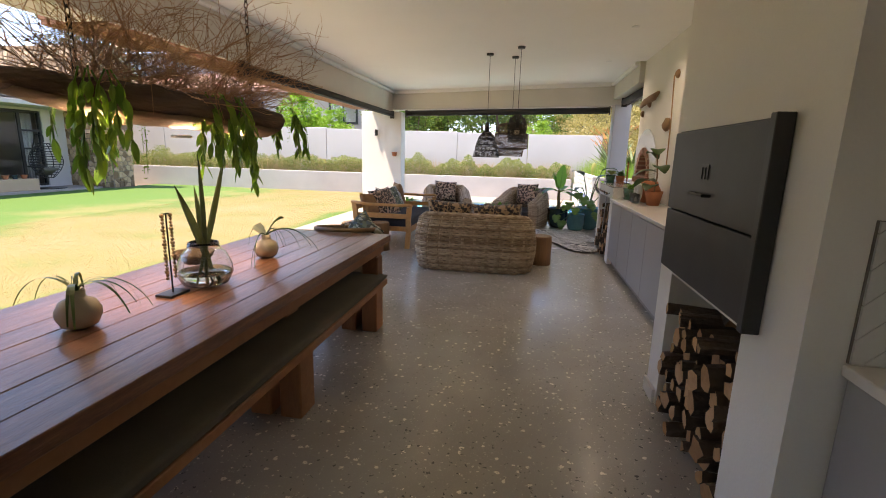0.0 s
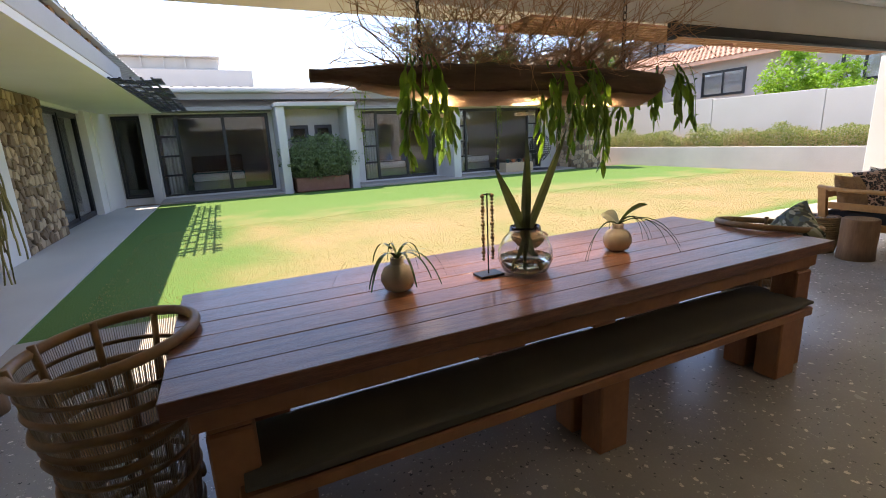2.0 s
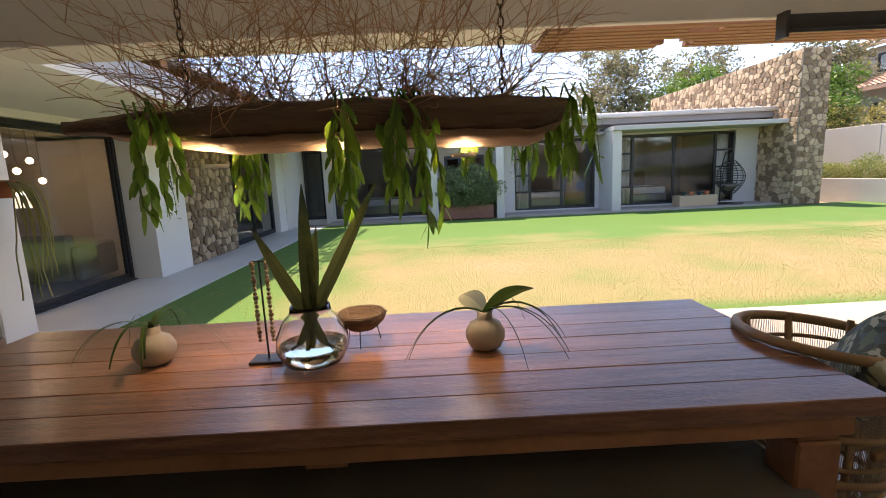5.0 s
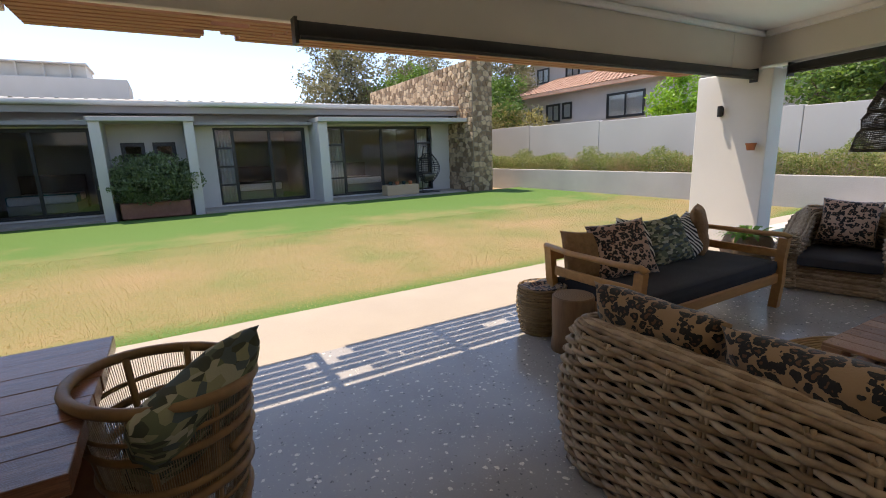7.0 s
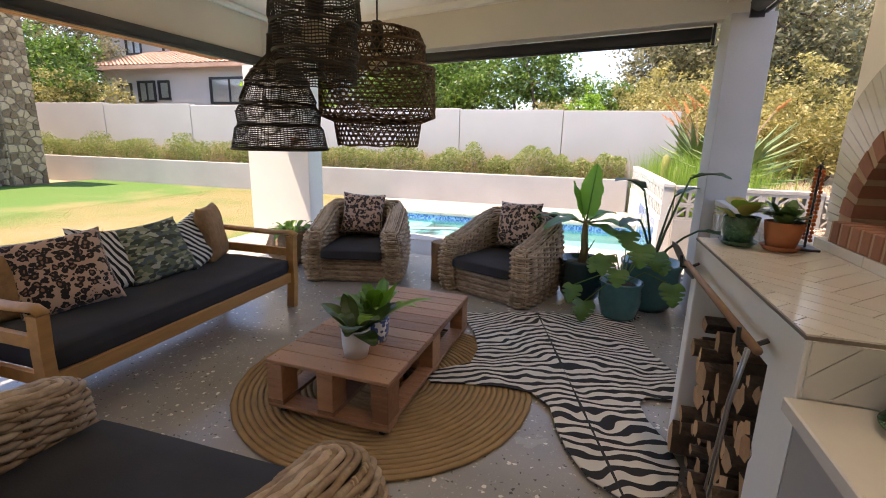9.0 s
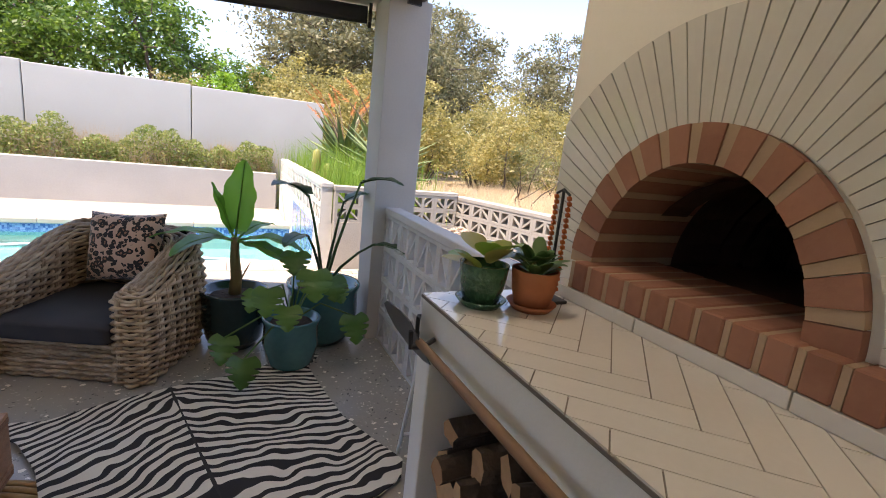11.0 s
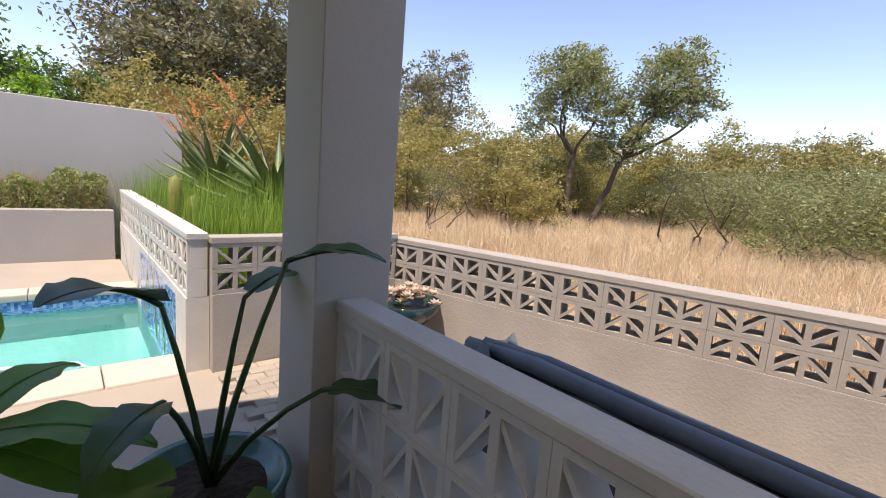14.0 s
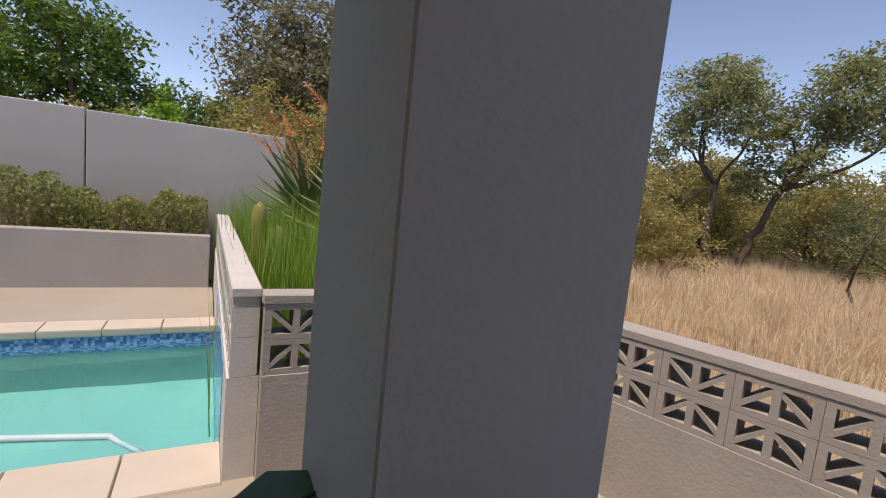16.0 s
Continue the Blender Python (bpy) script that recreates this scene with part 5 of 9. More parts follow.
def bud_pot(x, y, seed, label, kind):
    r = random.Random(seed)
    v = thing("bud_vase", label, "vase", pose(x, y, TOP), "round stoneware vases")
    bm = bmesh.new()
    lathe(bm, [(0.036, 0), (0.062, 0.014), (0.078, 0.05), (0.078, 0.075), (0.062, 0.108), (0.034, 0.124), (0.030, 0.13), (0.031, 0.155), (0.026, 0.156), (0.024, 0.13)], 28)
    part("body", bm, M_CERAMIC, v, smooth=True)
    bm = bmesh.new()
    if kind == "grass":
        for i in range(13):
            a = r.uniform(0, 6.28)
            d = Vector((math.cos(a), math.sin(a), 1.3 if i % 3 else 0.8)).normalized()
            p = Vector((0, 0, 0.15))
            prev = None
            n = 12
            L = r.uniform(0.26, 0.36) if i % 3 else r.uniform(0.42, 0.5)
            wd = r.uniform(0.005, 0.012) if i % 3 else 0.002
            side = d.cross(Vector((0, 0, 1))).normalized()
            for k in range(n + 1):
                s = k / n
                ww = wd * (1 - 0.75 * s)
                row = (bm.verts.new(p - side * ww), bm.verts.new(p + side * ww))
                if prev:
                    bm.faces.new((prev[0], prev[1], row[1], row[0]))
                prev = row
                d = (d + Vector((0, 0, -0.21))).normalized()
                p = p + d * (L / n)
        part("grass_blades", bm, M_LEAFDARK, v)
        v.children[-1].name = "foliage"
    else:
        blade(bm, (0, 0, 0.15), (0.12, 0.75, 0.75), (-0.75, -0.3, 0.6), 0.29, 0.10, 0.32, 9)
        part("leaf", bm, M_LEAFDARK, v)
        bm = bmesh.new()
        blade(bm, (0, 0, 0.15), (-0.15, -0.4, 0.6), (0.9, 0, 0.4), 0.19, 0.09, 0.4, 7)
        part("leaf", bm, M_LEAFPALE, v, "pale variegated leaf")
        for i in range(9):
            bm = bmesh.new()
            a = r.uniform(0.1, 3.0) if i < 7 else r.uniform(-2.2, -1.2)
            d = Vector((math.cos(a) * .8, math.sin(a), 0.75)).normalized()
            p = Vector((0, 0, 0.15))
            pts = [p.copy()]
            for k in range(10):
                d = (d + Vector((r.uniform(-.05, .05), r.uniform(-.05, .05), -0.22))).normalized()
                p = p + d * 0.042
                pts.append(p.copy())
            tube(bm, pts, [0.0036 * (1 - k / 13) for k in range(11)], 4, caps=False)
            part("stem", bm, M_LEAFDARK, v)
    return v


bud_pot(-0.72, 2.65, 3, "round stoneware vase with arching grass blades", "grass")
bud_pot(-0.70, 3.97, 4, "round stoneware vase with a dark leaf and trailing stems", "leaf")
gv = thing("glass_vase", "round clear glass vase with water and snake-plant leaves", "vase", pose(-0.65, 3.30, TOP) @ Matrix.Diagonal((1.13, 1.13, 1.15, 1)))
bm = bmesh.new()
out = [(0.06, 0.0), (0.10, 0.012), (0.122, 0.06), (0.118, 0.10), (0.095, 0.15), (0.07, 0.175), (0.066, 0.2)]
lathe(bm, out + [(r - 0.004, z + 0.002) for r, z in reversed(out[1:])] + [(0.05, 0.006)], 32)
part("bowl", bm, M_CLEAR, gv, smooth=True)
bm = bmesh.new()
lathe(bm, [(0.05, 0.008), (0.095, 0.016), (0.116, 0.06), (0.116, 0.066), (0.01, 0.066)], 28)
part("water", bm, glassy("vase_water", (0.93, 0.97, 0.96), 0, 1.33), gv, smooth=True)
M_SNAKE = leafy("banded_snake_plant_leaf", (0.035, 0.055, 0.018), (0.11, 0.13, 0.05), 0.15, 0.4, scale=14)
for d, L, w, up in (((0.03, -0.42, 0.85), 0.50, 0.05, (1, 0, 0)), ((0.0, 0.02, 1.0), 0.58, 0.05, (1, 0.2, 0)), ((-0.06, 0.46, 0.85), 0.66, 0.046, (1, 0, 0)), ((-0.14, 0.1, 0.95), 0.44, 0.045, (1, 0, 0))):
    bm = bmesh.new()
    blade(bm, (0.0 - d[0] * .1, -d[1] * 0.14, 0.03), d, up, L, w, 0.02, 9, 0.35, 0.93)
    part("leaf", bm, M_SNAKE, gv)
st = thing("bead_stand", "slim black stand with strings of wooden beads", "ornament", pose(-0.69, 3.11, TOP))
bm = bmesh.new()
box(bm, -0.045, -0.065, 0, 0.045, 0.065, 0.012, 0.002)
part("base", bm, M_BLACK, st)
bm = bmesh.new()
tube(bm, [(0, 0, 0.01), (0, 0, 0.405)], 0.004, 6)
tube(bm, [(0, -0.028, 0.4), (0, 0.028, 0.4)], 0.0035, 6)
part("rod", bm, M_BLACK, st)
M_BEAD = mat("wooden_beads", (0.42, 0.30, 0.18), (0.30, 0.20, 0.11), rough=0.6, scale=20)
for sy in (-0.026, 0.026):
    bm = bmesh.new()
    for k in range(19):
        t = bmesh.new()
        bmesh.ops.create_icosphere(t, subdivisions=1, radius=0.009 if k % 4 else 0.012)
        merge(bm, t, Matrix.Translation((0.002 * (k % 2), sy, 0.392 - k * 0.017)))
    tagged(part("bead_string", bm, M_BEAD, st), kind="stuff")
bw = thing("wooden_bowl", "small dark wooden bowl on a thin wire stand", "bowl", pose(-0.84, 3.46, TOP) @ Matrix.Diagonal((1.15, 1.15, 1.1, 1)))
bm = bmesh.new()
lathe(bm, [(0.015, 0.05), (0.05, 0.06), (0.078, 0.09), (0.09, 0.125), (0.084, 0.125), (0.07, 0.09), (0.02, 0.066)], 24, wob=0.06)
part("bowl_shell", bm, M_LOG, bw, smooth=True)
for k in range(3):
    a = k * 2.1
    bm = bmesh.new()
    tube(bm, [(0.07 * math.cos(a), 0.07 * math.sin(a), 0), (0.055 * math.cos(a), 0.055 * math.sin(a), 0.075)], 0.002, 4)
    part("leg", bm, M_BLACK, bw)
# terracotta wall pot on the south column
M_TERRA = mat("terracotta", (0.45, 0.16, 0.07), (0.36, 0.12, 0.05), rough=0.8, scale=6, bump=0.1)
wp = thing("wall_pot", "terracotta pot with a trailing plant on the column", "plant pot", pose(-2.55, 0.535, 1.44))
bm = bmesh.new()
lathe(bm, [(0.05, 0), (0.075, 0.11), (0.082, 0.11), (0.082, 0.135), (0.07, 0.135), (0.06, 0.1)], 20)
part("pot", bm, M_TERRA, wp, smooth=True)
bm = bmesh.new()
tube(bm, [(0, -0.078, 0.06), (0.0, -0.06, 0.06), (0.0, -0.075, 0.1)], 0.008, 6)
part("bracket", bm, M_BLACK, wp)
bm = bmesh.new()
rr = random.Random(5)
for i in range(22):
    p = Vector((rr.uniform(-.05, .05), rr.uniform(-.02, .06), 0.13))
    pts = [p.copy()]
    d = Vector((rr.uniform(-.3, .3), 0.5, 0.4))
    for k in range(int(rr.uniform(6, 24))):
        d = (d + Vector((rr.uniform(-.2, .2), rr.uniform(-.12, .1), -0.45))).normalized()
        p = p + d * 0.045
        p.y = max(p.y, -0.05)
        pts.append(p.copy())
    tube(bm, pts, 0.0055, 4, caps=False)
part("trailing_stems", bm, leafy("yellow_green_trailer", (0.20, 0.20, 0.06), (0.30, 0.28, 0.10), 0.2), wp)
wp.children[-1].name = "foliage"

# ---------------------------------------------------------------- lounge end
M_WICKER = mat("grey_washed_wicker", (0.56, 0.42, 0.285), (0.27, 0.175, 0.10), rough=0.6, scale=14, bump=0.25, bscale=60, island=0.45)
# near-black: shade between the strands, put into the core's colour
M_WICKERSHADE = mat("wicker_gap_shade", (0.05, 0.033, 0.02), (0.035, 0.023, 0.014), rough=0.85, scale=10)


def outline(w, d, wall, r, step):
    """The outline of a thick U seen from above, open to -y: outer side, arm end, inner side. Points are evenly spaced."""
    def arc(cx, cy, rad, a0, a1, n=8):
        return [(cx + rad * math.cos(radians(a0 + (a1 - a0) * i / n)), cy + rad * math.sin(radians(a0 + (a1 - a0) * i / n))) for i in range(n + 1)]
    x, y = w / 2, d / 2
    e = wall * 0.42
    ri = max(0.05, r - wall)
    p = arc(-x + e, -y + e, e, 180, 270, 4)[0:5]
    p += arc(-x + wall - e, -y + e, e, 270, 360, 4)
    p += arc(-x + wall + ri, y - wall - ri, ri, 180, 90, 6)
    p += arc(x - wall - ri, y - wall - ri, ri, 90, 0, 6)
    p += arc(x - wall + e, -y + e, e, 180, 270, 4)
    p += arc(x - e, -y + e, e, 270, 360, 4)
    p += arc(x - r, y - r, r, 0, 90, 8)
    p += arc(-x + r, y - r, r, 90, 180, 8)
    pts = [Vector((*q, 0)) for q in p]
    # even steps
    seg = [(pts[(i + 1) % len(pts)] - pts[i]).length for i in range(len(pts))]
    total = sum(seg)
    n = int(total / step) // 2 * 2 + 1
    out = []
    i, acc = 0, 0.0
    for k in range(n):
        t = total * k / n
        while acc + seg[i] < t:
            acc += seg[i]
            i += 1
        u = (t - acc) / max(seg[i], 1e-6)
        out.append(pts[i].lerp(pts[(i + 1) % len(pts)], u))
    return out


def wicker_seat(name, label, category, w, d, wall, r, hback, harm, group="", strand=0.0142, seat=(0.24, 0.36), rows=20, stake=0.064):
    s = thing(name, label, category, group=group)
    weave_depth = 0.0125 + 0.05 * (stake - 0.056)
    base = outline(w, d, wall, r, stake)
    n = len(base)
    # the middle line of the wall, towards which the top rows close
    def middle(p):
        q = Vector((max(-w / 2 + wall / 2, min(w / 2 - wall / 2, p.x)), p.y, 0))
        if p.y > d / 2 - wall * 1.05 and abs(p.x) < w / 2 - wall * .6:
            q.y = d / 2 - wall / 2
        else:
            q.x = math.copysign(w / 2 - wall / 2, p.x)
            q.y = max(-d / 2 + wall / 2, min(d / 2 - wall / 2, p.y))
        return q
    def height(p):
        f = min(1, max(0, (p.y + d / 2) / d))
        f = f * f * (3 - 2 * f)
        return harm + (hback - harm) * f
    def bulge(z, h):
        f = z / h
        return 0.90 + 0.13 * math.sin(math.pi * min(1, 0.15 + 0.75 * f))
    normal = []
    for i in range(n):
        t = (base[(i + 1) % n] - base[i - 1]).normalized()
        normal.append(Vector((t.y, -t.x, 0)))
    sgn = 1
    c = sum(((base[i] - Vector((0, 0, 0))).dot(normal[i]) for i in range(n)), 0)
    if c < 0:
        sgn = -1
    weave = bmesh.new()
    levels = [(k / rows * 0.94, 0.0) for k in range(rows)] + [(0.932, 0.03), (0.962, 0.2), (0.98, 0.4), (0.992, 0.6), (1.0, 0.8), (1.0, 0.97)]
    for k, (f, close) in enumerate(levels):
        pts = []
        for i, p in enumerate(base):
            q = p.lerp(middle(p), close)
            h = height(q)
            z = 0.02 + f * (h - 0.02)
            b = bulge(z, h)
            q = Vector((q.x * b, q.y * b, z))
            o = weave_depth if (i + k) % 2 else -weave_depth
            if close > 0:
                q.z += o * 0.35
            else:
                q += normal[i] * sgn * o
            pts.append(q)
        m = len(pts)
        # twist of two points between stakes for a rounder weave
        full = []
        for i in range(m):
            p0, p1, p2, p3 = pts[i - 1], pts[i], pts[(i + 1) % m], pts[(i + 2) % m]
            for u in (0.0, 0.33, 0.67):
                full.append(p1 * 1.0 + (p2 - p0) * (0.5 * u) + (p0 * 2 - p1 * 5 + p2 * 4 - p3) * (0.5 * u * u) + (p1 * 3 - p0 - p2 * 3 + p3) * (0.5 * u ** 3))
        tube(weave, full, strand, 6, close=True)
    tagged(part("weave", weave, M_WICKER, s, "thick woven grey-washed wicker strands", smooth=True), kind="stuff")
    # paired upright stakes that the strands pass round
    stakes = bmesh.new()
    for i, p in enumerate(base):
        if i % 2:
            continue
        along = Vector((-normal[i].y, normal[i].x, 0))
        for e in (-0.009, 0.009):
            col = []
            for f in (0.0, 0.3, 0.6, 0.9, 0.955):
                h = height(p)
                z = 0.02 + f * (h - 0.02)
                b = bulge(z, h)
                col.append(Vector((p.x * b, p.y * b, z)) + along * e + normal[i] * sgn * 0.002)
            tube(stakes, col, 0.0085, 5)
    tagged(part("stake_frame", stakes, M_WICKER, s, smooth=True), kind="stuff")
    # dark core that closes the gaps, its colour standing for the shade inside
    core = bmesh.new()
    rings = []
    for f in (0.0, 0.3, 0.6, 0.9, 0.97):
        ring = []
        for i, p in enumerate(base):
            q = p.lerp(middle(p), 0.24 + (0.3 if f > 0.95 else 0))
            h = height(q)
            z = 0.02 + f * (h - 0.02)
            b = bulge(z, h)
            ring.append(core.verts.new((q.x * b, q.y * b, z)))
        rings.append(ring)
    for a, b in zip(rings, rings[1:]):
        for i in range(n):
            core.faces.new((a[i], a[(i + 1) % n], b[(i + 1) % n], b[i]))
    part("core", core, M_WICKERSHADE, s)
    # front panel below the seat
    fp = bmesh.new()
    x0 = w / 2 - wall * 0.75
    nn = int(2 * x0 / stake)
    yf = -d / 2 * 0.93 + 0.03
    for k in range(int(seat[0] / 0.028)):
        z = 0.02 + k * 0.028
        tube(fp, [(-x0 + 2 * x0 * i / nn, yf + (0.009 if (i + k) % 2 else -0.009), z) for i in range(nn + 1)], strand, 6)
    box(fp, -x0, yf + 0.012, 0.02, x0, yf + 0.03, seat[0] - 0.01)
    tagged(part("front_panel", fp, M_WICKER, s, smooth=False), kind="stuff")
    bm = bmesh.new()
    t = bmesh.new()
    bmesh.ops.create_cube(t, size=1)
    bmesh.ops.subdivide_edges(t, edges=t.edges[:], cuts=9, use_grid_fill=True)
    cw, cd = w - 2 * wall * 0.98, d - wall * 0.95
    for v in t.verts:
        u, q, e = v.co.x * 2, v.co.y * 2, v.co.z * 2
        k = 1 - 0.03 * (abs(e) > .9)
        v.co = Vector((u * cw / 2 * k, -wall * 0.5 + q * cd / 2 * k, (seat[0] + seat[1]) / 2 + e * (seat[1] - seat[0]) / 2 * (1 - 0.16 * u ** 8) * (1 - 0.16 * q ** 8) + 0.004 * noise.noise((u * 3, q * 3, 1))))
    merge(bm, t)
    part("seat_cushion", bm, M_FABRIC, s, "charcoal canvas seat cushion", smooth=True)
    return s


sofa = wicker_seat("wicker_sofa", "grey-washed woven wicker sofa with a charcoal seat", "sofa", 1.52, 1.06, 0.21, 0.26, 0.74, 0.55, rows=26, stake=0.076, strand=0.0135)
sofa.matrix_basis = pose(0.37, 7.42, 0, 0, 0, 0) @ pose(0, 0, 0, 0, 0, 180)
arm = wicker_seat("wicker_armchair", "rounded woven wicker armchair with a charcoal seat cushion", "armchair", 0.98, 0.92, 0.19, 0.36, 0.76, 0.54, "wicker armchairs", strand=0.0108, rows=25, stake=0.056)
arm.matrix_basis = pose(-0.74, 11.38, 0, 0, 0, 14)
arm.scale = (1.06, 1.06, 1.04)
copy_thing(arm, pose(0.94, 11.36, 0, 0, 0, -22))
cushion("leopard-print cushion on the wicker sofa", pose(0.02, 7.18, 0.66, 20, 4, 6), M_LEO, 0.60, 0.48, 0.2, 5)
cushion("leopard-print cushion on the wicker sofa", pose(0.66, 7.16, 0.65, 20, -3, -5), M_LEO, 0.66, 0.48, 0.2, 6)
cushion("pinkish leopard-print cushion on a wicker armchair", pose(-0.80, 11.55, 0.65, -16, 3, 14), M_LEO2, 0.50, 0.48, 0.18, 7)
cushion("pinkish leopard-print cushion on a wicker armchair", pose(1.03, 11.53, 0.66, -16, -3, -22), M_LEO2, 0.50, 0.48, 0.18, 8)

# ---- daybed
M_TEAK = mat("honey_teak", (0.58, 0.31, 0.11), (0.43, 0.215, 0.075), rough=0.5, scale=4, stretch=(5, 0.8, 5), bump=0.12, bscale=26, island=0.2)
db = thing("daybed", "honey-coloured teak daybed with a charcoal mattress", "daybed")
DX0, DX1, DY0, DY1 = -1.66, -0.76, 8.1, 10.16
for y in (DY0, DY1 - 0.06):
    for x, h in ((DX1 - 0.08, 0.655), (DX0, 0.70)):
        bm = bmesh.new()
        lean = 0.03 if x > -1 else -0.05
        pts = [(0, 0.0), (0.02, 0.25), (lean * .5, 0.45), (lean, h)]
        for (a, za), (b, zb) in zip(pts, pts[1:]):
            vs = [bm.verts.new((x + o + dx, y + dy, z)) for o, z in ((a, za), (b, zb)) for dx, dy in ((0, 0), (0.075, 0), (0.075, 0.06), (0, 0.06))]
            for k in range(4):
                bm.faces.new((vs[k], vs[(k + 1) % 4], vs[4 + (k + 1) % 4], vs[4 + k]))
            bm.faces.new(vs[:4])
            bm.faces.new(vs[4:])
        part("leg", bm, M_TEAK, db)
    bm = bmesh.new()
    pts = [(DX1 + 0.03, y + 0.03, 0.66), (DX1 - 0.02, y + 0.03, 0.69), (DX1 - 0.2, y + 0.03, 0.675), (DX0 + 0.2, y + 0.03, 0.68), (DX0 - 0.06, y + 0.03, 0.715)]
    t = bmesh.new()
    tube(t, pts, 0.032, 8)
    for v in t.verts:
        v.co.z = 0.683 + (v.co.z - 0.683) * 0.75
    merge(bm, t)
    part("armrest", bm, M_TEAK, db, smooth=True)
    for z in (0.47, 0.27):
        bm = bmesh.new()
        box(bm, DX0 + 0.06, y + 0.015, z, DX1 - 0.06, y + 0.045, z + 0.075, 0.005)
        part("side_rail", bm, M_TEAK, db)
for x in (DX1 - 0.055, DX0 + 0.015):
    bm = bmesh.new()
    box(bm, x, DY0 + 0.05, 0.235, x + 0.035, DY1 - 0.05, 0.325, 0.006)
    part("seat_rail", bm, M_TEAK, db)
bm = bmesh.new()
box(bm, DX0 - 0.03, DY0 + 0.05, 0.58, DX0 + 0.005, DY1 - 0.05, 0.65, 0.006)
part("back_rail", bm, M_TEAK, db)
for k in range(14):
    bm = bmesh.new()
    y = DY0 + 0.12 + k * 0.136
    box(bm, DX0 + 0.05, y, 0.285, DX1 - 0.055, y + 0.07, 0.31)
    part("slat", bm, M_TEAK, db)
bm = bmesh.new()
t = bmesh.new()
bmesh.ops.create_cube(t, size=1)
bmesh.ops.subdivide_edges(t, edges=t.edges[:], cuts=15, use_grid_fill=True)
for v in t.verts:
    u, q, e = v.co.x * 2, v.co.y * 2, v.co.z * 2
    v.co = Vector(((DX0 + DX1) / 2 + u * 0.42 * (1 - .02 * abs(e)), (DY0 + DY1) / 2 + q * 0.96, 0.385 + e * 0.072 * (1 - .15 * u ** 10) * (1 - .15 * q ** 20) + 0.008 * noise.noise((u * 3, q * 5, 2))))
merge(bm, t)
part("mattress", bm, M_FABRIC, db, "charcoal canvas mattress", smooth=True)
for lab, y, x, mt, w, h, ry, rz, rx in (("braided brown hyacinth cushion on the daybed", 8.36, -1.47, M_WOVEN, .46, .42, 4, 74, -22), ("pinkish leopard-print cushion on the daybed", 8.62, -1.33, M_LEO2, .52, .50, -6, 66, -30),
        ("zebra-striped cushion on the daybed", 8.98, -1.44, M_ZEBRAP, .46, .46, 10, 84, -24), ("leaf-print cushion in sage greens on the daybed", 9.30, -1.38, M_LEAFPRINT, .54, .46, -3, 86, -28),
        ("zebra-striped cushion on the daybed", 9.66, -1.40, M_ZEBRAP, .44, .42, -14, 100, -26), ("braided brown hyacinth cushion on the daybed", 9.92, -1.44, M_WOVEN, .48, .50, 0, 118, -10)):
    cushion(lab, pose(x, y, 0.44 + h * 0.46, rx, ry, rz), mt, w, h, 0.15, y)

# ---- basket beside the daybed
M_BASKET = mat("seagrass_basket", (0.40, 0.28, 0.15), (0.24, 0.16, 0.08), rough=0.8, scale=14, bump=0.5, bscale=50, island=0.4)
bk = thing("basket", "woven seagrass basket with a leopard-print throw inside", "basket", pose(-1.62, 8.0, 0))
bm = bmesh.new()
for k in range(17):
    z = 0.012 + k * 0.0235
    rad = 0.165 + 0.04 * math.sin(math.pi * z / 0.5)
    tube(bm, [((rad + (0.006 if (i + k) % 2 else -0.004)) * math.cos(2 * math.pi * i / 36), (rad + (0.006 if (i + k) % 2 else -0.004)) * math.sin(2 * math.pi * i / 36), z) for i in range(36)], 0.0125, 5, close=True)
tagged(part("weave", bm, M_BASKET, bk, smooth=True), kind="stuff")
bm = bmesh.new()
lathe(bm, [(0.15, 0.01), (0.16, 0.3), (0.18, 0.36), (0.17, 0.40), (0.12, 0.385), (0.09, 0.36), (0.05, 0.375), (0.01, 0.36)], 22, wob=0.07)
part("throw", bm, M_LEO, bk, "leopard-print throw", smooth=True)

# ---- pallet table
M_PALLET = mat("oiled_pallet_pine", (0.46, 0.245, 0.135), (0.25, 0.115, 0.06), rough=0.45, scale=4, stretch=(1.4, 9, 9), bump=0.35, bscale=24, island=0.6, fine=0.4)
pt = thing("pallet_table", "low coffee table of reddish pallet wood on castors", "coffee table", pose(0.49, 9.33, 0, 0, 0, -1.5))
HW, HL = 0.365, 0.715
n = 11
for i in range(n):
    y = -HL + i * (2 * HL / n)
    bm = bmesh.new()
    box(bm, -HW, y + 0.003, 0.322, HW, y + 2 * HL / n - 0.003, 0.342, 0.003)
    part("deck_board", bm, M_PALLET, pt)
bm = bmesh.new()
for i in range(n):
    for x in (-HW + 0.03, -HW + 0.07, -0.02, 0.02, HW - 0.07, HW - 0.03):
        y = -HL + (i + .5) * (2 * HL / n) + R.uniform(-.03, .03)
        lathe(bm, [(0.0042, 0.3415), (0.0042, 0.3428)], 6, (x + R.uniform(-.006, .006), y, 0))
tagged(part("nail_heads", bm, M_BLACK, pt, "rusty nail heads"), kind="stuff").name = "nail_head"
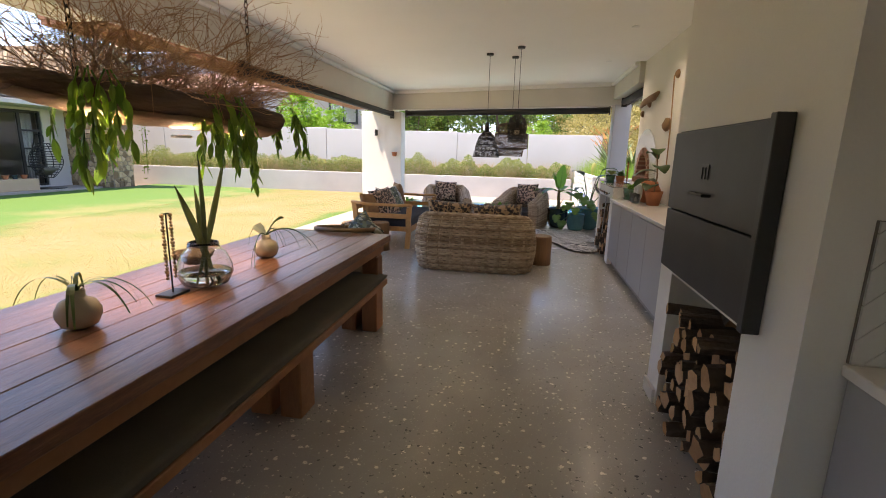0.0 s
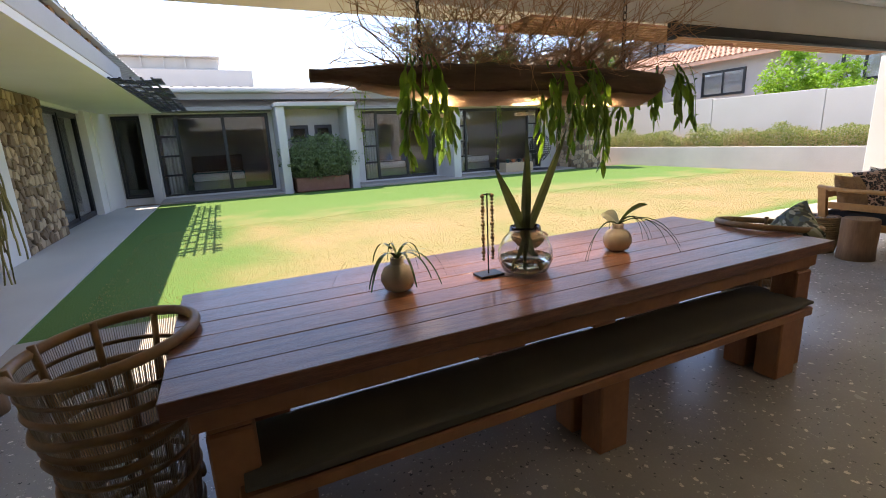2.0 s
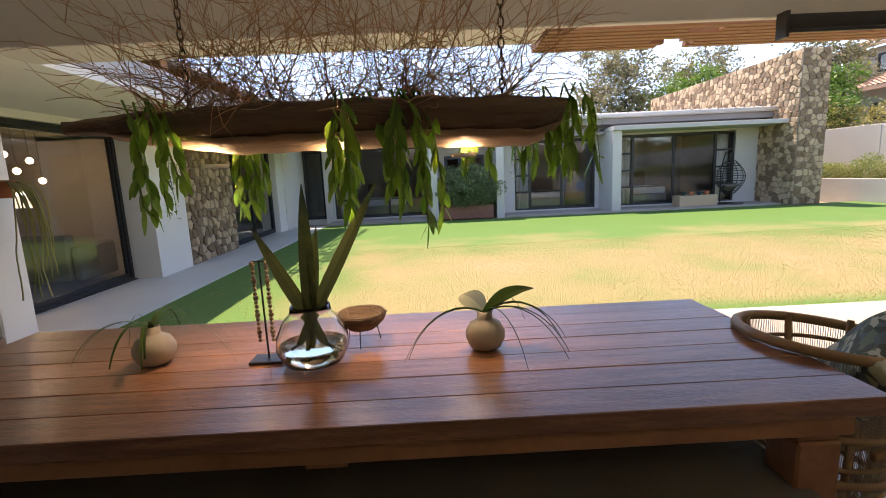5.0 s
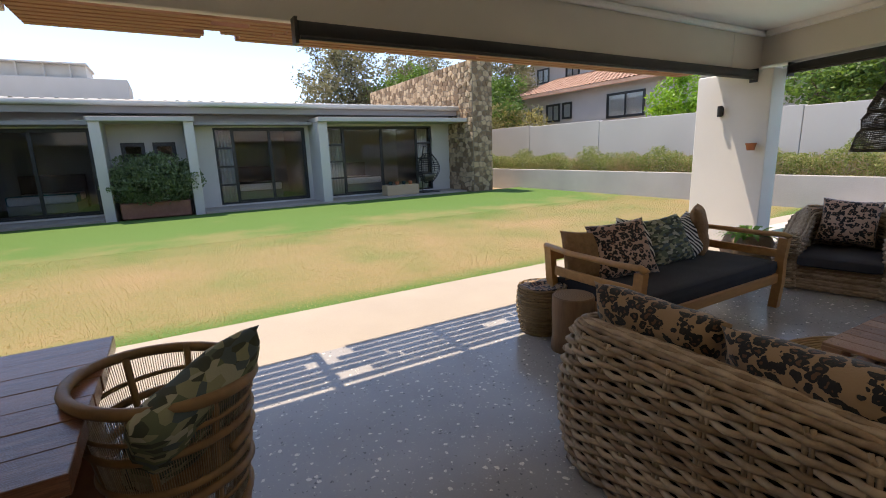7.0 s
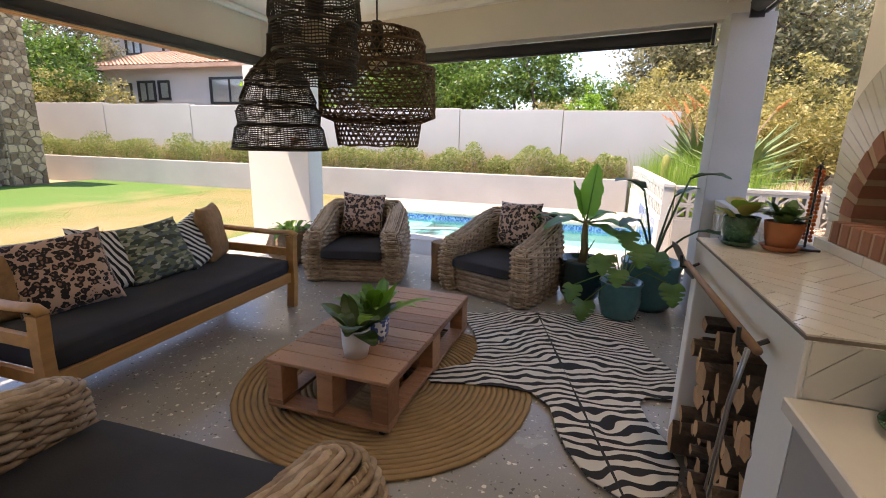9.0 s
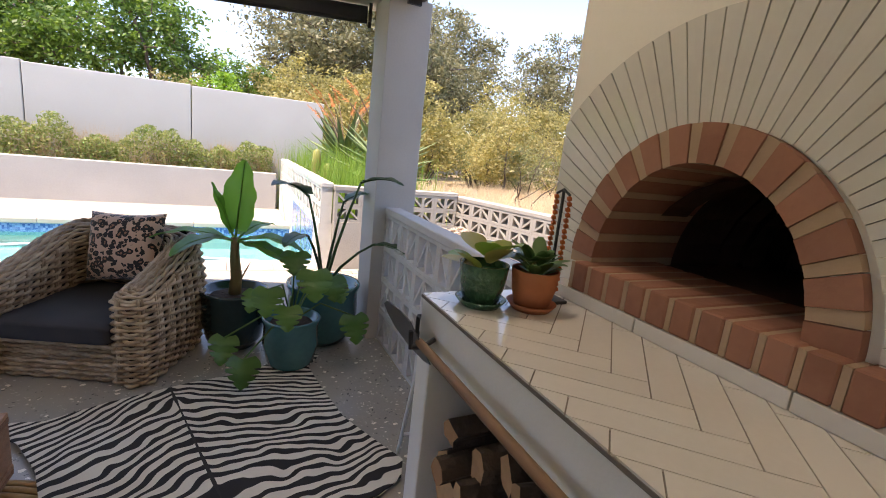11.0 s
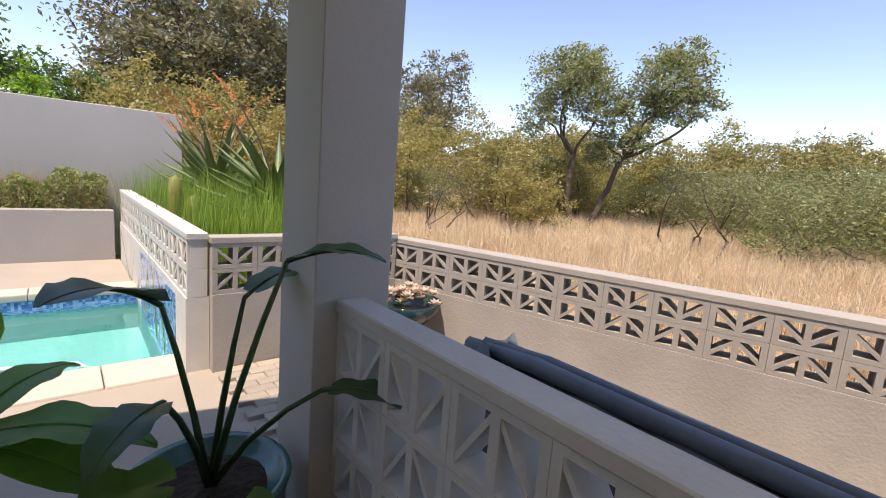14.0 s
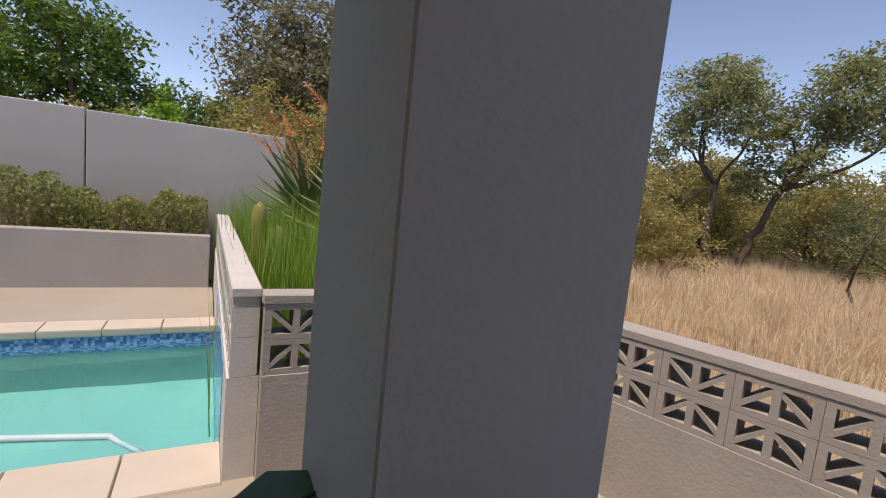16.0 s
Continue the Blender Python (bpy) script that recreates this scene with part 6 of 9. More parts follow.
for x in (-HW, -0.05, HW - 0.1):
    bm = bmesh.new()
    box(bm, x, -HL, 0.298, x + 0.1, HL, 0.3215, 0.002)
    part("stringer", bm, M_PALLET, pt)
    bm = bmesh.new()
    box(bm, x, -HL, 0.085, x + 0.1, HL, 0.108, 0.002)
    part("stringer", bm, M_PALLET, pt)
    for y in (-HL, -0.07, HL - 0.14):
        bm = bmesh.new()
        box(bm, x + 0.002, y + 0.001, 0.1082, x + 0.098, y + 0.139, 0.2978, 0.004)
        part("block", bm, M_PALLET, pt)
for y in (-HL, -0.06, HL - 0.12):
    bm = bmesh.new()
    box(bm, -HW, y, 0.066, HW, y + 0.12, 0.0848, 0.002)
    part("bottom_board", bm, M_PALLET, pt)
for x in (-HW + 0.06, HW - 0.06):
    for y in (-HL + 0.07, HL - 0.07):
        cs = part("castor", box(bmesh.new(), x - 0.03, y - 0.03, 0.058, x + 0.03, y + 0.03, 0.0658), M_BLACK, pt)
        bm = bmesh.new()
        tube(bm, [(x - 0.013, y, 0.03), (x + 0.013, y, 0.03)], 0.0295, 16)
        part("wheel", bm, M_BLACK, cs, "black rubber castor wheel")
        bm = bmesh.new()
        box(bm, x - 0.018, y - 0.008, 0.028, x - 0.014, y + 0.012, 0.058)
        part("fork", bm, M_BLACK, cs)


def fern_pot(x, y, z, label, r, h, pm, leaves, seed, leafm, L=0.22, wd=0.07, m_extra=None, up=0.9):
    rr = random.Random(seed)
    p = thing("potted_plant", label, "plant", pose(x, y, z))
    bm = bmesh.new()
    lathe(bm, [(r * 0.8, 0), (r * 0.95, h * .4), (r, h * 0.97), (r * 0.97, h), (r * 0.9, h * 0.98), (r * 0.86, h * 0.8), (0.01, h * 0.8)], 26)
    part("pot", bm, pm, p, smooth=True)
    bm = bmesh.new()
    for i in range(leaves):
        a = 2.4 * i + rr.uniform(-.3, .3)
        e = rr.uniform(0.4, 1.0) * up
        d = Vector((math.cos(a) * (1.1 - e * .6), math.sin(a) * (1.1 - e * .6), e))
        blade(bm, (0.02 * math.cos(a), 0.02 * math.sin(a), h * 0.8), d, (0, 0, 1), L * rr.uniform(.7, 1.15), wd * rr.uniform(.7, 1.2), rr.uniform(.2, .6), 6)
    part("foliage", bm, leafm, p)
    return p


M_BLUEWHITE = leopard("blue_and_white_porcelain", (0.70, 0.72, 0.74), (0.10, 0.16, 0.38), (0.06, 0.10, 0.30), 26)
nodes_of(M_BLUEWHITE)[1].inputs["Roughness"].default_value = 0.15
M_FERN = leafy("bright_fern_leaf", (0.10, 0.22, 0.03), (0.20, 0.38, 0.06), 0.35, 0.4)
fern_pot(0.54, 8.84, 0.342, "dark-leaved plant in a matt white pot on the pallet table", 0.08, 0.165, M_WHITE, 11, 1, M_LEAFDARK, 0.29, 0.13, up=1.0)
fern_pot(0.55, 9.06, 0.342, "bright fern in a blue and white pot on the pallet table", 0.085, 0.14, M_BLUEWHITE, 26, 2, M_FERN, 0.44, 0.095, up=1.5)

# ---- rugs
def jute():
    m = mat("braided_jute", (0.44, 0.28, 0.13), (0.34, 0.21, 0.095), rough=0.9, scale=9, bump=0.3, bscale=120)
    nt, b, ramp, mp = nodes_of(m)
    return m


M_JUTE = jute()
rug = thing("jute_rug", "round braided jute rug under the pallet table", "rug", pose(0.56, 9.2, 0))
bm = bmesh.new()
pts = []
turns = 26
rr0 = 0.9
for k in range(turns):
    rad = 0.02 + k * (rr0 - 0.02) / (turns - 1)
    nn = max(10, int(40 + rad * 60))
    tube(bm, [(rad * math.cos(2 * math.pi * i / nn) * (1 + .004 * math.sin(i * 1.9)), rad * math.sin(2 * math.pi * i / nn), 0.006 + 0.0015 * (i % 2)) for i in range(nn)], 0.0185, 5, close=True)
for v in bm.verts:
    v.co.z = 0.002 + max(0, v.co.z + 0.0125) * 0.42
tagged(part("braid", bm, M_JUTE, rug, smooth=True), kind="stuff")


def zebra_mat():
    m = mat("zebra_hide", (0.72, 0.68, 0.60), (0.62, 0.57, 0.49), rough=0.75, scale=3, bump=0.1, bscale=160)
    nt, b, ramp, mp = nodes_of(m)
    # stripes bow away from the spine
    tc = nt.nodes.new("ShaderNodeTexCoord")
    sp = nt.nodes.new("ShaderNodeSeparateXYZ")
    nt.links.new(tc.outputs["Object"], sp.inputs[0])
    ab = nt.nodes.new("ShaderNodeMath")
    ab.operation = "ABSOLUTE"
    nt.links.new(sp.outputs[0], ab.inputs[0])
    cb = nt.nodes.new("ShaderNodeCombineXYZ")
    ma = nt.nodes.new("ShaderNodeMath")
    ma.operation = "MULTIPLY_ADD"
    # nearly straight across the neck, swept back over the rump
    sw = nt.nodes.new("ShaderNodeMapRange")
    for key, val in (("From Min", -0.3), ("From Max", 1.0), ("To Min", 0.02), ("To Max", 0.95)):
        sw.inputs[key].default_value = val
    nt.links.new(sp.outputs[1], sw.inputs["Value"])
    nt.links.new(sw.outputs[0], ma.inputs[1])
    nt.links.new(ab.outputs[0], ma.inputs[0])
    nt.links.new(sp.outputs[1], ma.inputs[2])
    nz = nt.nodes.new("ShaderNodeTexNoise")
    nz.inputs["Scale"].default_value, nz.inputs["Detail"].default_value = 2.6, 2.0
    nt.links.new(tc.outputs["Object"], nz.inputs["Vector"])
    wp = nt.nodes.new("ShaderNodeMath")
    wp.operation = "MULTIPLY_ADD"
    wp.inputs[1].default_value = 0.34
    nt.links.new(nz.outputs["Fac"], wp.inputs[0])
    nt.links.new(ma.outputs[0], wp.inputs[2])
    nt.links.new(ab.outputs[0], cb.inputs[0])
    nt.links.new(wp.outputs[0], cb.inputs[1])
    wv = nt.nodes.new("ShaderNodeTexWave")
    wv.bands_direction = "Y"
    wv.inputs["Scale"].default_value, wv.inputs["Distortion"].default_value = 3.9, 4.6
    wv.inputs["Detail"].default_value, wv.inputs["Detail Scale"].default_value = 2.0, 1.1
    nt.links.new(cb.outputs[0], wv.inputs["Vector"])
    r2 = nt.nodes.new("ShaderNodeValToRGB")
    r2.color_ramp.elements[0].position, r2.color_ramp.elements[0].color = 0.42, (0.018, 0.014, 0.012, 1)
    r2.color_ramp.elements[1].position, r2.color_ramp.elements[1].color = 0.50, (1, 1, 1, 1)
    nt.links.new(wv.outputs["Fac"], r2.inputs["Fac"])
    mx = nt.nodes.new("ShaderNodeMixRGB")
    mx.blend_type = "MULTIPLY"
    mx.inputs["Fac"].default_value = 1
    nt.links.new(ramp.outputs["Color"], mx.inputs[1])
    nt.links.new(r2.outputs["Color"], mx.inputs[2])
    # dark line along the spine
    ln = nt.nodes.new("ShaderNodeMath")
    ln.operation = "MULTIPLY_ADD"
    ln.inputs[1].default_value = 0.03
    nt.links.new(nz.outputs["Fac"], ln.inputs[0])
    nt.links.new(ab.outputs[0], ln.inputs[2])
    gt_ = nt.nodes.new("ShaderNodeMath")
    gt_.operation = "GREATER_THAN"
    gt_.inputs[1].default_value = 0.021
    nt.links.new(ln.outputs[0], gt_.inputs[0])
    m3 = nt.nodes.new("ShaderNodeMixRGB")
    m3.inputs[1].default_value = (0.02, 0.016, 0.013, 1)
    nt.links.new(gt_.outputs[0], m3.inputs["Fac"])
    nt.links.new(mx.outputs[0], m3.inputs[2])
    nt.links.new(m3.outputs[0], b.inputs["Base Color"])
    return m


hide = [(-0.70, 0.98), (-0.55, 0.90), (-0.30, 0.95), (0.10, 0.97), (0.40, 0.94), (0.68, 1.02), (0.90, 1.06), (0.92, 0.96), (0.78, 0.84), (0.74, 0.55), (0.70, 0.20), (0.74, -0.05),
        (0.78, -0.26), (0.70, -0.36), (0.56, -0.40), (0.42, -0.38), (0.35, -0.46), (0.33, -0.62), (0.36, -0.82), (0.34, -1.0), (0.26, -1.14), (0.12, -1.24), (0.0, -1.22),
        (-0.12, -1.10), (-0.17, -0.92), (-0.19, -0.72), (-0.18, -0.52), (-0.26, -0.38), (-0.42, -0.32), (-0.66, -0.30), (-0.88, -0.30), (-0.93, -0.22), (-0.84, -0.12), (-0.62, -0.02), (-0.56, 0.2), (-0.58, 0.5), (-0.64, 0.76), (-0.74, 0.9)]
t = bmesh.new()
prism(t, hide, 0.0, 0.008)
bmesh.ops.bevel(t, geom=[e for e in t.edges if abs(e.verts[0].co.z - e.verts[1].co.z) < 1e-6 and e.verts[0].co.z > 0.004], offset=0.004, affect="EDGES")
zb = solid("zebra_hide", t, zebra_mat(), "black and white zebra hide lying on the floor", "rug", kind="")
zb.matrix_basis = pose(1.62, 9.75, 0.022, 0, 0, 15.8)

# ---- pendants
M_WIRE = mat("dark_wire_mesh", (0.035, 0.028, 0.02), (0.06, 0.045, 0.03), rough=0.6, scale=10, island=0.4)
M_RATTAN = mat("brown_rattan_mesh", (0.15, 0.085, 0.038), (0.09, 0.05, 0.022), rough=0.7, scale=10, island=0.4)
M_BULB = mat("warm_glass_bulb", (0.8, 0.7, 0.5), rough=0.2)


def pendant(x, y, ztop, profile, label, material, step, nvert, r_h, r_v, slanted=False):
    p = thing("pendant_lamp", label, "lamp", pose(x, y, ztop), "woven pendant lamps")
    bm = bmesh.new()
    tube(bm, [(0, 0, 0.02), (0, 0, CEIL - ztop - 0.02)], 0.004, 6)
    part("cord", bm, M_BLACK, p)
    bm = bmesh.new()
    lathe(bm, [(0.05, CEIL - ztop - 0.028), (0.055, CEIL - ztop - 0.0005)], 18)
    part("ceiling_rose", bm, M_BLACK, p)
    bm = bmesh.new()
    lathe(bm, [(0.022, 0.05), (0.03, 0.0), (0.03, -0.07), (0.02, -0.08)], 14)
    part("socket", bm, M_BLACK, p)
    bm = bmesh.new()
    t = bmesh.new()
    bmesh.ops.create_icosphere(t, subdivisions=2, radius=0.045)
    merge(bm, t, Matrix.Translation((0, 0, -0.125)))
    part("bulb", bm, M_BULB, p, smooth=True)
    # resample the profile
    pts = [Vector((r, 0, z)) for r, z in profile]
    fine = []
    for a, b in zip(pts, pts[1:]):
        nn = max(1, int((b - a).length / step))
        for i in range(nn):
            fine.append(a.lerp(b, i / nn))
    fine.append(pts[-1])
    bm = bmesh.new()
    seg = 40
    for q in fine:
        tube(bm, [(q.x * math.cos(2 * math.pi * i / seg), q.x * math.sin(2 * math.pi * i / seg), q.z + 0.003 * math.sin(i * 1.3 + q.z * 40)) for i in range(seg)], r_h, 3, close=True)
    for i in range(nvert):
        a = 2 * math.pi * i / nvert
        line = []
        for k, q in enumerate(fine):
            aa = a + (k * 0.07 if slanted else 0)
            line.append((q.x * math.cos(aa), q.x * math.sin(aa), q.z))
        tube(bm, line, r_v, 3, caps=False)
        if slanted:
            tube(bm, [(q.x * math.cos(a - k * 0.07), q.x * math.sin(a - k * 0.07), q.z) for k, q in enumerate(fine)], r_v, 3, caps=False)
    tagged(part("shade", bm, material, p, "see-through woven shade"), kind="stuff")
    for r, z in profile[::2]:
        bm = bmesh.new()
        tube(bm, [(r * math.cos(2 * math.pi * i / 36), r * math.sin(2 * math.pi * i / 36), z) for i in range(36)], 0.0055, 5, close=True)
        part("hoop", bm, material, p)
    return p


BELL = [(0.035, 0.0), (0.045, -0.09), (0.12, -0.17), (0.155, -0.22), (0.15, -0.23), (0.185, -0.31), (0.18, -0.33), (0.205, -0.37), (0.198, -0.43), (0.215, -0.45), (0.235, -0.55)]
BELL = [(r * 0.87, z * 0.86) for r, z in BELL]
pendant(0.35, 8.54, 1.93, BELL, "dark wire-mesh bell pendant lamp", M_WIRE, 0.0085, 80, 0.0024, 0.0015)
DRUM = [(0.06, 0.13), (0.16, 0.07), (0.205, -0.02), (0.215, -0.09), (0.205, -0.11), (0.19, -0.14), (0.20, -0.20), (0.195, -0.22), (0.185, -0.24), (0.19, -0.30)]
DRUM = [(r * 0.66, z * 0.9) for r, z in DRUM]
pendant(0.82, 8.11, 1.95, DRUM, "dark wire-mesh drum pendant lamp", M_WIRE, 0.0085, 80, 0.0024, 0.0015)
TIER = [(0.10, 0.02), (0.19, 0.0), (0.215, -0.05), (0.215, -0.13), (0.26, -0.15), (0.265, -0.36), (0.20, -0.385), (0.185, -0.49)]
pendant(0.72, 8.77, 1.97, TIER, "brown woven rattan tiered pendant lamp", M_RATTAN, 0.021, 44, 0.0036, 0.0032, True)

# ---- glazed pots with plants by the breeze-block wall
M_TEAL = mat("teal_glaze", (0.035, 0.13, 0.135), (0.06, 0.19, 0.19), rough=0.18, scale=5, bump=0.04, bscale=30, coat=0.4)
M_NAVY = mat("dark_teal_glaze", (0.010, 0.028, 0.032), (0.018, 0.05, 0.055), rough=0.16, scale=5, bump=0.04, bscale=30, coat=0.4)
M_SOIL = mat("bark_mulch", (0.07, 0.045, 0.03), (0.035, 0.022, 0.015), rough=0.95, scale=20, bump=0.9, bscale=40, bdist=0.03)


def big_pot(x, y, r, h, material, label, cat="plant"):
    p = thing("potted_plant", label, cat, pose(x, y, 0), "plants by the terrace wall")
    bm = bmesh.new()
    lathe(bm, [(r * 0.62, 0), (r * 0.82, h * 0.15), (r * 0.97, h * 0.5), (r * 0.94, h * 0.85), (r, h * 0.93), (r * 1.02, h * 0.97), (r, h), (r * 0.9, h * 0.985), (r * 0.86, h * 0.88)], 34)
    part("pot", bm, material, p, smooth=True)
    bm = bmesh.new()
    lathe(bm, [(r * 0.85, h * 0.86), (r * 0.6, h * 0.9), (0.01, h * 0.91)], 20, wob=0.03)
    part("mulch", bm, M_SOIL, p)
    return p


M_BANANA = leafy("banana_leaf", (0.07, 0.19, 0.03), (0.14, 0.32, 0.055), 0.4, 0.35)
M_STRELITZIA = leafy("strelitzia_leaf", (0.03, 0.075, 0.03), (0.06, 0.13, 0.05), 0.2, 0.35)
b1 = big_pot(1.70, 11.30, 0.225, 0.42, M_NAVY, "banana plant in a dark teal glazed pot")
bm = bmesh.new()
tube(bm, [(0, 0, 0.36), (0.012, 0, 0.5), (0.0, 0.008, 0.64), (0.0, 0, 0.79)], [0.045, 0.04, 0.034, 0.026], 10)
part("stem", bm, mat("reddish_banana_stem", (0.22, 0.13, 0.075), (0.15, 0.17, 0.05), rough=0.6, scale=6, stretch=(3, 3, 0.6), bump=0.15), b1, smooth=True)
bm = bmesh.new()
blade(bm, (0.03, -0.03, 0.46), (0.35, -0.2, 0.9), (0, 0, 1), 0.2, 0.035, 0.05, 5)
part("dry_sheath", bm, mat("dry_leaf_sheath", (0.30, 0.19, 0.11), (0.20, 0.12, 0.07), rough=0.85, scale=8), b1, "dry brown leaf sheath")
for k, (d, up, L, w, dr) in enumerate((((0.10, 0.02, 1), (-0.5, -0.8, 0.1), 0.58, 0.25, 0.02), ((-0.34, 0.1, 0.95), (0.7, -0.6, 0.3), 0.44, 0.10, 0.03), ((-1, 0.2, 0.42), (0, 0, 1), 0.62, 0.19, 0.36), ((-0.75, -0.6, 0.42), (0, 0, 1), 0.56, 0.20, 0.42), ((0.9, -0.45, 0.42), (0, 0, 1), 0.58, 0.20, 0.40), ((0.75, -0.62, 0.12), (0, 0, 1), 0.52, 0.18, 0.36), ((0.6, 0.5, 0.6), (0, 0, 1), 0.5, 0.17, 0.4))):
    bm = bmesh.new()
    big_leaf(bm, (0, 0, 0.76), d, up, L, w, dr, 0.1, 14, 0.008, k)
    part("leaf", bm, M_BANANA, b1, smooth=True)
b2 = big_pot(2.32, 11.28, 0.27, 0.46, M_TEAL, "tall strelitzia in a large teal glazed pot")
for k, (d, L, ll, lw) in enumerate((((-0.22, -0.15, 1), 0.72, 0.46, 0.21), ((0.22, -0.2, 0.95), 0.86, 0.38, 0.20), ((0.2, 0.1, 1), 0.66, 0.40, 0.15), ((0.55, -0.5, 0.75), 0.55, 0.36, 0.14), ((-0.3, -0.35, 0.8), 0.5, 0.36, 0.14))):
    v = Vector(d).normalized()
    bm = bmesh.new()
    e = v * L + Vector((0, 0, 0.42))
    tube(bm, [(0, 0, 0.4), tuple(v * L * 0.35 + Vector((0, 0, 0.46))), tuple(v * L * 0.7 + Vector((0, 0, 0.455))), tuple(e)], [0.014, 0.012, 0.01, 0.008], 6)
    part("stem", bm, M_STRELITZIA, b2, smooth=True)
    bm = bmesh.new()
    big_leaf(bm, e, (v.x * 2.6 + 0.12, v.y * 2.6, 0.42), (0, 0, 1), ll, lw, 0.36, 0.06, 12, 0.006, k + 5)
    part("leaf", bm, M_STRELITZIA, b2, smooth=True)
b3 = big_pot(2.04, 10.86, 0.185, 0.36, M_TEAL, "monstera in a small teal glazed pot")
def monstera_leaf(bm, c, n, s, seed):
    """A heart-shaped leaf hanging from c, facing n, with deep slits between its lobes."""
    n = Vector(n).normalized()
    down = Vector((n.x * .3, n.y * .3, -1))
    a = (down - n * down.dot(n)).normalized()
    b = n.cross(a)
    rows = 21
    prev = None
    for i in range(rows + 1):
        f = i / rows
        w = s * 0.62 * max(0.03, math.sin(math.pi * (0.08 + 0.92 * f) ** 0.72)) ** 0.75
        slit = 0.55 if i in (8, 12, 16) else 1.0
        row = []
        for q in (-1, -.45, 0, .45, 1):
            k = q * w * (slit if abs(q) == 1 else min(1, slit + .5))
            # lobes sweep back past the stalk at the base, and the blade droops at its rim
            p = Vector(c) + a * (s * (f * 1.05 - 0.16 * abs(q) * (1 - f))) + b * k - n * (0.22 * s * (f * f * .8 + q * q * .35)) + n * 0.004 * math.sin(i * .5 + seed)
            row.append(bm.verts.new(p))
        if prev:
            for k in range(4):
                bm.faces.new((prev[k], prev[k + 1], row[k + 1], row[k]))
        prev = row


for i, (x, y, z, sz) in enumerate(((-0.16, -0.16, 0.60, .16), (0.10, -0.20, 0.72, .18), (0.24, -0.06, 0.64, .16), (-0.22, 0.06, 0.52, .14), (0.02, 0.06, 0.78, .16), (-0.40, -0.24, 0.34, .15), (0.36, -0.22, 0.42, .17), (0.30, 0.10, 0.55, .15), (-0.30, -0.34, 0.24, .16), (-0.05, -0.22, 0.50, .14))):
    bm = bmesh.new()
    tube(bm, [(0, 0, 0.32), (x * .45, y * .45, z * .7 + .18), (x, y, z)], 0.0055, 5)
    part("stem", bm, M_LEAFMID, b3)
    bm = bmesh.new()
    monstera_leaf(bm, (x, y, z), (x * 0.7 - .1, y * 1.2 - 0.5, 0.55), sz, i)
    part("leaf", bm, M_LEAFMID, b3, smooth=True)

# low stone pot behind the daybed
sp_ = thing("potted_plant", "bushy fern in a rounded stone pot by the pier", "plant", pose(-1.72, 11.45, 0))
bm = bmesh.new()
lathe(bm, [(0.16, 0), (0.27, 0.1), (0.30, 0.24), (0.24, 0.38), (0.2, 0.41), (0.18, 0.38), (0.01, 0.36)], 24, wob=0.04)
part("pot", bm, M_STONE, sp_, smooth=True)
bm = bmesh.new()
rr = random.Random(77)
for i in range(40):
    a = rr.uniform(0, 6.28)
    blade(bm, (0.1 * math.cos(a), 0.1 * math.sin(a), 0.38), (math.cos(a), math.sin(a), rr.uniform(0.3, 1.4)), (0, 0, 1), rr.uniform(.2, .42), rr.uniform(.04, .08), 0.5, 6)
part("foliage", bm, M_FERN, sp_)

# ---- roll-up blinds
def blind(p, q, label):
    b = thing("roller_blind", label, "blind", group="roller blinds")
    p, q = Vector(p), Vector(q)
    bm = bmesh.new()
    tube(bm, [p, q], 0.062, 12)
    part("roll", bm, M_BLIND, b, smooth=True)
    d = (q - p).normalized()
    for e in (p - d * 0.02, q + d * 0.02):
        bm = bmesh.new()
        box(bm, -0.012, -0.05, -0.1, 0.012, 0.05, 0.075)
        for v in bm.verts:
            v.co = e + d * v.co.x + d.cross(Vector((0, 0, 1))) * v.co.y + Vector((0, 0, v.co.z))
        part("bracket", bm, M_BLACK, b)
    bm = bmesh.new()
    off = d.cross(Vector((0, 0, 1))) * 0.055
    tube(bm, [p - Vector((0, 0, 0.062)) + off, q - Vector((0, 0, 0.062)) + off], 0.016, 6)
    part("bottom_bar", bm, M_BLACK, b)
    return b


blind((-2.33, 6.33, 2.405), (-2.33, 12.41, 2.405), "rolled-up charcoal blind along the lawn side")
blind((-2.04, 12.794, 2.464), (2.6, 11.58, 2.464), "rolled-up charcoal blind on the pool side")
blind((2.81, 9.24, 2.585), (2.81, 11.12, 2.585), "rolled-up charcoal blind over the breeze-block wall")
# pier lamp and pot
wl = thing("wall_lamp", "small black wall lamp on the pier", "lamp", pose(-2.73, 12.447, 1.96))
bm = bmesh.new()
box(bm, -0.03, -0.012, -0.06, 0.03, 0, 0.06, 0.003)
part("back_plate", bm, M_BLACK, wl)
bm = bmesh.new()
lathe(bm, [(0.034, -0.075), (0.034, 0.075)], 16, (0, -0.05, 0))
part("body", bm, M_BLACK, wl)
wp2 = thing("wall_pot", "small terracotta pot hung on the pier", "plant pot", pose(-2.25, 12.37, 1.40))
bm = bmesh.new()
lathe(bm, [(0.045, 0), (0.062, 0.08), (0.068, 0.08), (0.068, 0.1), (0.055, 0.1), (0.05, 0.08)], 18)
part("pot", bm, M_TERRA, wp2, smooth=True)
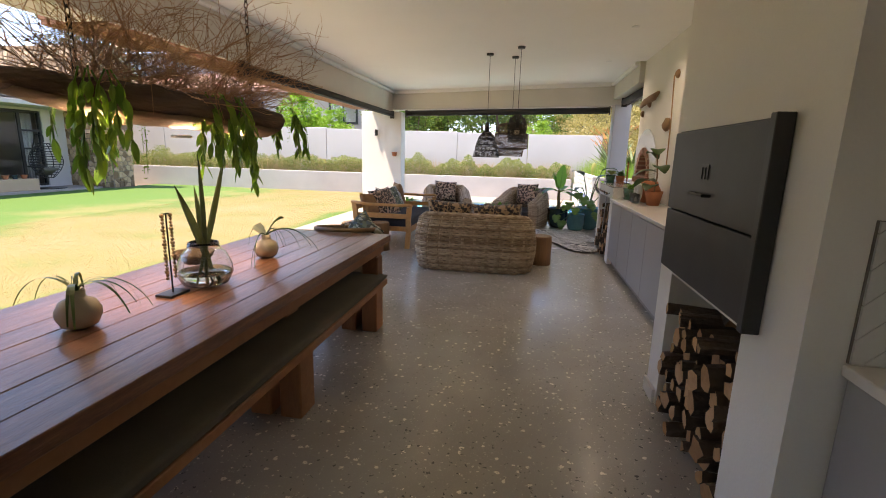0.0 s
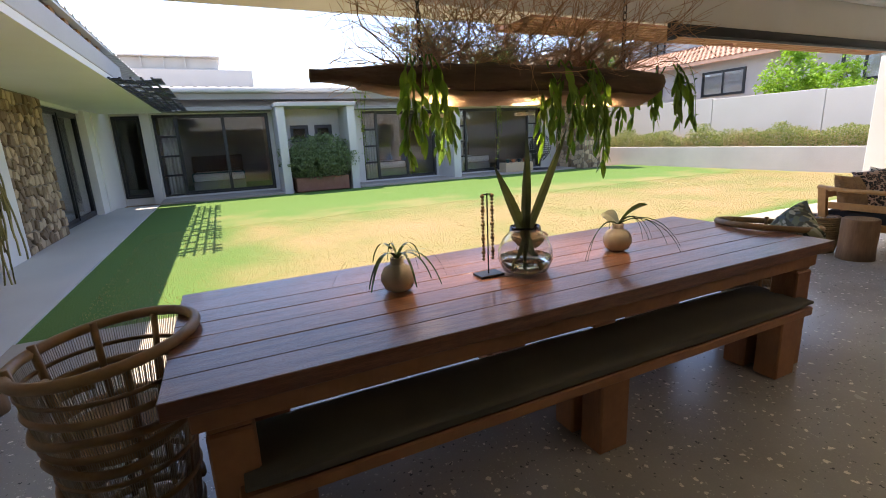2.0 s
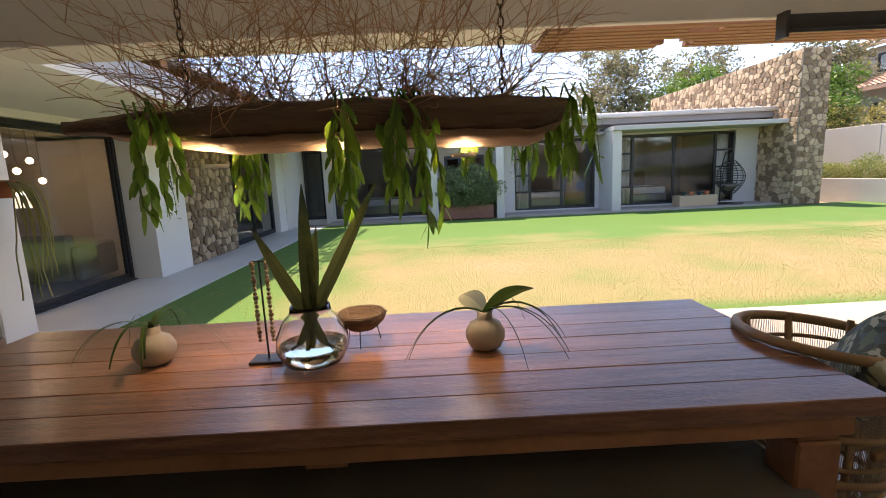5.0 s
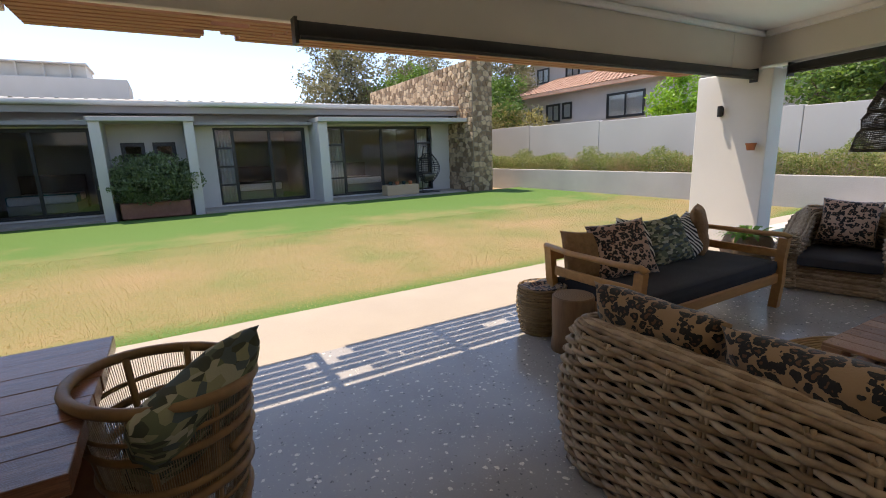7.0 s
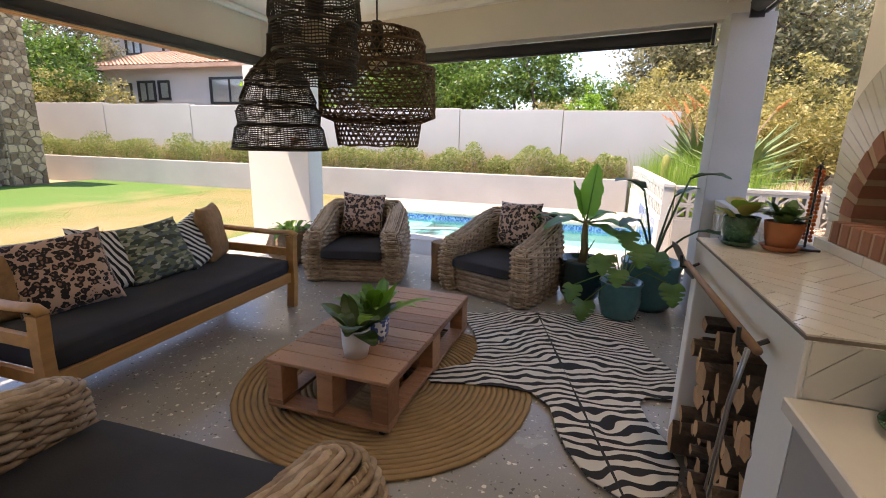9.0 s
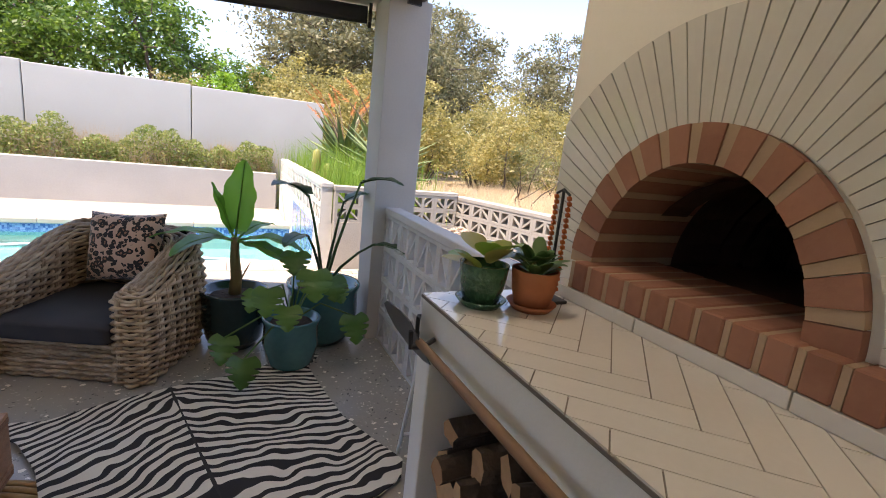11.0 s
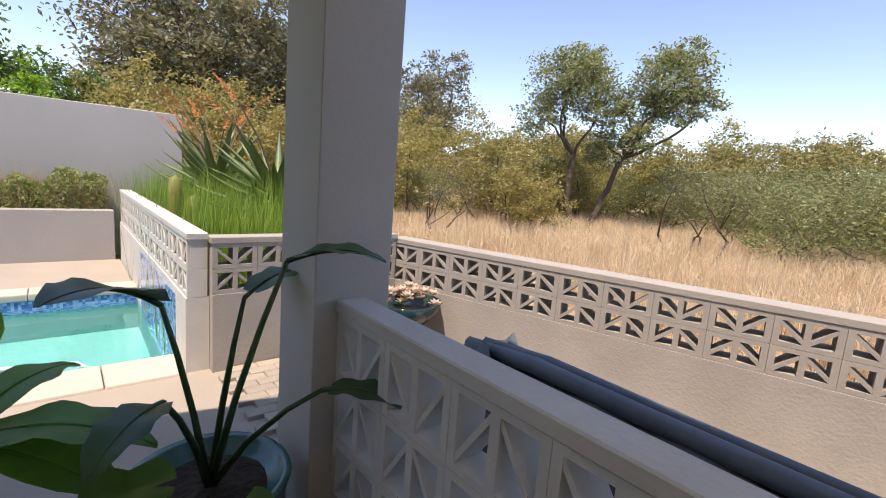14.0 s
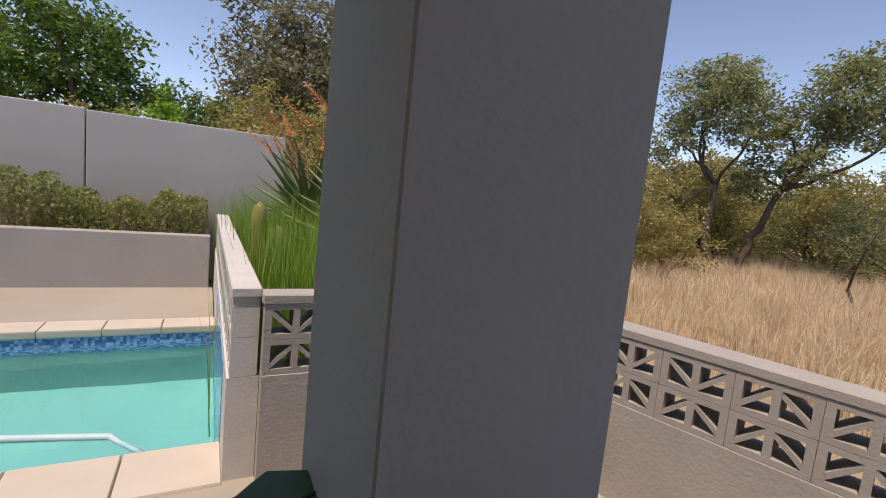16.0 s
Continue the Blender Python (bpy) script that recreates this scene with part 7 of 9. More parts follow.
# downlights in the ceiling
M_LED2 = glow("ceiling_led", (1.0, 0.88, 0.68), 60)
for x, y in ((2.16, 9.18), (2.13, 7.19), (2.1, 5.2)):
    dl = thing("downlight", "small recessed ceiling downlight", "lamp", pose(x, y, CEIL), "ceiling downlights")
    bm = bmesh.new()
    lathe(bm, [(0.045, -0.006), (0.045, -0.0005), (0.03, -0.0005), (0.03, -0.006)], 16)
    part("ring", bm, M_WHITE, dl)
    bm = bmesh.new()
    lathe(bm, [(0.029, -0.004), (0.029, -0.002)], 16)
    part("lens", bm, M_LED2, dl)
    sp = new("down_spot", bpy.data.lights.new("down_spot", "SPOT"))
    sp.data.energy, sp.data.color, sp.data.spot_size, sp.data.spot_blend, sp.data.shadow_soft_size = 9, (1.0, 0.88, 0.72), radians(140), 1.0, 0.05
    sp.location = (x, y, CEIL - 0.012)

# ---------------------------------------------------------------- braai, counters, oven
M_STEEL_BLACK = mat("matt_black_steel", (0.018, 0.018, 0.018), (0.032, 0.031, 0.03), rough=0.45, scale=6, bump=0.04, bscale=120)
M_CAB = mat("grey_cabinet_lacquer", (0.36, 0.34, 0.325), (0.33, 0.315, 0.30), rough=0.4, scale=1.5, bump=0.01)
M_TOP = mat("cream_stone_worktop", (0.70, 0.66, 0.60), (0.66, 0.62, 0.56), rough=0.22, scale=3, bump=0.02)
M_TILEW = mat("cream_gloss_tile", (0.66, 0.64, 0.60), (0.60, 0.58, 0.54), rough=0.07, scale=3, bump=0.01, island=0.3)
M_GROUT = mat("dark_grout", (0.20, 0.17, 0.145), (0.16, 0.135, 0.115), rough=0.9, scale=6)
M_BRICK = mat("red_fire_brick", (0.36, 0.17, 0.115), (0.27, 0.12, 0.08), rough=0.85, scale=7, bump=0.3, bscale=40, island=0.5)
M_BRICKJ = mat("sandy_brick_joint", (0.44, 0.31, 0.215), (0.37, 0.26, 0.18), rough=0.9, scale=7, bump=0.2)
M_SOOT = mat("sooty_oven_brick", (0.13, 0.06, 0.04), (0.05, 0.03, 0.022), rough=0.9, scale=3, bump=0.3, bscale=30)
M_WOODBARK = mat("firewood_bark", (0.13, 0.085, 0.055), (0.055, 0.036, 0.025), rough=0.95, scale=7, stretch=(1, 1, 1), bump=0.9, bscale=22, bdist=0.03, island=0.4)
M_WOODEND = mat("firewood_cut_face", (0.55, 0.32, 0.16), (0.36, 0.19, 0.09), rough=0.85, scale=10, bump=0.3, bscale=50, island=0.5)

br = thing("braai_door", "black steel built-in barbecue with a split lift-up door", "barbecue", pose(0, 0, 0))
bm = bmesh.new()
box(bm, 1.835, 2.95, 0.875, 1.8595, 4.06, 1.64, 0.003)
part("frame", bm, M_STEEL_BLACK, br)
for z0, z1 in ((0.885, 1.215), (1.222, 1.63)):
    bm = bmesh.new()
    box(bm, 1.808, 2.99, z0, 1.8345, 4.04, z1, 0.004)
    part("door_panel", bm, M_STEEL_BLACK, br)
bm = bmesh.new()
box(bm, 1.795, 2.945, 0.87, 1.857, 2.985, 1.65, 0.003)
part("side_channel", bm, M_BLACK, br)
bm = bmesh.new()
tube(bm, [(1.807, 3.62, 1.33), (1.775, 3.62, 1.33), (1.775, 3.44, 1.33), (1.807, 3.44, 1.33)], 0.008, 6)
part("handle", bm, M_BLACK, br, "black bar handle")
bm = bmesh.new()
for y0, y1, h in ((3.49, 3.503, 0.06), (3.527, 3.54, 0.06), (3.565, 3.578, 0.06)):
    box(bm, 1.803, y0, 1.40, 1.8075, y1, 1.40 + h)
box(bm, 1.803, 3.49, 1.455, 1.8075, 3.578, 1.468)
part("badge", bm, M_BLACK, br, "small plain raised badge")


def log_piece(bm_b, bm_e, p, d, L, r, rng):
    """A split log: bark side and two cut ends."""
    d = Vector(d).normalized()
    a, b = frame_at(d)
    n = rng.choice((7, 8, 9))
    split = rng.random() < 0.85
    prof = []
    for k in range(n):
        u = 2 * math.pi * k / n
        rad = r * rng.uniform(0.66, 1.18)
        if split and math.sin(u + 1.1 * n) < -0.25:
            rad *= 0.45
        prof.append((rad * math.cos(u), rad * math.sin(u)))
    bend = rng.uniform(-.02, .02)
    rows = []
    for i in range(5):
        s = i / 4
        c = Vector(p) + d * (L * (s - 0.5)) + a * bend * math.sin(math.pi * s)
        rows.append([bm_b.verts.new(c + a * x * (1 + .08 * math.sin(3 * s + k)) + b * y * (1 + .08 * math.cos(4 * s + k))) for k, (x, y) in enumerate(prof)])
    for q, w in zip(rows, rows[1:]):
        for k in range(n):
            bm_b.faces.new((q[k], q[(k + 1) % n], w[(k + 1) % n], w[k]))
    for row, s in ((rows[0], -1),):
        c = sum((v.co for v in row), Vector()) / n
        vs = [bm_e.verts.new(c + (v.co - c) * 0.99 + d * s * 0.001) for v in row]
        bm_e.faces.new(vs)


def wood_stack(name, label, y0, y1, z1, xf, seed):
    rng = random.Random(seed)
    st = thing(name, label, "firewood")
    z = 0.05
    row = 0
    while z < z1:
        y = y0 + rng.uniform(0.04, 0.07)
        while y < y1 - 0.03:
            r = rng.uniform(0.038, 0.082)
            if z + r > z1:
                r = 0.036
            bb, be = bmesh.new(), bmesh.new()
            L = rng.uniform(0.36, 0.46)
            log_piece(bb, be, (0, 0, 0), (1, rng.uniform(-.12, .12), rng.uniform(-.05, .05)), L, r, rng)
            x = xf + L / 2 + rng.uniform(-0.06, 0.07)
            o = part("firewood_log", bb, M_WOODBARK, st, at=pose(x, y, z))
            part("cut_end", be, M_WOODEND, o)
            y += r * 1.75
        z += 0.098
        row += 1
    return st


wood_stack("firewood_stack", "split firewood stacked in the niche below the barbecue", 3.09, 3.97, 0.64, 1.88, 5)
bbx, bex = bmesh.new(), bmesh.new()
rng = random.Random(12)
for k in range(4):
    log_piece(bbx, bex, (2.1, 3.3 + k * 0.15, 0.70 + 0.02 * (k % 2)), (0.3, 1, 0.02), 0.5, 0.05, rng)
o = part("firewood_log", bbx, M_WOODBARK, bpy.data.objects["firewood_stack"])
part("cut_end", bex, M_WOODEND, o)

# long cabinet run and worktop
def cabinet(y0, y1, z1, drawers):
    c = thing("base_cabinet", "flat grey lacquered base cabinet without handles", "cabinet", group="grey cabinets")
    bm = bmesh.new()
    box(bm, 2.22, y0, 0.09, XW - 0.002, y1, z1, 0.002)
    part("body", bm, M_CAB, c)
    bm = bmesh.new()
    box(bm, 2.26, y0, 0.0, XW - 0.002, y1, 0.088)
    part("plinth", bm, M_DARKBAND, c)
    zs = [0.10, z1 - 0.012] if not drawers else [0.10, 0.38, 0.64, z1 - 0.012]
    for a, b in zip(zs, zs[1:]):
        bm = bmesh.new()
        box(bm, 2.198, y0 + 0.003, a, 2.2195, y1 - 0.003, b - 0.006, 0.002)
        part("drawer_front" if drawers else "door", bm, M_CAB, c)
    return c


cabinet(4.22, 4.70, 0.90, True)
for k in range(5):
    cabinet(4.70 + k * 0.645, 5.345 + k * 0.645, 0.90, False)
bm = bmesh.new()
box(bm, 2.165, 4.21, 0.902, XW - 0.002, 7.924, 0.94, 0.004)
solid("worktop", bm, M_TOP, "long cream stone worktop over the grey cabinets", "worktop", kind="")

# pizza counter with niche
PZ0, PZ1 = 7.93, 9.10
bm = bmesh.new()
box(bm, 2.19, PZ0, 0.93, XW - 0.002, PZ1, 1.085, 0.004)
box(bm, 2.20, PZ0, 0.0, XW - 0.002, PZ0 + 0.20, 0.929)
box(bm, 2.19, PZ1 - 0.09, 0.0, XW - 0.002, PZ1, 0.929, 0.004)
solid("oven_counter", bm, M_WALL, "raised plastered counter before the oven with a wood niche", "counter")
wood_stack("firewood_stack", "split firewood stacked under the oven counter", PZ0 + 0.21, PZ1 - 0.1, 0.80, 2.22, 8)
# herringbone tiles on the counter
bm = bmesh.new()
box(bm, 2.186, PZ0 - 0.004, 1.0853, XW - 0.002, PZ1 + 0.002, 1.094)
gt = solid("counter_tiling", bm, M_GROUT, "cream gloss tiles laid herringbone on the oven counter", "tiles")
tl, tw_ = 0.30, 0.075


def clip_poly(poly, x0, y0, x1, y1):
    for axis, lim, sgn in ((0, x0, 1), (0, x1, -1), (1, y0, 1), (1, y1, -1)):
        res = []
        for i in range(len(poly)):
            a, b = poly[i], poly[(i + 1) % len(poly)]
            sa, sb = sgn * (a[axis] - lim), sgn * (b[axis] - lim)
            if sa >= 0:
                res.append(a)
            if sa * sb < 0:
                u = sa / (sa - sb)
                res.append((a[0] + u * (b[0] - a[0]), a[1] + u * (b[1] - a[1])))
        poly = res
        if len(poly) < 3:
            return None
    return poly


def herringbone(x0, y0, x1, y1):
    """Tiles of a herringbone field at 45 degrees, cut to the rectangle."""
    out = []
    g = 0.003
    c = math.cos(math.pi / 4)
    n = round(tl / tw_)
    for i in range(-40, 60):
        for j in range(-14, 22):
            # one horizontal and one upright tile of the stair-like pattern
            bx, by = (i * tw_) + j * tl * 1.0, (i * tw_) - j * tl * 1.0
            for rect in (((bx, by, bx + tl, by + tw_)), ((bx - tw_ + 0, by, bx, by + tl))):
                a0, b0, a1, b1 = rect[0] + g / 2, rect[1] + g / 2, rect[2] - g / 2, rect[3] - g / 2
                poly = [((a - b) * c + (x0 + x1) / 2, (a + b) * c + (y0 + y1) / 2 - 1.2) for a, b in ((a0, b0), (a1, b0), (a1, b1), (a0, b1))]
                q = clip_poly(poly, x0, y0, x1, y1)
                if q:
                    ar = abs(sum(q[k][0] * q[(k + 1) % len(q)][1] - q[(k + 1) % len(q)][0] * q[k][1] for k in range(len(q)))) / 2
                    if ar > 2e-4:
                        out.append(q)
    return out


for q in herringbone(2.188, PZ0, XW - 0.012, PZ1)[:300]:
    bm = bmesh.new()
    prism(bm, q, 1.090, 1.0985)
    part("tile", bm, M_TILEW, gt)
# row of upright tiles between counter and sill
for k in range(3):
    y0 = PZ0 + 0.002 + k * 0.39
    bm = bmesh.new()
    box(bm, XW - 0.078, y0, 1.0995, XW - 0.003, y0 + 0.386, 1.1395, 0.0015)
    part("upright_tile", bm, M_TILEW, gt)
# end face tiles and metal edge
bm = bmesh.new()
for k in range(5):
    x = 2.2 + k * 0.105
    q = clip_poly([(x - 0.16, 0.94), (x - 0.06, 0.94), (x + 0.10, 1.09), (x + 0.0, 1.09)], 2.2, 0.945, 2.71, 1.085)
    if q:
        t = bmesh.new()
        prism(t, q, -0.004, 0.004, None)
        merge(bm, t, Matrix(((1, 0, 0, 0), (0, 0, -1, PZ0 - 0.006), (0, 1, 0, 0), (0, 0, 0, 1))))
part("end_tile", bm, M_TILEW, gt)
# oven arch: fan of tiles, voussoirs, sill, dark dome
oven = thing("pizza_oven", "brick-arched pizza oven set in a fan of cream tiles", "oven")
n = 44
for k in range(n):
    a0, a1 = math.pi * k / n + 0.003, math.pi * (k + 1) / n - 0.003
    ri, ro = 0.402, 0.725
    q = [(-math.cos(a0) * ri, math.sin(a0) * ri * 1.12), (-math.cos(a0) * ro, math.sin(a0) * ro), (-math.cos(a1) * ro, math.sin(a1) * ro), (-math.cos(a1) * ri, math.sin(a1) * ri * 1.12)]
    poly = clip_poly([(ARCH_Y - 0.02 + u, 1.2 + v) for u, v in q], PZ0 - 0.55, 1.142, 9.198, 2.6)
    if not poly:
        continue
    bm = bmesh.new()
    prism(bm, poly, -0.012, -0.002, Matrix(((0, 0, 1, XW), (1, 0, 0, 0), (0, 1, 0, 0), (0, 0, 0, 1))))
    part("fan_tile", bm, M_TILEW, oven)
m_arch = Matrix(((0, 0, 1, XW), (1, 0, 0, 0), (0, 1, 0, 0), (0, 0, 0, 1)))
n = 13
for k in range(n):
    for j, (f0, f1, mt, nm) in enumerate(((0.0, 0.66, M_BRICK, "brick"), (0.67, 1.0, M_BRICKJ, "joint_brick"))):
        a0, a1 = math.pi * (k + f0) / n, math.pi * (k + f1) / n - 0.004
        q = []
        for a in (a0, (a0 + a1) / 2, a1):
            q.append((ARCH_Y - math.cos(a) * 0.302, ARCH_Z + math.sin(a) * 0.345))
        for a in (a1, (a0 + a1) / 2, a0):
            q.append((ARCH_Y - math.cos(a) * 0.397, ARCH_Z + math.sin(a) * 0.442))
        bm = bmesh.new()
        prism(bm, q, -0.03 + 0.004 * j, 0.34, m_arch)
        part(nm, bm, mt, oven)
for k in range(11):
    y = 8.186 + k * 0.0732
    bm = bmesh.new()
    box(bm, XW - 0.075, y + 0.002, 1.141, XW + 0.27, y + 0.058, 1.229, 0.004)
    part("brick", bm, M_BRICK, oven)
    bm = bmesh.new()
    box(bm, XW - 0.072, y + 0.059, 1.141, XW + 0.27, y + 0.0732, 1.226)
    part("joint_brick", bm, M_BRICKJ, oven)
bm = bmesh.new()
box(bm, XW + 0.271, ARCH_Y - 0.5, 1.12, XW + 1.1, ARCH_Y + 0.42, 1.19)
box(bm, XW + 1.1, ARCH_Y - 0.56, 1.1, XW + 1.15, ARCH_Y + 0.44, 1.8)
box(bm, XW + 0.19, ARCH_Y - 0.56, 1.1, XW + 1.1, ARCH_Y - 0.52, 1.85)
box(bm, XW + 0.19, ARCH_Y + 0.425, 1.1, XW + 1.1, ARCH_Y + 0.44, 1.8)
box(bm, XW + 0.251, ARCH_Y - 0.56, 1.8, XW + 1.1, ARCH_Y + 0.44, 1.85)
part("oven_floor", bm, M_SOOT, oven)
for k in range(7):
    bm = bmesh.new()
    r = 0.315 + 0.075 * math.sin(math.pi * min(1, (k + .5) / 7))
    pts = arch_poly(ARCH_Y, 1.17, r, r * 1.1, 12)
    x0, x1 = XW + 0.19 + k * 0.13, XW + 0.19 + (k + 1) * 0.13
    for (ya, za), (yb, zb) in zip(pts, pts[1:]):
        bm.faces.new([bm.verts.new(p) for p in ((x0, ya, za), (x0, yb, zb), (x1 - 0.006, yb, zb), (x1 - 0.006, ya, za))])
    part("dome_course", bm, M_SOOT, oven)
bm = bmesh.new()
box(bm, XW + 1.16, 7.9, -0.1, XW + 1.3, PZ1, 2.9)
box(bm, XW + 0.251, 7.8, 2.0, XW + 1.159, PZ1 - 0.01, 2.9)
box(bm, XW + 0.251, 7.7, -0.1, XW + 1.159, 7.89, 1.999)
box(bm, XW + 0.251, PZ1 - 0.015, -0.1, XW + 1.159, PZ1 - 0.002, 1.999)
solid("oven_housing", bm, M_WALL, "plastered housing behind the pizza oven", "wall")
# pizza peel and tongs on hooks
M_PEELWOOD = mat("worn_peel_handle", (0.25, 0.14, 0.075), (0.16, 0.085, 0.045), rough=0.6, scale=8, stretch=(6, 1, 6), bump=0.1)
M_STEEL = mat("brushed_steel", (0.45, 0.45, 0.45), (0.36, 0.36, 0.36), rough=0.3, metal=1.0, scale=10)
pl = thing("pizza_peel", "long wooden-handled pizza peel hung on the counter", "peel")
bm = bmesh.new()
tube(bm, [(2.135, 8.03, 1.0), (2.135, 8.97, 1.0)], 0.0125, 8)
part("handle", bm, M_PEELWOOD, pl, smooth=True)
bm = bmesh.new()
prism(bm, [(-0.075, 0.0), (-0.09, 0.06), (-0.085, 0.18), (-0.05, 0.26), (0, 0.28), (0.05, 0.26), (0.085, 0.18), (0.09, 0.06), (0.075, 0.0)], -0.0015, 0.0015, Matrix.Translation((2.135, 8.96, 1.0)) @ Matrix.Rotation(radians(-4), 4, "X") @ Matrix.Rotation(radians(62), 4, "Y"))
part("blade", bm, mat("grey_metal_blade", (0.16, 0.16, 0.165), (0.11, 0.11, 0.115), rough=0.45, metal=0.7, scale=6), pl)
for y in (8.12, 8.98):
    bm = bmesh.new()
    tube(bm, [(2.188, y, 1.0), (2.15, y, 0.978), (2.115, y, 0.98), (2.112, y, 1.03)], 0.007, 6)
    part("hook", bm, M_BLACK, pl, "black forged hook")
tg = thing("braai_tongs", "long steel wire tongs hanging under the counter", "tongs")
for o in (0.0, 0.02):
    bm = bmesh.new()
    tube(bm, [(2.16, 8.16 + o, 0.95), (2.15, 8.2 + o, 0.75), (2.15, 8.24 + o * 2, 0.38)], 0.0045, 6)
    part("arm", bm, M_STEEL, tg, smooth=True)

# pots on the oven counter
M_GREENPOT = mat("dimpled_green_glaze", (0.025, 0.085, 0.045), (0.05, 0.14, 0.07), rough=0.2, scale=20, bump=0.8, bscale=55, bdist=0.02, coat=0.3)
M_SUCC = leafy("succulent_leaf", (0.16, 0.28, 0.05), (0.34, 0.30, 0.09), 0.2, 0.4)
M_JADE = leafy("jade_leaf", (0.07, 0.15, 0.05), (0.12, 0.22, 0.08), 0.2, 0.4)


def succulent(x, y, z, label, pm, r, h, leaves, lm, L, w, seed, saucer=None, up=0.5):
    rr = random.Random(seed)
    p = thing("potted_plant", label, "plant", pose(x, y, z))
    bm = bmesh.new()
    lathe(bm, [(r * 0.72, 0.012), (r * 0.9, h * .5), (r, h), (r * 0.92, h), (r * 0.88, h * .85), (0.01, h * .85)], 26)
    part("pot", bm, pm, p, smooth=True)
    bm = bmesh.new()
    lathe(bm, [(r * 0.8, 0), (r * 1.05, 0.022), (r * 0.98, 0.022), (r * 0.7, 0.011)], 26)
    part("saucer", bm, saucer or pm, p, smooth=True)
    bm = bmesh.new()
    for i in range(leaves):
        a = 2.399 * i
        e = rr.uniform(0.15, 1.0) * up * 2
        blade(bm, (0.025 * math.cos(a), 0.025 * math.sin(a), h * .85 + rr.uniform(0, .05)), (math.cos(a), math.sin(a), e), (0, 0, 1), L * rr.uniform(.7, 1.1), w * rr.uniform(.8, 1.1), rr.uniform(0, .25), 6, 0.2, 0.85)
    part("foliage", bm, lm, p, smooth=True)
    return p


CT = 1.0988
succulent(2.32, 8.98, CT, "paddle succulent in a dimpled green pot on the counter", M_GREENPOT, 0.072, 0.125, 12, M_SUCC, 0.105, 0.09, 3)
succulent(2.46, 8.925, CT, "jade plant in a terracotta pot with saucer", M_TERRA, 0.07, 0.12, 40, M_JADE, 0.075, 0.04, 4, up=0.9)
bs = thing("bead_stand", "black stand with strings of orange beads on the counter", "ornament", pose(2.57, 8.99, CT))
bm = bmesh.new()
box(bm, -0.04, -0.05, 0, 0.04, 0.05, 0.01, 0.002)
part("base", bm, M_BLACK, bs)
bm = bmesh.new()
tube(bm, [(0, 0, 0.008), (0, 0, 0.345)], 0.005, 6)
tube(bm, [(0.0, -0.03, 0.335), (0, 0, 0.35), (0.0, 0.03, 0.335)], 0.004, 6)
part("rod", bm, M_BLACK, bs)
M_ORANGE = mat("orange_beads", (0.55, 0.13, 0.02), (0.42, 0.09, 0.015), rough=0.4, scale=20)
for sy in (-0.03, 0.03):
    bm = bmesh.new()
    for k in range(18):
        t = bmesh.new()
        bmesh.ops.create_icosphere(t, subdivisions=1, radius=0.0095)
        merge(bm, t, Matrix.Translation((0.003 * (k % 2), sy, 0.325 - k * 0.0165)))
    tagged(part("bead_string", bm, M_ORANGE, bs), kind="stuff")
# things on the long worktop
WT = 0.9405
succulent(2.40, 7.80, WT, "green succulent in a dimpled green pot on the worktop", M_GREENPOT, 0.10, 0.15, 60, M_FERN, 0.07, 0.02, 6, up=0.8)
big = thing("potted_plant", "fiddle-leaf plant with large dark leaves on the worktop", "plant", pose(2.52, 7.12, WT))
bm = bmesh.new()
lathe(bm, [(0.07, 0), (0.10, 0.16), (0.11, 0.17), (0.10, 0.17), (0.085, 0.14), (0.01, 0.14)], 24)
part("pot", bm, M_TERRA, big, smooth=True)
bm = bmesh.new()
tube(bm, [(0, 0, 0.14), (0.02, 0.02, 0.35), (0, 0.05, 0.6)], 0.009, 6)
part("stem", bm, M_BARK, big)
for d, z, L, w in (((-0.6, 0.75, 0.3), 0.28, 0.34, 0.22), ((-0.9, 0.1, 0.25), 0.40, 0.30, 0.2), ((0.1, -0.8, 0.3), 0.45, 0.32, 0.2), ((-0.4, 0.5, 0.9), 0.55, 0.30, 0.19), ((-0.5, -0.7, 0.4), 0.22, 0.3, 0.19), ((0.1, 0.6, 0.8), 0.6, 0.26, 0.17)):
    bm = bmesh.new()
    blade(bm, (0, 0.03, z), d, (0, 0, 1), L, w, 0.5, 8, 0.25, 0.92)
    part("leaf", bm, M_LEAFDARK, big, smooth=True)
jar = thing("storage_jar", "round terracotta jar with a woven ring on the worktop", "jar", pose(2.56, 7.50, WT))
bm = bmesh.new()
lathe(bm, [(0.09, 0), (0.13, 0.07), (0.14, 0.15), (0.10, 0.23), (0.09, 0.27), (0.08, 0.26)], 26)
part("body", bm, M_TERRA, jar, smooth=True)
bm = bmesh.new()
tube(bm, [(-0.15, -0.06 + 0.085 * math.cos(a * math.pi / 12), 0.13 + 0.085 * math.sin(a * math.pi / 12)) for a in range(24)], 0.035, 8, close=True)
part("shell_ring", bm, M_BREEZE, jar, "white shell ring leaning on it", smooth=True)
for y in (6.2, 6.35):
    g = thing("glass_jar", "small clear glass jar on the worktop", "jar", pose(2.36, y + 1.1, WT), "glass jars")
    bm = bmesh.new()
    lathe(bm, [(0.045, 0), (0.048, 0.01), (0.048, 0.12), (0.044, 0.12), (0.044, 0.012), (0.01, 0.01)], 20)
    part("body", bm, M_CLEAR, g, smooth=True)
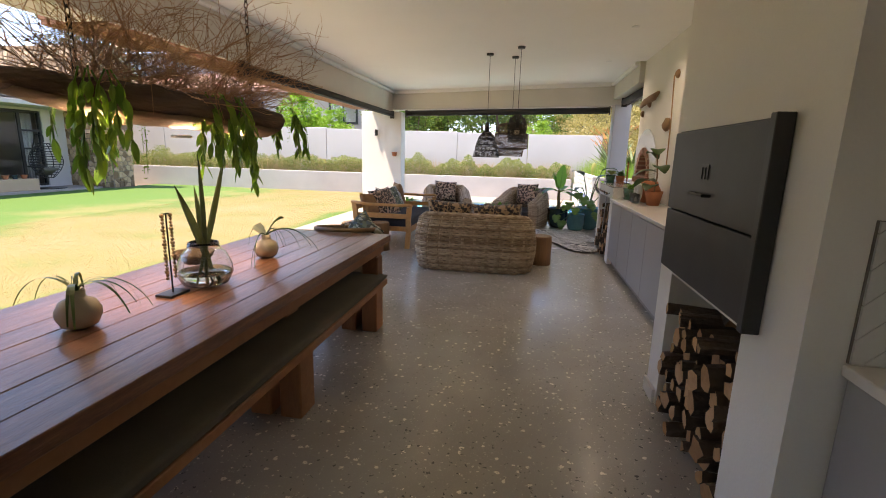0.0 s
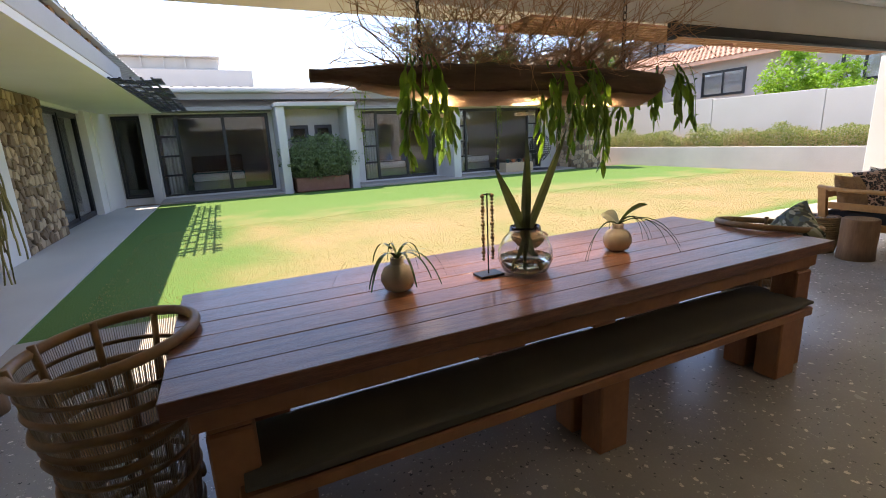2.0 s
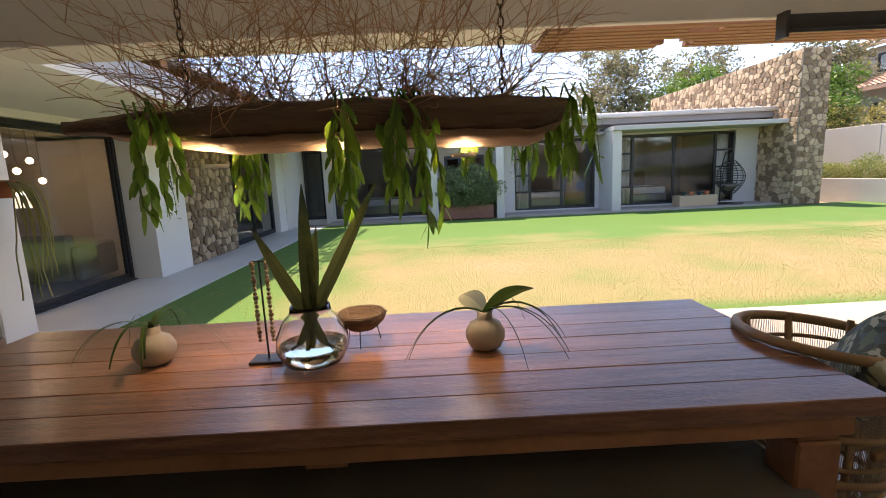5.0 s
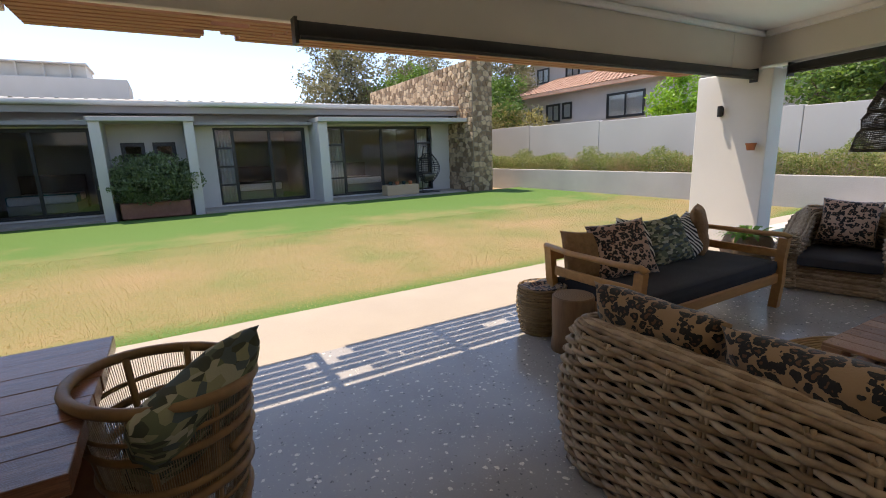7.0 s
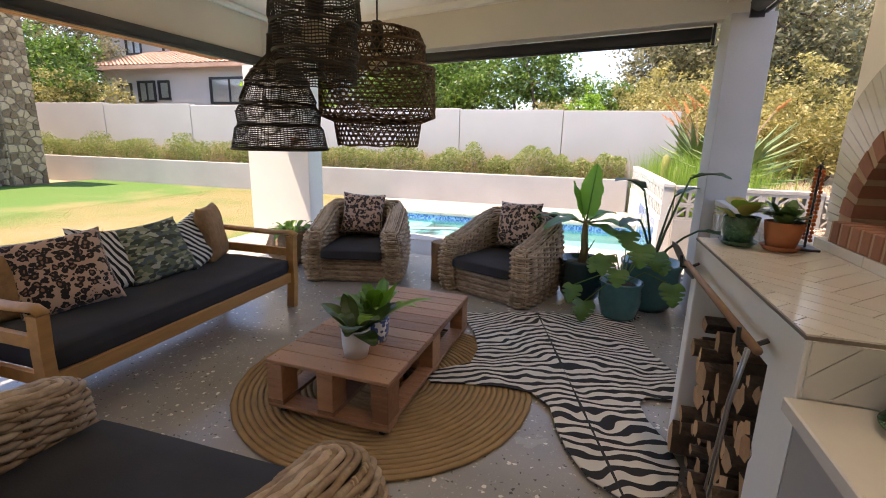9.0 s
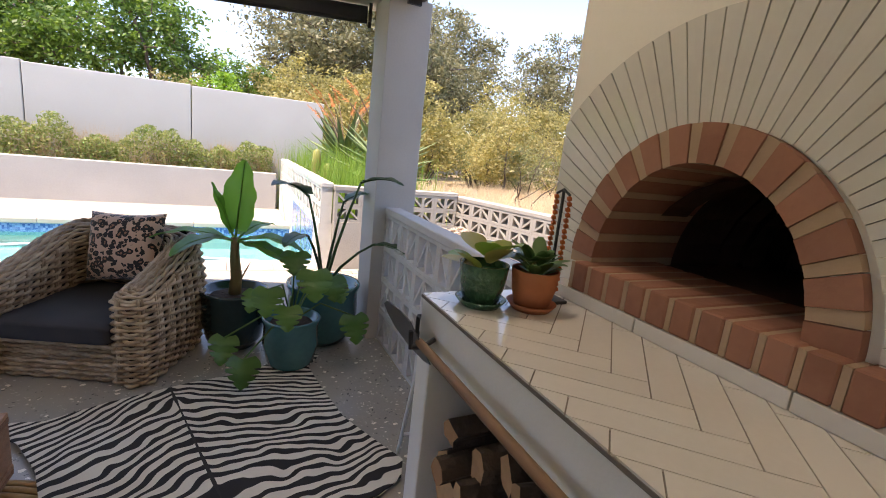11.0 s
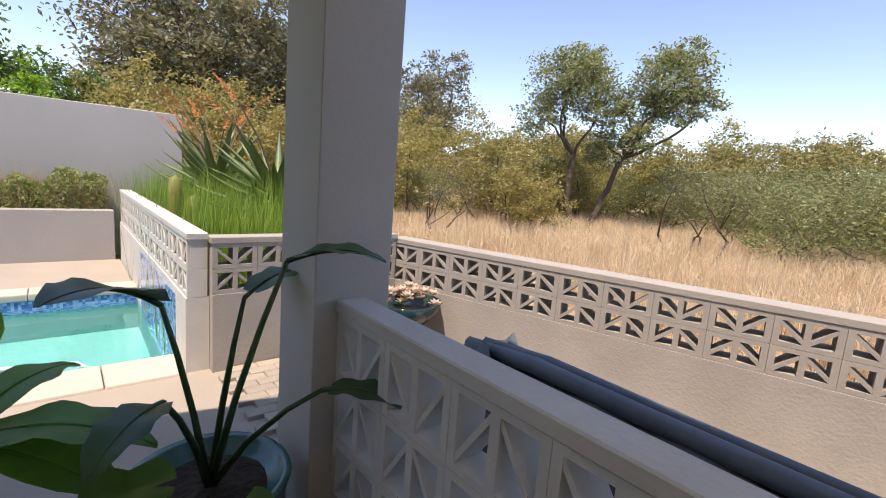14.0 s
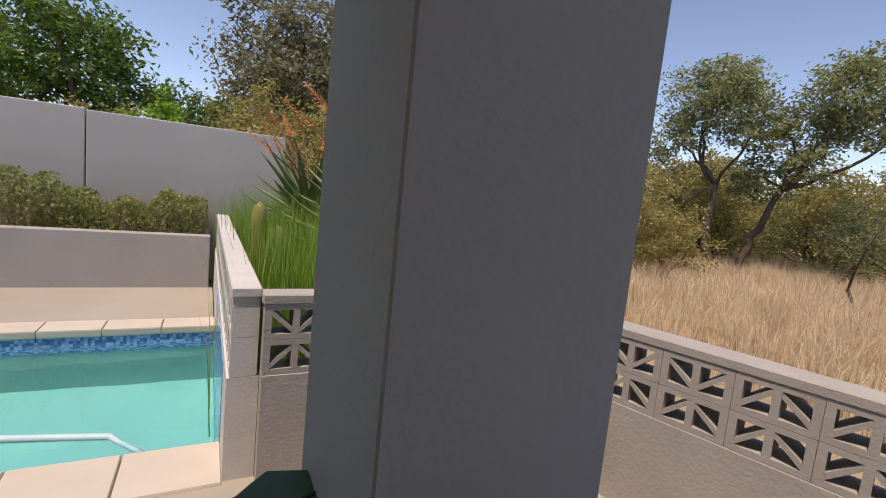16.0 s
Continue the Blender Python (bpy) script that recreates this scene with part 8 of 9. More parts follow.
for i, (y, z, r) in enumerate(((7.41, 2.5, 0.055), (8.63, 2.28, 0.05), (9.0, 2.17, 0.05), (7.6, 1.92, 0.09))):
    wd = thing("driftwood_hook", "weathered wooden wall hook", "wall ornament", pose(XW, y, z), "wooden wall hooks")
    bm = bmesh.new()
    rr = random.Random(i)
    t = bmesh.new()
    bmesh.ops.create_icosphere(t, subdivisions=2, radius=r)
    for v in t.verts:
        v.co = v.co * (1 + 0.3 * noise.noise(v.co * 14 + Vector((i * 3, 0, 0))))
        v.co.x = -abs(v.co.x) * 0.9 if v.co.x < 0 else v.co.x * 0.02
    merge(bm, t)
    part("knot", bm, M_BARK, wd, smooth=True)
    if i == 0:
        bm = bmesh.new()
        tube(bm, [(-0.05, 0, -0.02), (-0.03, -0.01, -0.6), (-0.02, 0, -1.1)], 0.008, 5)
        part("cord", bm, M_TWIG, wd)
slab_ = thing("driftwood_shelf", "long weathered branch fixed above the oven", "wall ornament", pose(XW - 0.05, 8.55, 2.32))
bm = bmesh.new()
tube(bm, [(0, -0.5, 0.05), (0.01, -0.2, 0.02), (0, 0.2, 0.0), (0.01, 0.52, -0.04)], [0.02, 0.05, 0.045, 0.025], 8)
part("branch", bm, M_BARK, slab_, smooth=True)
# scullery counter by the entrance
sc = thing("base_cabinet", "grey base cabinet beyond the chimney breast", "cabinet", group="grey cabinets")
bm = bmesh.new()
box(bm, 2.0, 2.12, 0.09, 2.745, 2.703, 0.85, 0.002)
part("body", bm, M_CAB, sc)
bm = bmesh.new()
box(bm, 2.03, 2.17, 0, 2.745, 2.703, 0.088)
part("plinth", bm, M_DARKBAND, sc)
bm = bmesh.new()
box(bm, 2.02, 2.098, 0.1, 2.74, 2.1195, 0.84, 0.002)
part("door", bm, M_CAB, sc)
bm = bmesh.new()
box(bm, 1.975, 2.07, 0.852, 2.745, 2.7, 0.89, 0.004)
solid("worktop", bm, M_TOP, "cream stone worktop of the scullery", "worktop", kind="")
bt = bmesh.new()
box(bt, 1.99, 2.7015, 0.891, 2.745, 2.7085, 1.33)
bt_ob = solid("backsplash", bt, M_GROUT, "cream diagonal tiles behind the scullery worktop", "tiles")
for k in range(14):
    x = 1.6 + k * 0.108
    q = clip_poly([(x - 0.22, 0.893), (x - 0.116, 0.893), (x + 0.32, 1.328), (x + 0.216, 1.328)], 1.994, 0.893, 2.74, 1.328)
    if q:
        bm = bmesh.new()
        prism(bm, q, 0.0, 0.008, Matrix(((1, 0, 0, 0), (0, 0, -1, 2.7012), (0, 1, 0, 0), (0, 0, 0, 1))))
        part("tile", bm, M_TILEW, bt_ob)
# folding barbecue by the breeze-block wall
gr = thing("portable_grill", "folding grill: black mesh over a white steel stand", "grill", pose(2.60, 9.58, 0) @ Matrix.Diagonal((0.8, 0.8, 1.08, 1)))
M_WPAINT = mat("white_powder_coat", (0.68, 0.68, 0.68), (0.6, 0.6, 0.6), rough=0.4, scale=5)
for y in (-0.26, 0.26):
    bm = bmesh.new()
    box(bm, -0.16, y - 0.006, 0.50, 0.16, y + 0.006, 0.572, 0.004)
    part("end_plate", bm, M_WPAINT, gr)
    bm = bmesh.new()
    tube(bm, [(-0.2, y, 0), (-0.10, y, 0.56), (0.0, y, 0.58), (0.10, y, 0.56), (0.2, y, 0)], 0.011, 6)
    part("leg_frame", bm, M_WPAINT, gr, smooth=True)
    bm = bmesh.new()
    tube(bm, [(-0.18, y, 0.1), (0.18, y, 0.1)], 0.008, 6)
    part("crossbar", bm, M_WPAINT, gr, smooth=True)
bm = bmesh.new()
tube(bm, [(-0.1, -0.26, 0.56), (-0.1, 0.26, 0.56)], 0.01, 6)
part("rail", bm, M_WPAINT, gr)
M_PAN = mat("burnt_brown_steel_pan", (0.10, 0.075, 0.058), (0.045, 0.036, 0.03), rough=0.65, scale=6, bump=0.15, bscale=40, metal=0.3)
for sx in (-1, 1):
    bm = bmesh.new()
    box(bm, sx * 0.155 - 0.003, -0.27, 0.575, sx * 0.155 + 0.003, 0.27, 0.61)
    part("pan_side", bm, M_PAN, gr)
    bm = bmesh.new()
    box(bm, -0.151, sx * 0.268 - 0.003, 0.575, 0.151, sx * 0.268 + 0.003, 0.61)
    part("pan_end", bm, M_PAN, gr)
bm = bmesh.new()
box(bm, -0.151, -0.264, 0.575, 0.151, 0.264, 0.58)
part("pan", bm, M_PAN, gr, "burnt brown steel pan")
for sx in (-1, 1):
    for sy in (-1, 1):
        bm = bmesh.new()
        box(bm, sx * 0.148 - 0.012, sy * 0.258 - 0.004, 0.58, sx * 0.148 + 0.012, sy * 0.258 + 0.004, 0.685)
        part("grid_post", bm, M_STEEL_BLACK, gr)
bm = bmesh.new()
tube(bm, [(-0.15, -0.262, 0.69), (0.15, -0.262, 0.69), (0.15, 0.262, 0.69), (-0.15, 0.262, 0.69)], 0.006, 6, close=True)
part("grid_frame", bm, M_STEEL_BLACK, gr)
bm = bmesh.new()
nx, ny = 11, 18
for i in range(-ny, nx + ny):
    for sgn in (1, -1):
        a = i / nx
        p0, p1 = (a, 0.0), (a + sgn * 1.0, 1.0)
        # clip to the unit square
        pts = []
        for s in [k / 24 for k in range(25)]:
            u = p0[0] + (p1[0] - p0[0]) * s
            if 0 <= u <= 1:
                pts.append((-0.15 + 0.3 * u, -0.262 + 0.524 * s, 0.69 + 0.002 * sgn))
        if len(pts) > 1:
            tube(bm, [pts[0], pts[-1]], 0.0022, 4)
tagged(part("mesh", bm, M_STEEL_BLACK, gr, "black expanded-metal grid"), kind="stuff")

# ---------------------------------------------------------------- planting
M_TRUNK = mat("grey_brown_bark", (0.13, 0.095, 0.07), (0.075, 0.055, 0.042), rough=0.9, scale=8, bump=0.6, bscale=25, bdist=0.02)
M_OLIVE = leafy("olive_veld_leaf", (0.19, 0.18, 0.06), (0.38, 0.335, 0.14), 0.35, 0.6)
M_YELLOWLEAF = leafy("yellowing_bush_leaf", (0.26, 0.235, 0.075), (0.43, 0.37, 0.155), 0.35, 0.6)
M_ACACIA = leafy("fine_acacia_leaf", (0.17, 0.20, 0.085), (0.30, 0.32, 0.15), 0.35, 0.6)
M_GREENTREE = leafy("garden_tree_leaf", (0.065, 0.13, 0.025), (0.15, 0.24, 0.05), 0.35, 0.5)
M_BRIGHT = leafy("bright_green_leaf", (0.14, 0.28, 0.03), (0.26, 0.42, 0.06), 0.4, 0.5)
M_GREYTREE = leafy("grey_green_leaf", (0.13, 0.135, 0.075), (0.24, 0.22, 0.12), 0.3, 0.6)


def tree(name, label, cat, blobs, leaves, size, leafm, trunk, seed, forks=None, bare=0.0, stems=1):
    """A trunk with limbs into each mass of the crown, twigs that grow from the nearest wood, and a tuft of leaves on each twig."""
    r = random.Random(seed)
    t = thing(name, label, cat)
    bm = bmesh.new()
    wood = []

    def limb(p, q, r0, r1, crook, seg):
        n = max(3, int((q - p).length / 0.28))
        w = Vector((r.gauss(0, 1), r.gauss(0, 1), 0)) * crook
        pts = []
        for i in range(n + 1):
            u = i / n
            pts.append(p.lerp(q, u) + w * math.sin(math.pi * u) + Vector((r.uniform(-1, 1), r.uniform(-1, 1), r.uniform(-.5, .5))) * crook * 0.35 * (1 if 0 < i < n else 0))
        tube(bm, pts, [r0 + (r1 - r0) * i / n for i in range(n + 1)], seg)
        wood.extend(pts[1:])

    if not forks:
        forks = []
        for k in range(stems):
            base = Vector((0, 0, 0)) if stems == 1 else Vector((r.uniform(-.35, .35), r.uniform(-.35, .35), 0))
            tp = Vector((r.uniform(-.15, .15), r.uniform(-.15, .15), trunk[1])) if stems == 1 else base * 2.2 + Vector((0, 0, trunk[1]))
            forks.append((base, tp, [i for i in range(len(blobs)) if i % stems == k]))
    for base, tp, own in forks:
        base, tp = Vector(base), Vector(tp)
        limb(base - Vector((0, 0, .2)), tp, trunk[0], trunk[0] * .62, 0.09 * trunk[1], 8)
        for i in own:
            limb(tp - Vector((0, 0, .05)), Vector(blobs[i][:3]), trunk[0] * .5, trunk[0] * .14, 0.13 * (Vector(blobs[i][:3]) - tp).length, 6)
    vol = [b[3] * b[4] * b[5] for b in blobs]
    tufts = max(16 * len(blobs), leaves // 48)
    verts, faces = [], []
    for b, v in zip(blobs, vol):
        tips = []
        for _ in range(max(6, int(tufts * v / sum(vol)))):
            d = Vector((r.gauss(0, 1), r.gauss(0, 1), r.gauss(0, 1))).normalized()
            rad = r.random() ** 0.4 * r.uniform(0.85, 1.12)
            tips.append(Vector((b[0] + d.x * rad * b[3], b[1] + d.y * rad * b[4], b[2] + d.z * rad * b[5])))
        c = Vector(b[:3])
        tips.sort(key=lambda q: (q - c).length)
        spread = 0.13 * (b[3] + b[4] + b[5]) / 3 + 0.03
        for q in tips:
            near = min(wood, key=lambda w: (w - q).length_squared)
            m = near.lerp(q, .5) + Vector((r.uniform(-.08, .08), r.uniform(-.08, .08), r.uniform(-.09, .03)))
            k = trunk[0] * (0.07 + 0.03 * min(1, (q - near).length))
            tube(bm, [near, m, q], [k * 1.5, k, k * .4], 3, caps=False)
            wood.append(m)
            wood.append(q)
            if not leaves:
                continue
            for _ in range(max(1, int(leaves / tufts * r.uniform(.5, 1.5)))):
                p = q + Vector((r.gauss(0, spread), r.gauss(0, spread), r.gauss(0.02, spread * .6)))
                z = size * r.uniform(0.6, 1.3)
                a = Vector((r.gauss(0, 1), r.gauss(0, 1), r.gauss(-.3, .6))).normalized()
                e = a.cross(Vector((r.gauss(0, 1), r.gauss(0, 1), r.gauss(0, 1)))).normalized()
                i0 = len(verts)
                verts += [p - a * z, p + e * z * .45, p + a * z, p - e * z * .45]
                faces.append((i0, i0 + 1, i0 + 2, i0 + 3))
    part("trunk", bm, M_TRUNK, t, smooth=True)
    if leaves:
        me = bpy.data.meshes.new("crown")
        me.from_pydata([tuple(v) for v in verts], [], faces)
        me.materials.append(leafm)
        o = new("crown", me)
        o.parent = t
        tagged(o, kind="stuff")
    return t


def scaled(x, y, z, rz, s, sz=None):
    return pose(x, y, z, 0, 0, rz) @ Matrix.Diagonal((s, s, sz or s, 1))


def gz(x, y):
    return ground_height(x, y)


# the forked tree in the veld
ft = tree("veld_tree", "forked veld tree with an open grey-green crown", "tree",
          [(-0.5, 0, 4.8, 1.35, 1.2, 1.05), (-1.4, .2, 3.9, .8, .9, .8), (0.5, -.2, 4.2, 1.0, .9, .8), (-.2, .3, 5.6, .9, .8, .55),
           (2.6, 0, 4.9, 1.2, 1.2, 1.0), (1.9, .2, 4.1, .8, .9, .75), (3.1, -.2, 4.2, .85, .8, .7), (2.7, 0, 5.7, .85, .8, .5), (1.2, 0, 4.1, .6, .6, .55), (0.9, .3, 2.9, .9, .9, .75), (1.8, -.3, 3.1, .8, .8, .65)],
          26000, 0.06, M_ACACIA, (0.12, 2.2), 101, forks=[((0, 0, 0), (-.15, 0, 2.6), [0, 1, 2, 3]), ((.5, 0, 0), (1.4, 0, 2.6), [4, 5, 6, 7, 8, 9, 10])])
ft.matrix_basis = pose(15.2, 18.8, gz(15.2, 18.8), 0, 0, -55)
# veld bushes
bA = tree("veld_bush", "dense olive and yellow veld bush", "bush", [(0, 0, 1.7, 1.5, 1.5, 1.3), (-1.0, .3, 1.3, 1.0, 1.0, .9), (1.1, -.2, 1.4, 1.0, 1.0, 1.0), (.2, .8, 2.5, .9, .9, .8), (-.5, -.6, 2.6, .8, .8, .7), (.6, -.8, .9, .9, .9, .7)], 9000, 0.06, M_OLIVE, (0.07, 0.9), 111, stems=3, bare=-0.08)
bB = tree("veld_bush", "yellowing leafy veld bush with thin stems", "bush", [(0, 0, 1.8, 1.2, 1.2, 1.3), (-.8, .2, 1.2, .8, .9, .8), (.9, .2, 1.5, .9, .9, .9), (0, -.5, 2.7, .7, .7, .8)], 7000, 0.055, M_YELLOWLEAF, (0.06, 0.8), 112, stems=4, bare=-0.05)
bC = tree("veld_bush", "feathery green thorn bush", "bush", [(0, 0, 1.3, 1.6, 1.6, .95), (-1.2, .4, 1.1, 1.0, 1.0, .8), (1.2, 0, 1.2, 1.1, 1.1, .8), (.2, -.8, 1.9, .9, .9, .6)], 10000, 0.04, M_ACACIA, (0.05, 0.5), 113, stems=5, bare=-0.05)
bD = tree("veld_bush", "bare grey thorn bush without leaves", "bush", [(0, 0, 1.7, 1.1, 1.1, 1.0), (-.6, .3, 1.2, .8, .8, .8), (.7, -.2, 1.3, .8, .8, .8), (.1, .4, 2.3, .6, .6, .5), (.3, -.6, 1.8, .7, .7, .7)], 350, 0.04, M_GREYTREE, (0.045, 0.6), 114, stems=4, bare=-0.3)
bE = tree("tree", "tall dense grey-green tree behind the garden", "tree", [(0, 0, 5.2, 2.4, 2.4, 2.2), (-1.8, .4, 4.2, 1.7, 1.7, 1.5), (1.9, -.3, 4.4, 1.7, 1.7, 1.6), (.4, .8, 7.0, 1.6, 1.6, 1.3), (-.8, -.8, 6.6, 1.3, 1.3, 1.1), (0, 0, 2.9, 2.1, 2.1, 1.2)], 15000, 0.10, M_GREYTREE, (0.22, 2.0), 115, bare=-0.06)
bF = tree("tree", "leafy green tree beyond the garden wall", "tree", [(0, 0, 3.9, 1.9, 1.9, 1.6), (-1.6, .3, 3.3, 1.3, 1.3, 1.1), (1.7, 0, 3.4, 1.4, 1.4, 1.2), (.3, .5, 5.0, 1.3, 1.3, 1.0), (-.6, -.5, 4.9, 1.0, 1.0, .8)], 12000, 0.085, M_GREENTREE, (0.16, 1.6), 116, bare=-0.03)
bG = tree("tree", "bright green young tree beyond the garden wall", "tree", [(0, 0, 2.9, 1.0, 1.0, 1.1), (-.7, .1, 2.5, .7, .7, .7), (.7, 0, 2.6, .8, .8, .8), (0, 0, 3.9, .6, .6, .6)], 5000, 0.075, M_BRIGHT, (0.08, 1.2), 117, bare=-0.05)
for o, m in ((bA, scaled(13.0, 20.5, gz(13, 20), 20, 1.0)), (bB, scaled(10.2, 22.0, gz(10, 22), 50, 1.05)), (bC, scaled(14.3, 11.9, gz(14, 12), 0, 1.0)), (bD, scaled(12.9, 13.9, gz(13, 14), 80, 1.0)), (bE, scaled(9.0, 31.0, 0, 0, 1.15)), (bF, scaled(-1.0, 27.0, 0, 30, 1.05)), (bG, scaled(-9.4, 21.5, 0, 0, 1.0))):
    o.matrix_basis = m
rb = random.Random(202)
belt = [(bB, 17.5, 20.0, 1.0), (bA, 16.0, 24.0, 1.15), (bA, 21, 21.5, 1.2), (bB, 20, 17.6, 0.95), (bC, 18.5, 13.5, 1.15), (bC, 17.2, 10.2, 1.1), (bA, 22.5, 14.5, 1.1), (bB, 24, 11, 1.1), (bC, 20.5, 8.0, 1.2), (bA, 26, 17, 1.3),
        (bD, 11.0, 19.8, 0.9), (bD, 16.2, 14.2, 0.95), (bD, 19.0, 11.0, 1.1), (bA, 12.0, 26, 1.2), (bB, 8.4, 25.5, 1.25), (bA, 6.6, 28, 1.2), (bB, 18.5, 27.5, 1.3), (bA, 24, 25, 1.4), (bC, 27, 7, 1.3), (bA, 30, 12, 1.4), (bB, 31, 20, 1.4), (bA, 33, 6, 1.4), (bC, 23, 4, 1.2),
        (bB, 5.2, 25.0, 1.1), (bA, 28, 28, 1.5), (bA, 36, 16, 1.6), (bB, 38, 9, 1.5), (bA, 40, 24, 1.6), (bB, 14.5, 31, 1.4), (bA, 20, 34, 1.5), (bD, 9.6, 18.8, 0.8), (bB, 12.3, 17.8, 0.75)]
belt += [(rb.choice((bA, bA, bB, bC)), x, y, s) for x, y, s in ((9.5, 27.5, 1.1), (11.5, 23.5, 1.0), (14.6, 22.2, 1.05), (15.2, 20.6, .9), (18.5, 22.8, 1.2), (19.4, 19.2, 1.05), (21.5, 18.6, 1.1), (18.2, 15.8, .95), (20.4, 15.2, 1.1), (22.5, 12.4, 1.1), (19.2, 9.6, 1.0), (21.8, 10.2, 1.2), (24.5, 8.2, 1.2), (23, 6, 1.2), (17.2, 12.2, .9), (25.5, 14, 1.3), (27.5, 10, 1.3), (7.3, 24.6, 1.0), (13.6, 27.6, 1.3), (22, 27, 1.4), (28, 22, 1.5), (26.5, 4.5, 1.3), (30, 8.5, 1.4), (7.8, 30, 1.5), (10.5, 31.5, 1.6))]
for o, x, y, s in belt:
    copy_thing(o, scaled(x + rb.uniform(-.4, .4), y + rb.uniform(-.4, .4), gz(x, y) - 0.05, rb.uniform(0, 360), s * rb.uniform(.92, 1.08)))
for o, x, y, s in ((bE, 5.5, 34, 1.1), (bE, 13, 36, 1.0), (bF, -4.5, 28.5, 1.0), (bF, 2.6, 29, 0.7), (bG, 1.5, 23.5, 0.75), (bF, -7.5, 33, 1.2), (bE, -30.5, 16.5, 1.05), (bF, -27.5, 19.5, 1.15), (bF, -20.5, 21.6, 0.95), (bA, -18.2, 21.0, 1.2), (bE, -34, 24, 1.1), (bG, -7.6, 21.2, 0.8),
                   (bA, 0.5, 24.5, 0.95), (bB, 3.2, 24, 1.1), (bE, 9.5, 38, 1.2), (bF, -13, 36, 1.3), (bE, -24.5, 25.0, 0.9), (bA, 4.6, 27.5, 1.35), (bE, 17, 40, 1.2), (bE, 25, 40, 1.2), (bF, -5.2, 23.6, .85), (bB, 1.0, 31, 1.1)):
    copy_thing(o, scaled(x, y, 0, rb.uniform(0, 360), s))

# far treeline
bm = bmesh.new()
rf = random.Random(33)
for k in range(240):
    a = radians(-30 + k * 0.75)
    d = rf.uniform(70, 110)
    x, y = d * math.sin(a), 10 + d * math.cos(a)
    r = rf.uniform(2.0, 4.5)
    t = bmesh.new()
    bmesh.ops.create_icosphere(t, subdivisions=2, radius=1)
    for v in t.verts:
        v.co = Vector((x + v.co.x * r * 1.6, y + v.co.y * r * 1.6, 1.4 + v.co.z * r * (1 + .35 * noise.noise(v.co * 2.5 + Vector((k, 0, 0))))))
    merge(bm, t)
solid("backdrop", bm, M_OLIVE, "distant line of hazy olive bush on the horizon", "bushland", kind="stuff")


def blades(name, label, cat, boxes, n, h, w, leafm, seed, z=None, lean=0.5, clump=0):
    """Grass: single bent blades scattered over boxes, or gathered in tufts."""
    r = random.Random(seed)
    verts, faces = [], []
    tot = sum((b[2] - b[0]) * (b[3] - b[1]) * b[4] for b in boxes)
    for x0, y0, x1, y1, den in boxes:
        cnt = int(n * (x1 - x0) * (y1 - y0) * den / tot)
        tuft = []
        for i in range(cnt):
            if clump and (i % clump == 0 or not tuft):
                tuft = [r.uniform(x0, x1), r.uniform(y0, y1)]
            if clump:
                x, y = tuft[0] + r.gauss(0, .12), tuft[1] + r.gauss(0, .12)
            else:
                x, y = r.uniform(x0, x1), r.uniform(y0, y1)
            zz = gz(x, y) if z is None else z
            a = r.uniform(0, 6.28)
            hh = h * r.uniform(.5, 1.2)
            l = lean * r.random()
            dx, dy = math.cos(a) * l * hh, math.sin(a) * l * hh
            sx, sy = -math.sin(a) * w, math.cos(a) * w
            i0 = len(verts)
            verts += [(x - sx, y - sy, zz - 0.03), (x + sx, y + sy, zz - 0.03), (x + dx * .35 + sx * .7, y + dy * .35 + sy * .7, zz + hh * .6), (x + dx * .35 - sx * .7, y + dy * .35 - sy * .7, zz + hh * .6), (x + dx, y + dy, zz + hh * (1 - .3 * l))]
            faces += [(i0, i0 + 1, i0 + 2, i0 + 3), (i0 + 3, i0 + 2, i0 + 4)]
    me = bpy.data.meshes.new(name)
    me.from_pydata(verts, [], faces)
    me.materials.append(leafm)
    return tagged(new(name, me), label, cat, kind="stuff")


M_STRAW = leafy("straw_grass", (0.72, 0.605, 0.43), (0.55, 0.44, 0.30), 0.35, 0.8)
blades("veld_grass", "tall straw-coloured dry veld grass", "grass", [(7.4, 7, 11, 22, 1.0), (11, 5, 17, 24, 1.1), (17, 4, 26, 26, .4), (5.2, 16, 8, 26, .8)], 110000, 0.66, 0.0045, M_STRAW, 301, lean=0.9, clump=60)
blades("short_veld_grass", "sparse short dry grass on bare sand", "grass", [(5.6, 6, 8, 18, 1.0)], 2600, 0.12, 0.003, M_STRAW, 302, lean=0.9, clump=10)
M_REED = leafy("bright_reed", (0.17, 0.30, 0.045), (0.30, 0.42, 0.08), 0.35, 0.5)
blades("reeds", "bright green upright reeds behind the breeze-block wall", "grass", [(2.85, 13.5, 4.15, 18.2, 1.0)], 9000, 1.35, 0.0045, M_REED, 303, z=0.0, lean=0.28, clump=30)
# raised bed
M_BEDGREEN = leafy("bed_shrub_leaf", (0.14, 0.20, 0.05), (0.30, 0.31, 0.125), 0.35, 0.6)
M_BEDSTRAW = leafy("bed_feather_grass", (0.34, 0.25, 0.15), (0.48, 0.36, 0.22), 0.35, 0.7)
blades("bed_grass", "soft beige feathery grass in the raised bed", "grass", [(-16, 18.1, 2.5, 18.7, 1.0)], 7000, 0.72, 0.0022, M_BEDSTRAW, 304, z=0.64, lean=1.1, clump=40)
r = random.Random(305)

